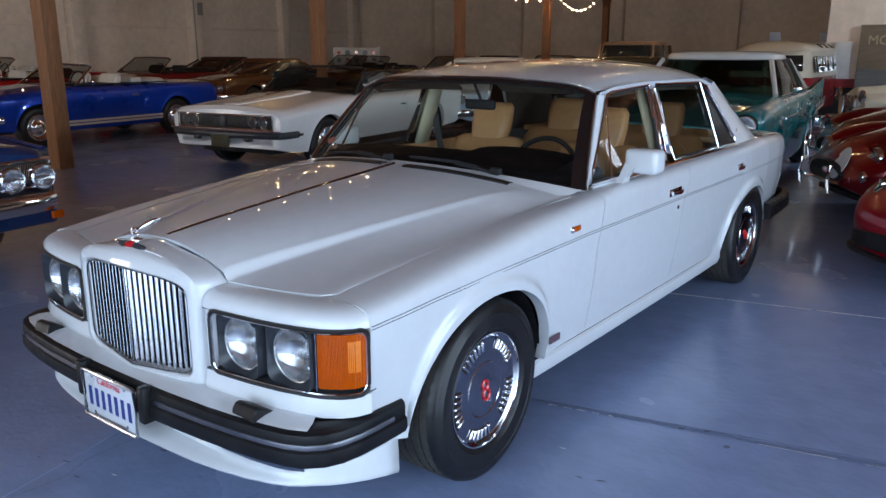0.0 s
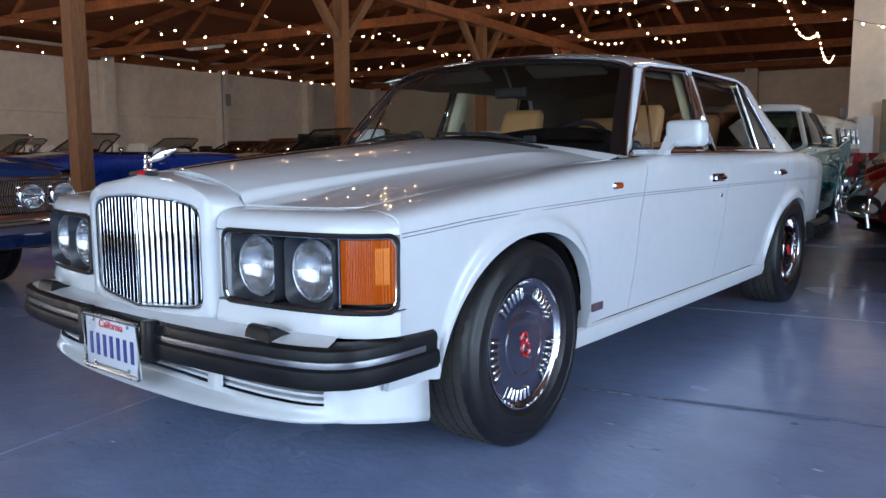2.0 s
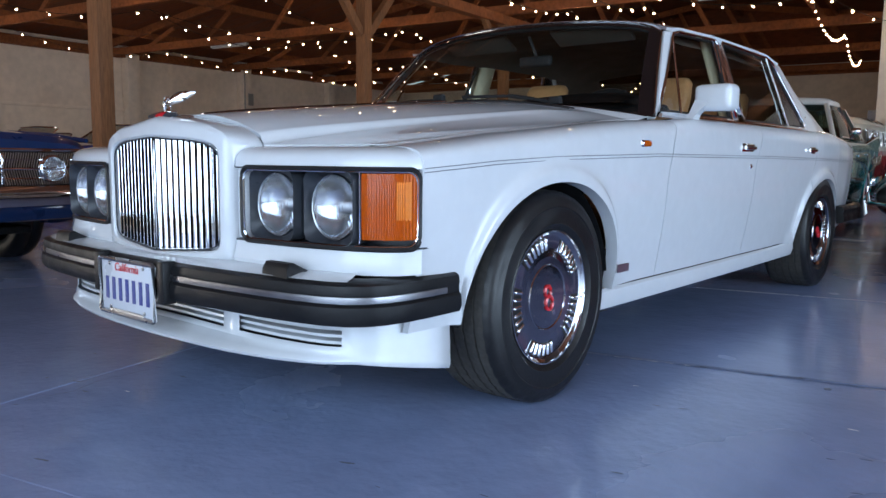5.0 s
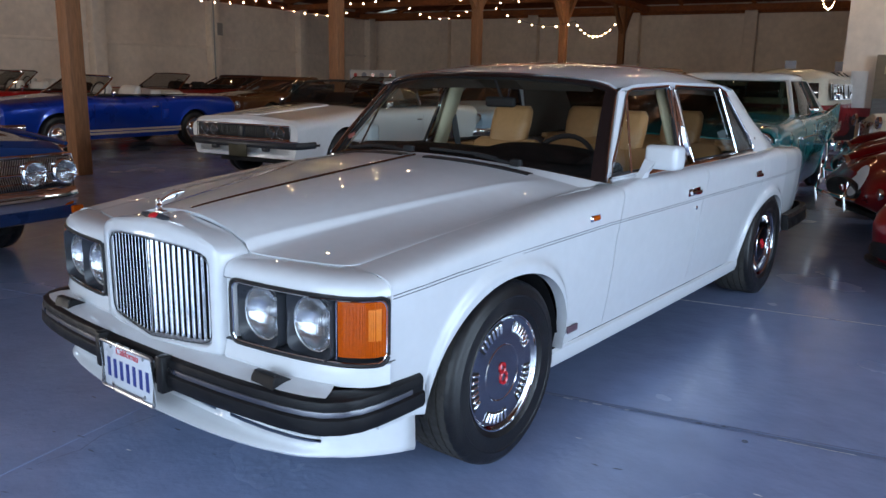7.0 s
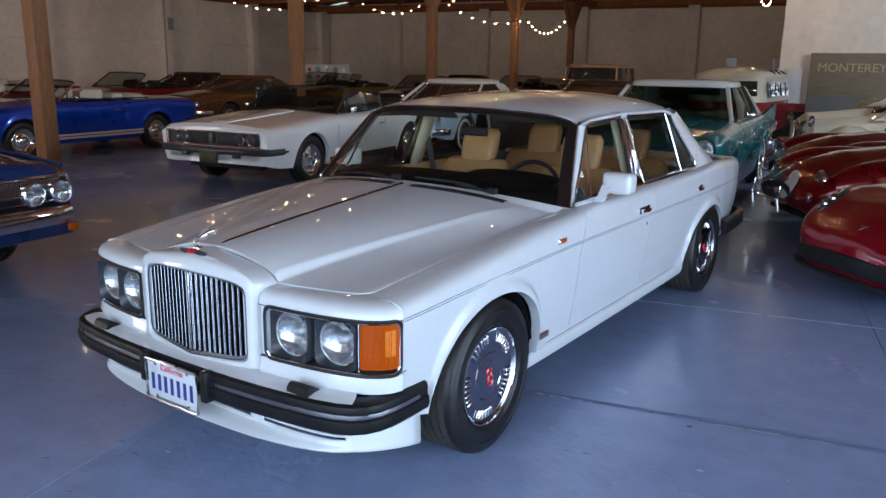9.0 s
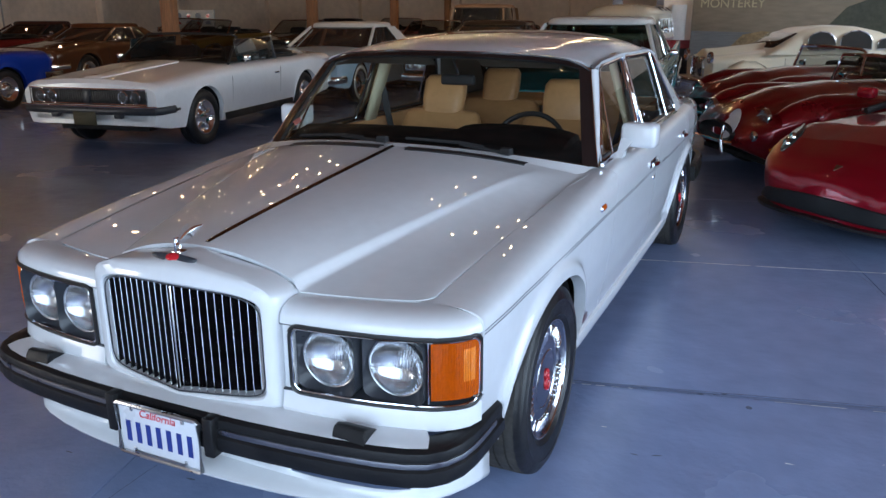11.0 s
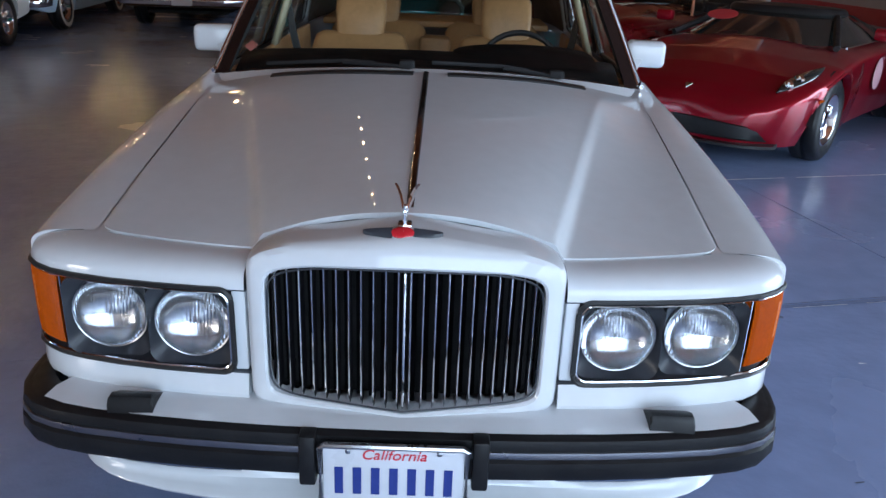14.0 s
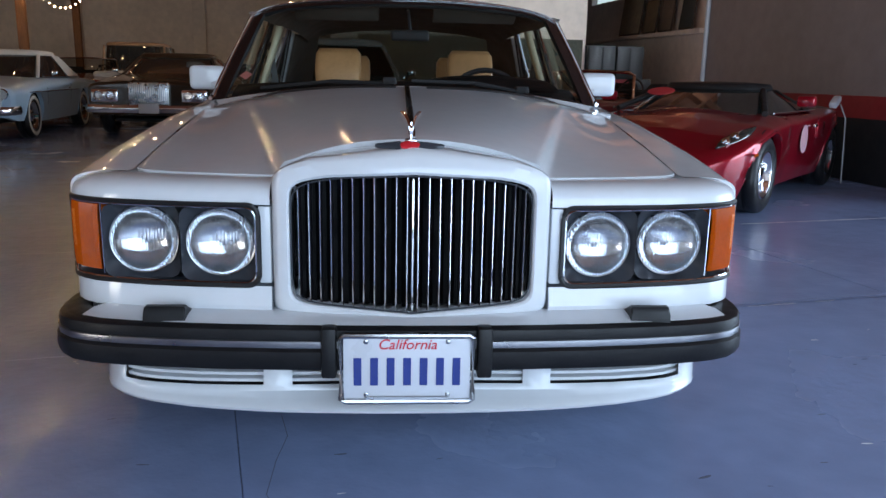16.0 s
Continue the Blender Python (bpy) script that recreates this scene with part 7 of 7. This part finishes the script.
# ---------------------------------------------------------------- wall and hall fittings
# gable ends under the roof
for y in (FRONT, FAR):
    bm = plate_poly([(LEFT, y, CEIL + 0.2), (RIGHT, y, CEIL + 0.2), (RIDGE_X, y, RIDGE_Z + 0.1)], 0.15, 1)
    single("trim", bm, ROOFDECK, "dark boarded gable above the wall", "gable", BUILD, kind="structure")
# office wall at the back right, with the painted coast mural
wall("wall_office", 0.5, 17.5, 7.1, 17.5, 0.88, CEIL + 0.3, WALL, label="pale plaster wall at the back of the hall")
wall("wall_office_band", 0.5, 17.5, 7.1, 17.5, 0.69, 0.88, WAIN_RED, t=0.206, label="dark red painted band on the wall")
wall("wall_office_skirt", 0.5, 17.5, 7.1, 17.5, 0.0, 0.69, WAIN_BLACK, t=0.206, label="black painted lower wall")
wall("wall_office_side", 0.6, 17.61, 0.6, FAR, 0, CEIL + 0.3, WALL, label="pale plaster side wall")

SKYC = mat("mural_sky", (0.225, 0.185, 0.135), rough=0.7, vary=0.18, scale=0.8, stretch=(0.5, 1, 2))
SEAC = mat("mural_sea", (0.16, 0.165, 0.165), rough=0.7, vary=0.2, scale=1.2, stretch=(0.4, 1, 3))
ROCKC = mat("mural_rock", (0.24, 0.17, 0.09), rough=0.7, vary=0.45, scale=2.5)
HILLC = mat("mural_hill", (0.06, 0.065, 0.045), rough=0.7, vary=0.3, scale=1.5)
mural = thing("mural_panel", BUILD @ Matrix.Translation((1.16, 17.25, 0)), "painted coast mural panel with raised place-name letters", "mural")
part("board", box(5.8, 0.05, 2.0, 2.9, 0, 1.03, bev=0.004), SKYC, mural, "board painted as a hazy sky")
part("sea", plate_poly([(0.01, -0.026, 0.05), (5.79, -0.026, 0.05), (5.79, -0.026, 1.05), (3.4, -0.026, 1.02), (0.01, -0.026, 1.10)], -0.003, 1), SEAC, mural)
part("headland", plate_poly([(0.9, -0.030, 0.75), (1.15, -0.030, 1.02), (1.55, -0.030, 1.10), (2.0, -0.030, 1.06), (2.3, -0.030, 1.12), (2.8, -0.030, 0.98), (3.0, -0.030, 0.70), (2.2, -0.030, 0.60), (1.4, -0.030, 0.62)], -0.003, 1), ROCKC, mural, "painted rocky headland")
part("hill", plate_poly([(2.7, -0.030, 1.0), (3.0, -0.030, 1.32), (3.25, -0.030, 1.62), (3.7, -0.030, 1.80), (4.2, -0.030, 2.02), (5.79, -0.030, 2.02), (5.79, -0.030, 0.9), (4.0, -0.030, 0.8)], -0.004, 1), HILLC, mural, "painted dark hill")
lettering("place_name", "MONTEREY", 0.27, pose(0.86, -0.035, 1.70, 90, 0, 0), mat("mural_letters", (0.50, 0.43, 0.27), rough=0.6), mural, 0.012, label="raised pale letters")
single("door_1", box(0.34, 0.05, 0.80, 0.86, 17.36, 1.28, bev=0.01), mat("white_door_paint", (0.7, 0.7, 0.7), rough=0.5), "white door panel", "door", BUILD, kind="structure")

# ledge with leaning pictures, cabinets and clutter under it
single("wall_ledge", box(0.30, 11.0, 0.12, 9.74, 21.6, 2.29, bev=0.01), WALL, "pale ledge on the wall", "ledge", BUILD)
for x, w, h, c in ((20.6, 1.5, 1.15, (0.34, 0.27, 0.18)), (19.2, 0.85, 0.95, (0.28, 0.20, 0.12)), (18.2, 0.80, 1.15, (0.22, 0.17, 0.13)), (17.0, 0.75, 1.0, (0.06, 0.065, 0.06))):
    pic = thing("framed_picture", BUILD @ Matrix.Translation((9.66, x, 2.352)) @ Matrix.Rotation(radians(-90), 4, "Z") @ Matrix.Rotation(radians(-7), 4, "X"), "framed picture leaning on the ledge", "picture", "pictures on the ledge")
    part("frame", box(w, 0.03, h, 0, 0, h / 2 + 0.005, bev=0.008), mat("dark_frame_wood", (0.06, 0.04, 0.025), rough=0.5), pic)
    part("sheet", box(w - 0.09, 0.008, h - 0.09, 0, -0.017, h / 2 + 0.005, bev=0.001), mat("sheet_" + str(int(x * 100)), c, rough=0.6, vary=0.3, scale=5), pic)
for x, w, h in ((7.50, 0.75, 1.90), (8.28, 0.75, 1.90)):
    cab = thing("steel_cabinet", BUILD @ Matrix.Translation((x, 17.45, 0)), "tall dark steel cabinet", "cabinet", "cabinets")
    part("body", box(w, 0.5, h, 0, 0, h / 2, bev=0.01), mat("dark_steel", (0.035, 0.038, 0.042), rough=0.45, metal=0.3), cab)
    for s in (-1, 1):
        d = part("door", box(w / 2 - 0.02, 0.02, h - 0.1, s * w / 4, -0.26, h / 2, bev=0.004), MATS["dark_steel"], cab)
        part("handle", box(0.015, 0.02, 0.14, s * 0.05, -0.275, h / 2, bev=0.004), CHROME, d)
for x, y, z, c, lab in ((7.0, 16.2, 0.95, (0.03, 0.06, 0.25), "blue cloth bag"), (7.6, 16.3, 0.9, (0.3, 0.02, 0.03), "red tool box"), (8.2, 16.3, 0.92, (0.02, 0.02, 0.022), "black tool case")):
    single("storage_box", box(0.45, 0.35, 0.30, x, y, z, bev=0.04), mat("clutter_" + str(int(x * 10)), c, rough=0.6), lab + " on the workbench", "box", BUILD)
bench = thing("workbench", BUILD @ Matrix.Translation((7.5, 16.3, 0)), "long dark timber workbench", "bench")
part("top", box(2.4, 0.7, 0.05, 0, 0, 0.745, bev=0.008), ROOFWOOD, bench)
for sx in (-1, 1):
    for sy in (-1, 1):
        part("leg", box(0.07, 0.07, 0.72, sx * 1.1, sy * 0.28, 0.36, bev=0.006), ROOFWOOD, bench)
single("trim", tube([(PX - 0.14, PY - 0.05, 0), (PX - 0.14, PY - 0.05, CEIL)], 0.035, 8), PLATE_WHITE, "white downpipe on the wall end", "pipe", BUILD, kind="structure")

# white banner with round marks in rows
ban = thing("backdrop_banner", BUILD @ Matrix.Translation((-16.9, 23.6, 0)) @ Matrix.Rotation(radians(20), 4, "Z"), "white photo backdrop with rows of round marks", "banner")
part("cloth", box(1.85, 0.02, 1.56, 0, 0, 0.80, bev=0.003), PAPER, ban)
for i in range(5):
    for j in range(5):
        ob = part("round_mark", lathe([(0.001, 0.003), (0.105 if (i + j) % 2 else 0.07, 0.003), (0.107 if (i + j) % 2 else 0.072, 0.0)], 14), MATS["sign_grey_blue"] if (i + j) % 2 else RED, ban)
        ob.matrix_basis = Matrix.Translation((-0.72 + 0.36 * i, -0.012, 0.22 + 0.29 * j)) @ Matrix.Rotation(radians(-90), 4, "Z")
for s in (1, -1):
    part("stand_pole", tube([(s * 0.95, 0.02, 0.0), (s * 0.95, 0.02, 1.6)], 0.02, 8), DULLMETAL, ban)

# conduits and a meter box on the hall wall
for y in (3.2, 21.0):
    single("wall_conduit", merge(tube([(LEFT + 0.5, y, 0.2), (LEFT + 0.5, y, CEIL - 0.1)], 0.03, 6), box(0.12, 0.3, 0.5, LEFT + 0.42, y + 0.35, 3.1, bev=0.01)), PIPE, "grey conduit with a meter box", "conduit", BUILD)
for x, y in ((-9.0, bays[2]), (-13.0, bays[1]), (-17.0, bays[3]), (-2.0, bays[3]), (3.5, bays[3])):
    fx = thing("tube_light", BUILD @ Matrix.Translation((x, y, CEIL - 0.22)), "switched-off white tube light under the roof", "ceiling light", "tube lights")
    part("housing", box(1.6, 0.12, 0.06, 0, 0, 0, bev=0.01), PLATE_WHITE, fx)
    part("tube", tube([(-0.75, 0, -0.045), (0.75, 0, -0.045)], 0.016, 8), PAPER, fx)
    for s in (-1, 1):
        part("hanger", tube([(s * 0.7, 0, 0.02), (s * 0.7, 0, 0.12)], 0.006, 4), WIRE, fx)

# ---------------------------------------------------------------- floor slabs
SLAB_TURN = 6.2
slab_m = pose(0, 0, 0, 0, 0, SLAB_TURN)
SX, SY = 3.30, 1.86
inv = BUILD.inverted()
for i in range(-9, 6):
    for j in range(-7, 21):
        x0, y0 = 2.69 + SX * i, 0.475 + SY * j
        c = inv @ (slab_m @ Vector((x0 + SX / 2, y0 + SY / 2, 0)))
        if not (LEFT - 0.5 < c.x < RIGHT + 0.5 and FRONT - 0.5 < c.y < FAR + 0.5):
            continue
        g = 0.0013
        bm = bmesh.new()
        lo, hi = (x0 + g, y0 + g), (x0 + SX - g, y0 + SY - g)
        dz = random.uniform(-0.001, 0.001)
        pts = []
        for inset, z in ((0, -0.0118), (0, -0.002 + dz), (0.002, dz)):
            pts.append([slab_m @ Vector((x, y, z)) for x, y in ((lo[0] + inset, lo[1] + inset), (hi[0] - inset, lo[1] + inset), (hi[0] - inset, hi[1] - inset), (lo[0] + inset, hi[1] - inset))])
        bm = loft(pts, closed=True)
        bm.verts.ensure_lookup_table()
        vs = [bm.verts.new(p) for p in pts[-1]]
        bm.faces.new(vs)
        part("slab", bm, FLOOR, FLOOR_OB, smooth=0)
# pale mortar edge along one joint
def floor_strip(name, x0, x1, y, w, z, material, n=60, wander=0.0, low=0.4, label=""):
    """A thin uneven strip along a joint: y(x) is its middle line in the slabs' axes."""
    rows, drift = [], 0.0
    for x in np.linspace(x0, x1, n):
        h = w * random.uniform(low, 1.0)
        drift = 0.8 * drift + random.uniform(-wander, wander)
        rows.append([slab_m @ Vector((x, y(x) + drift - h / 2, z)), slab_m @ Vector((x, y(x) + drift + h / 2, z))])
    part(name, loft(rows), material, FLOOR_OB, label)


far_joint = lambda x: 0.475 + SY
for x0, x1 in ((0.95, 1.52), (1.54, 2.02), (2.05, 3.1), (3.2, 4.6)):
    floor_strip("chalk_edge", x0, x1, far_joint, 0.016, 0.0015, CHALK, 24, 0.001)
# worn joint by the front wheel: an open dark crack, a darker filled band and a broken lower edge
near_low = lambda x: 0.466 - 0.0165 * x
floor_strip("filled_band", 0.55, 2.66, lambda x: 0.5 * (0.473 + near_low(x)), 0.024, 0.0012, mat("worn_joint_paint", (0.16, 0.205, 0.34), rough=0.5, vary=0.2, scale=9, bump=0.2, bscale=60), 80, 0.0015, 0.7)
floor_strip("crack", 0.4, 2.66, lambda x: 0.474, 0.007, 0.0022, JOINT, 120, 0.0012)
for x0, x1 in ((0.60, 1.02), (1.08, 1.50), (1.53, 1.66), (1.72, 2.64)):
    floor_strip("crack", x0, x1, near_low, 0.0042, 0.0024, JOINT, 40, 0.0014, 0.2)
for x0, x1, w in ((0.93, 0.97, 0.008), (1.0, 1.04, 0.008), (1.06, 1.10, 0.010), (1.13, 1.16, 0.006), (1.20, 1.22, 0.007), (1.80, 2.08, 0.0075), (2.18, 2.30, 0.005)):
    floor_strip("chalk_edge", x0, x1, lambda x: near_low(x) - 0.004, w, 0.0028, CHALK, 14, 0.001, 0.3)
for x, y, r in ((1.50, 0.445, 0.011), (1.60, 0.462, 0.008), (1.56, 0.452, 0.006), (1.26, 0.452, 0.006)):
    bm = bmesh.new()
    bm.faces.new([bm.verts.new(slab_m @ Vector((x + r * random.uniform(0.8, 2.2) * math.cos(k), y + r * random.uniform(0.4, 1.0) * math.sin(k), 0.0030))) for k in np.linspace(0, 2 * math.pi, 10)[:-1]])
    part("chipped_patch", bm, JOINT, FLOOR_OB)
# small scuffs in the paint
for k in range(46):
    x, y, a, r = random.uniform(-1.2, 2.6), random.uniform(-1.5, 0.40), random.uniform(-0.5, 0.5), random.uniform(0.004, 0.014)
    bm = bmesh.new()
    bm.faces.new([bm.verts.new(slab_m @ Vector((x + 2.2 * r * math.cos(q) * random.uniform(0.6, 1), y + 0.5 * r * math.sin(q) * random.uniform(0.5, 1) + a * r * math.cos(q), 0.0022))) for q in np.linspace(0, 2 * math.pi, 9)[:-1]])
    part("scuff", bm, CHALK if k % 5 == 0 else JOINT, FLOOR_OB)
# cracks and scraps on the floor
crack = [(-0.46, -1.05), (-0.43, -0.9), (-0.47, -0.78), (-0.45, -0.6), (-0.42, -0.45), (-0.44, -0.3)]
part("crack", loft([[(x - 0.0012, y, 0.0012), (x + 0.0012, y, 0.0012)] for x, y in crack]), JOINT, FLOOR_OB)
crack = [(2.36, 2.65), (2.42, 2.4), (2.45, 2.1), (2.53, 1.8), (2.60, 1.4)]
part("crack", loft([[(x - 0.0012, y, 0.0012), (x + 0.0012, y, 0.0012)] for x, y in crack]), JOINT, FLOOR_OB)
part("spot", lathe([(0.001, 0.002), (0.012, 0.002), (0.013, 0.0)], 10), JOINT, FLOOR_OB).matrix_basis = Matrix.Translation((1.637, 0.54, 0.001)) @ Matrix.Rotation(radians(-90), 4, "Y")
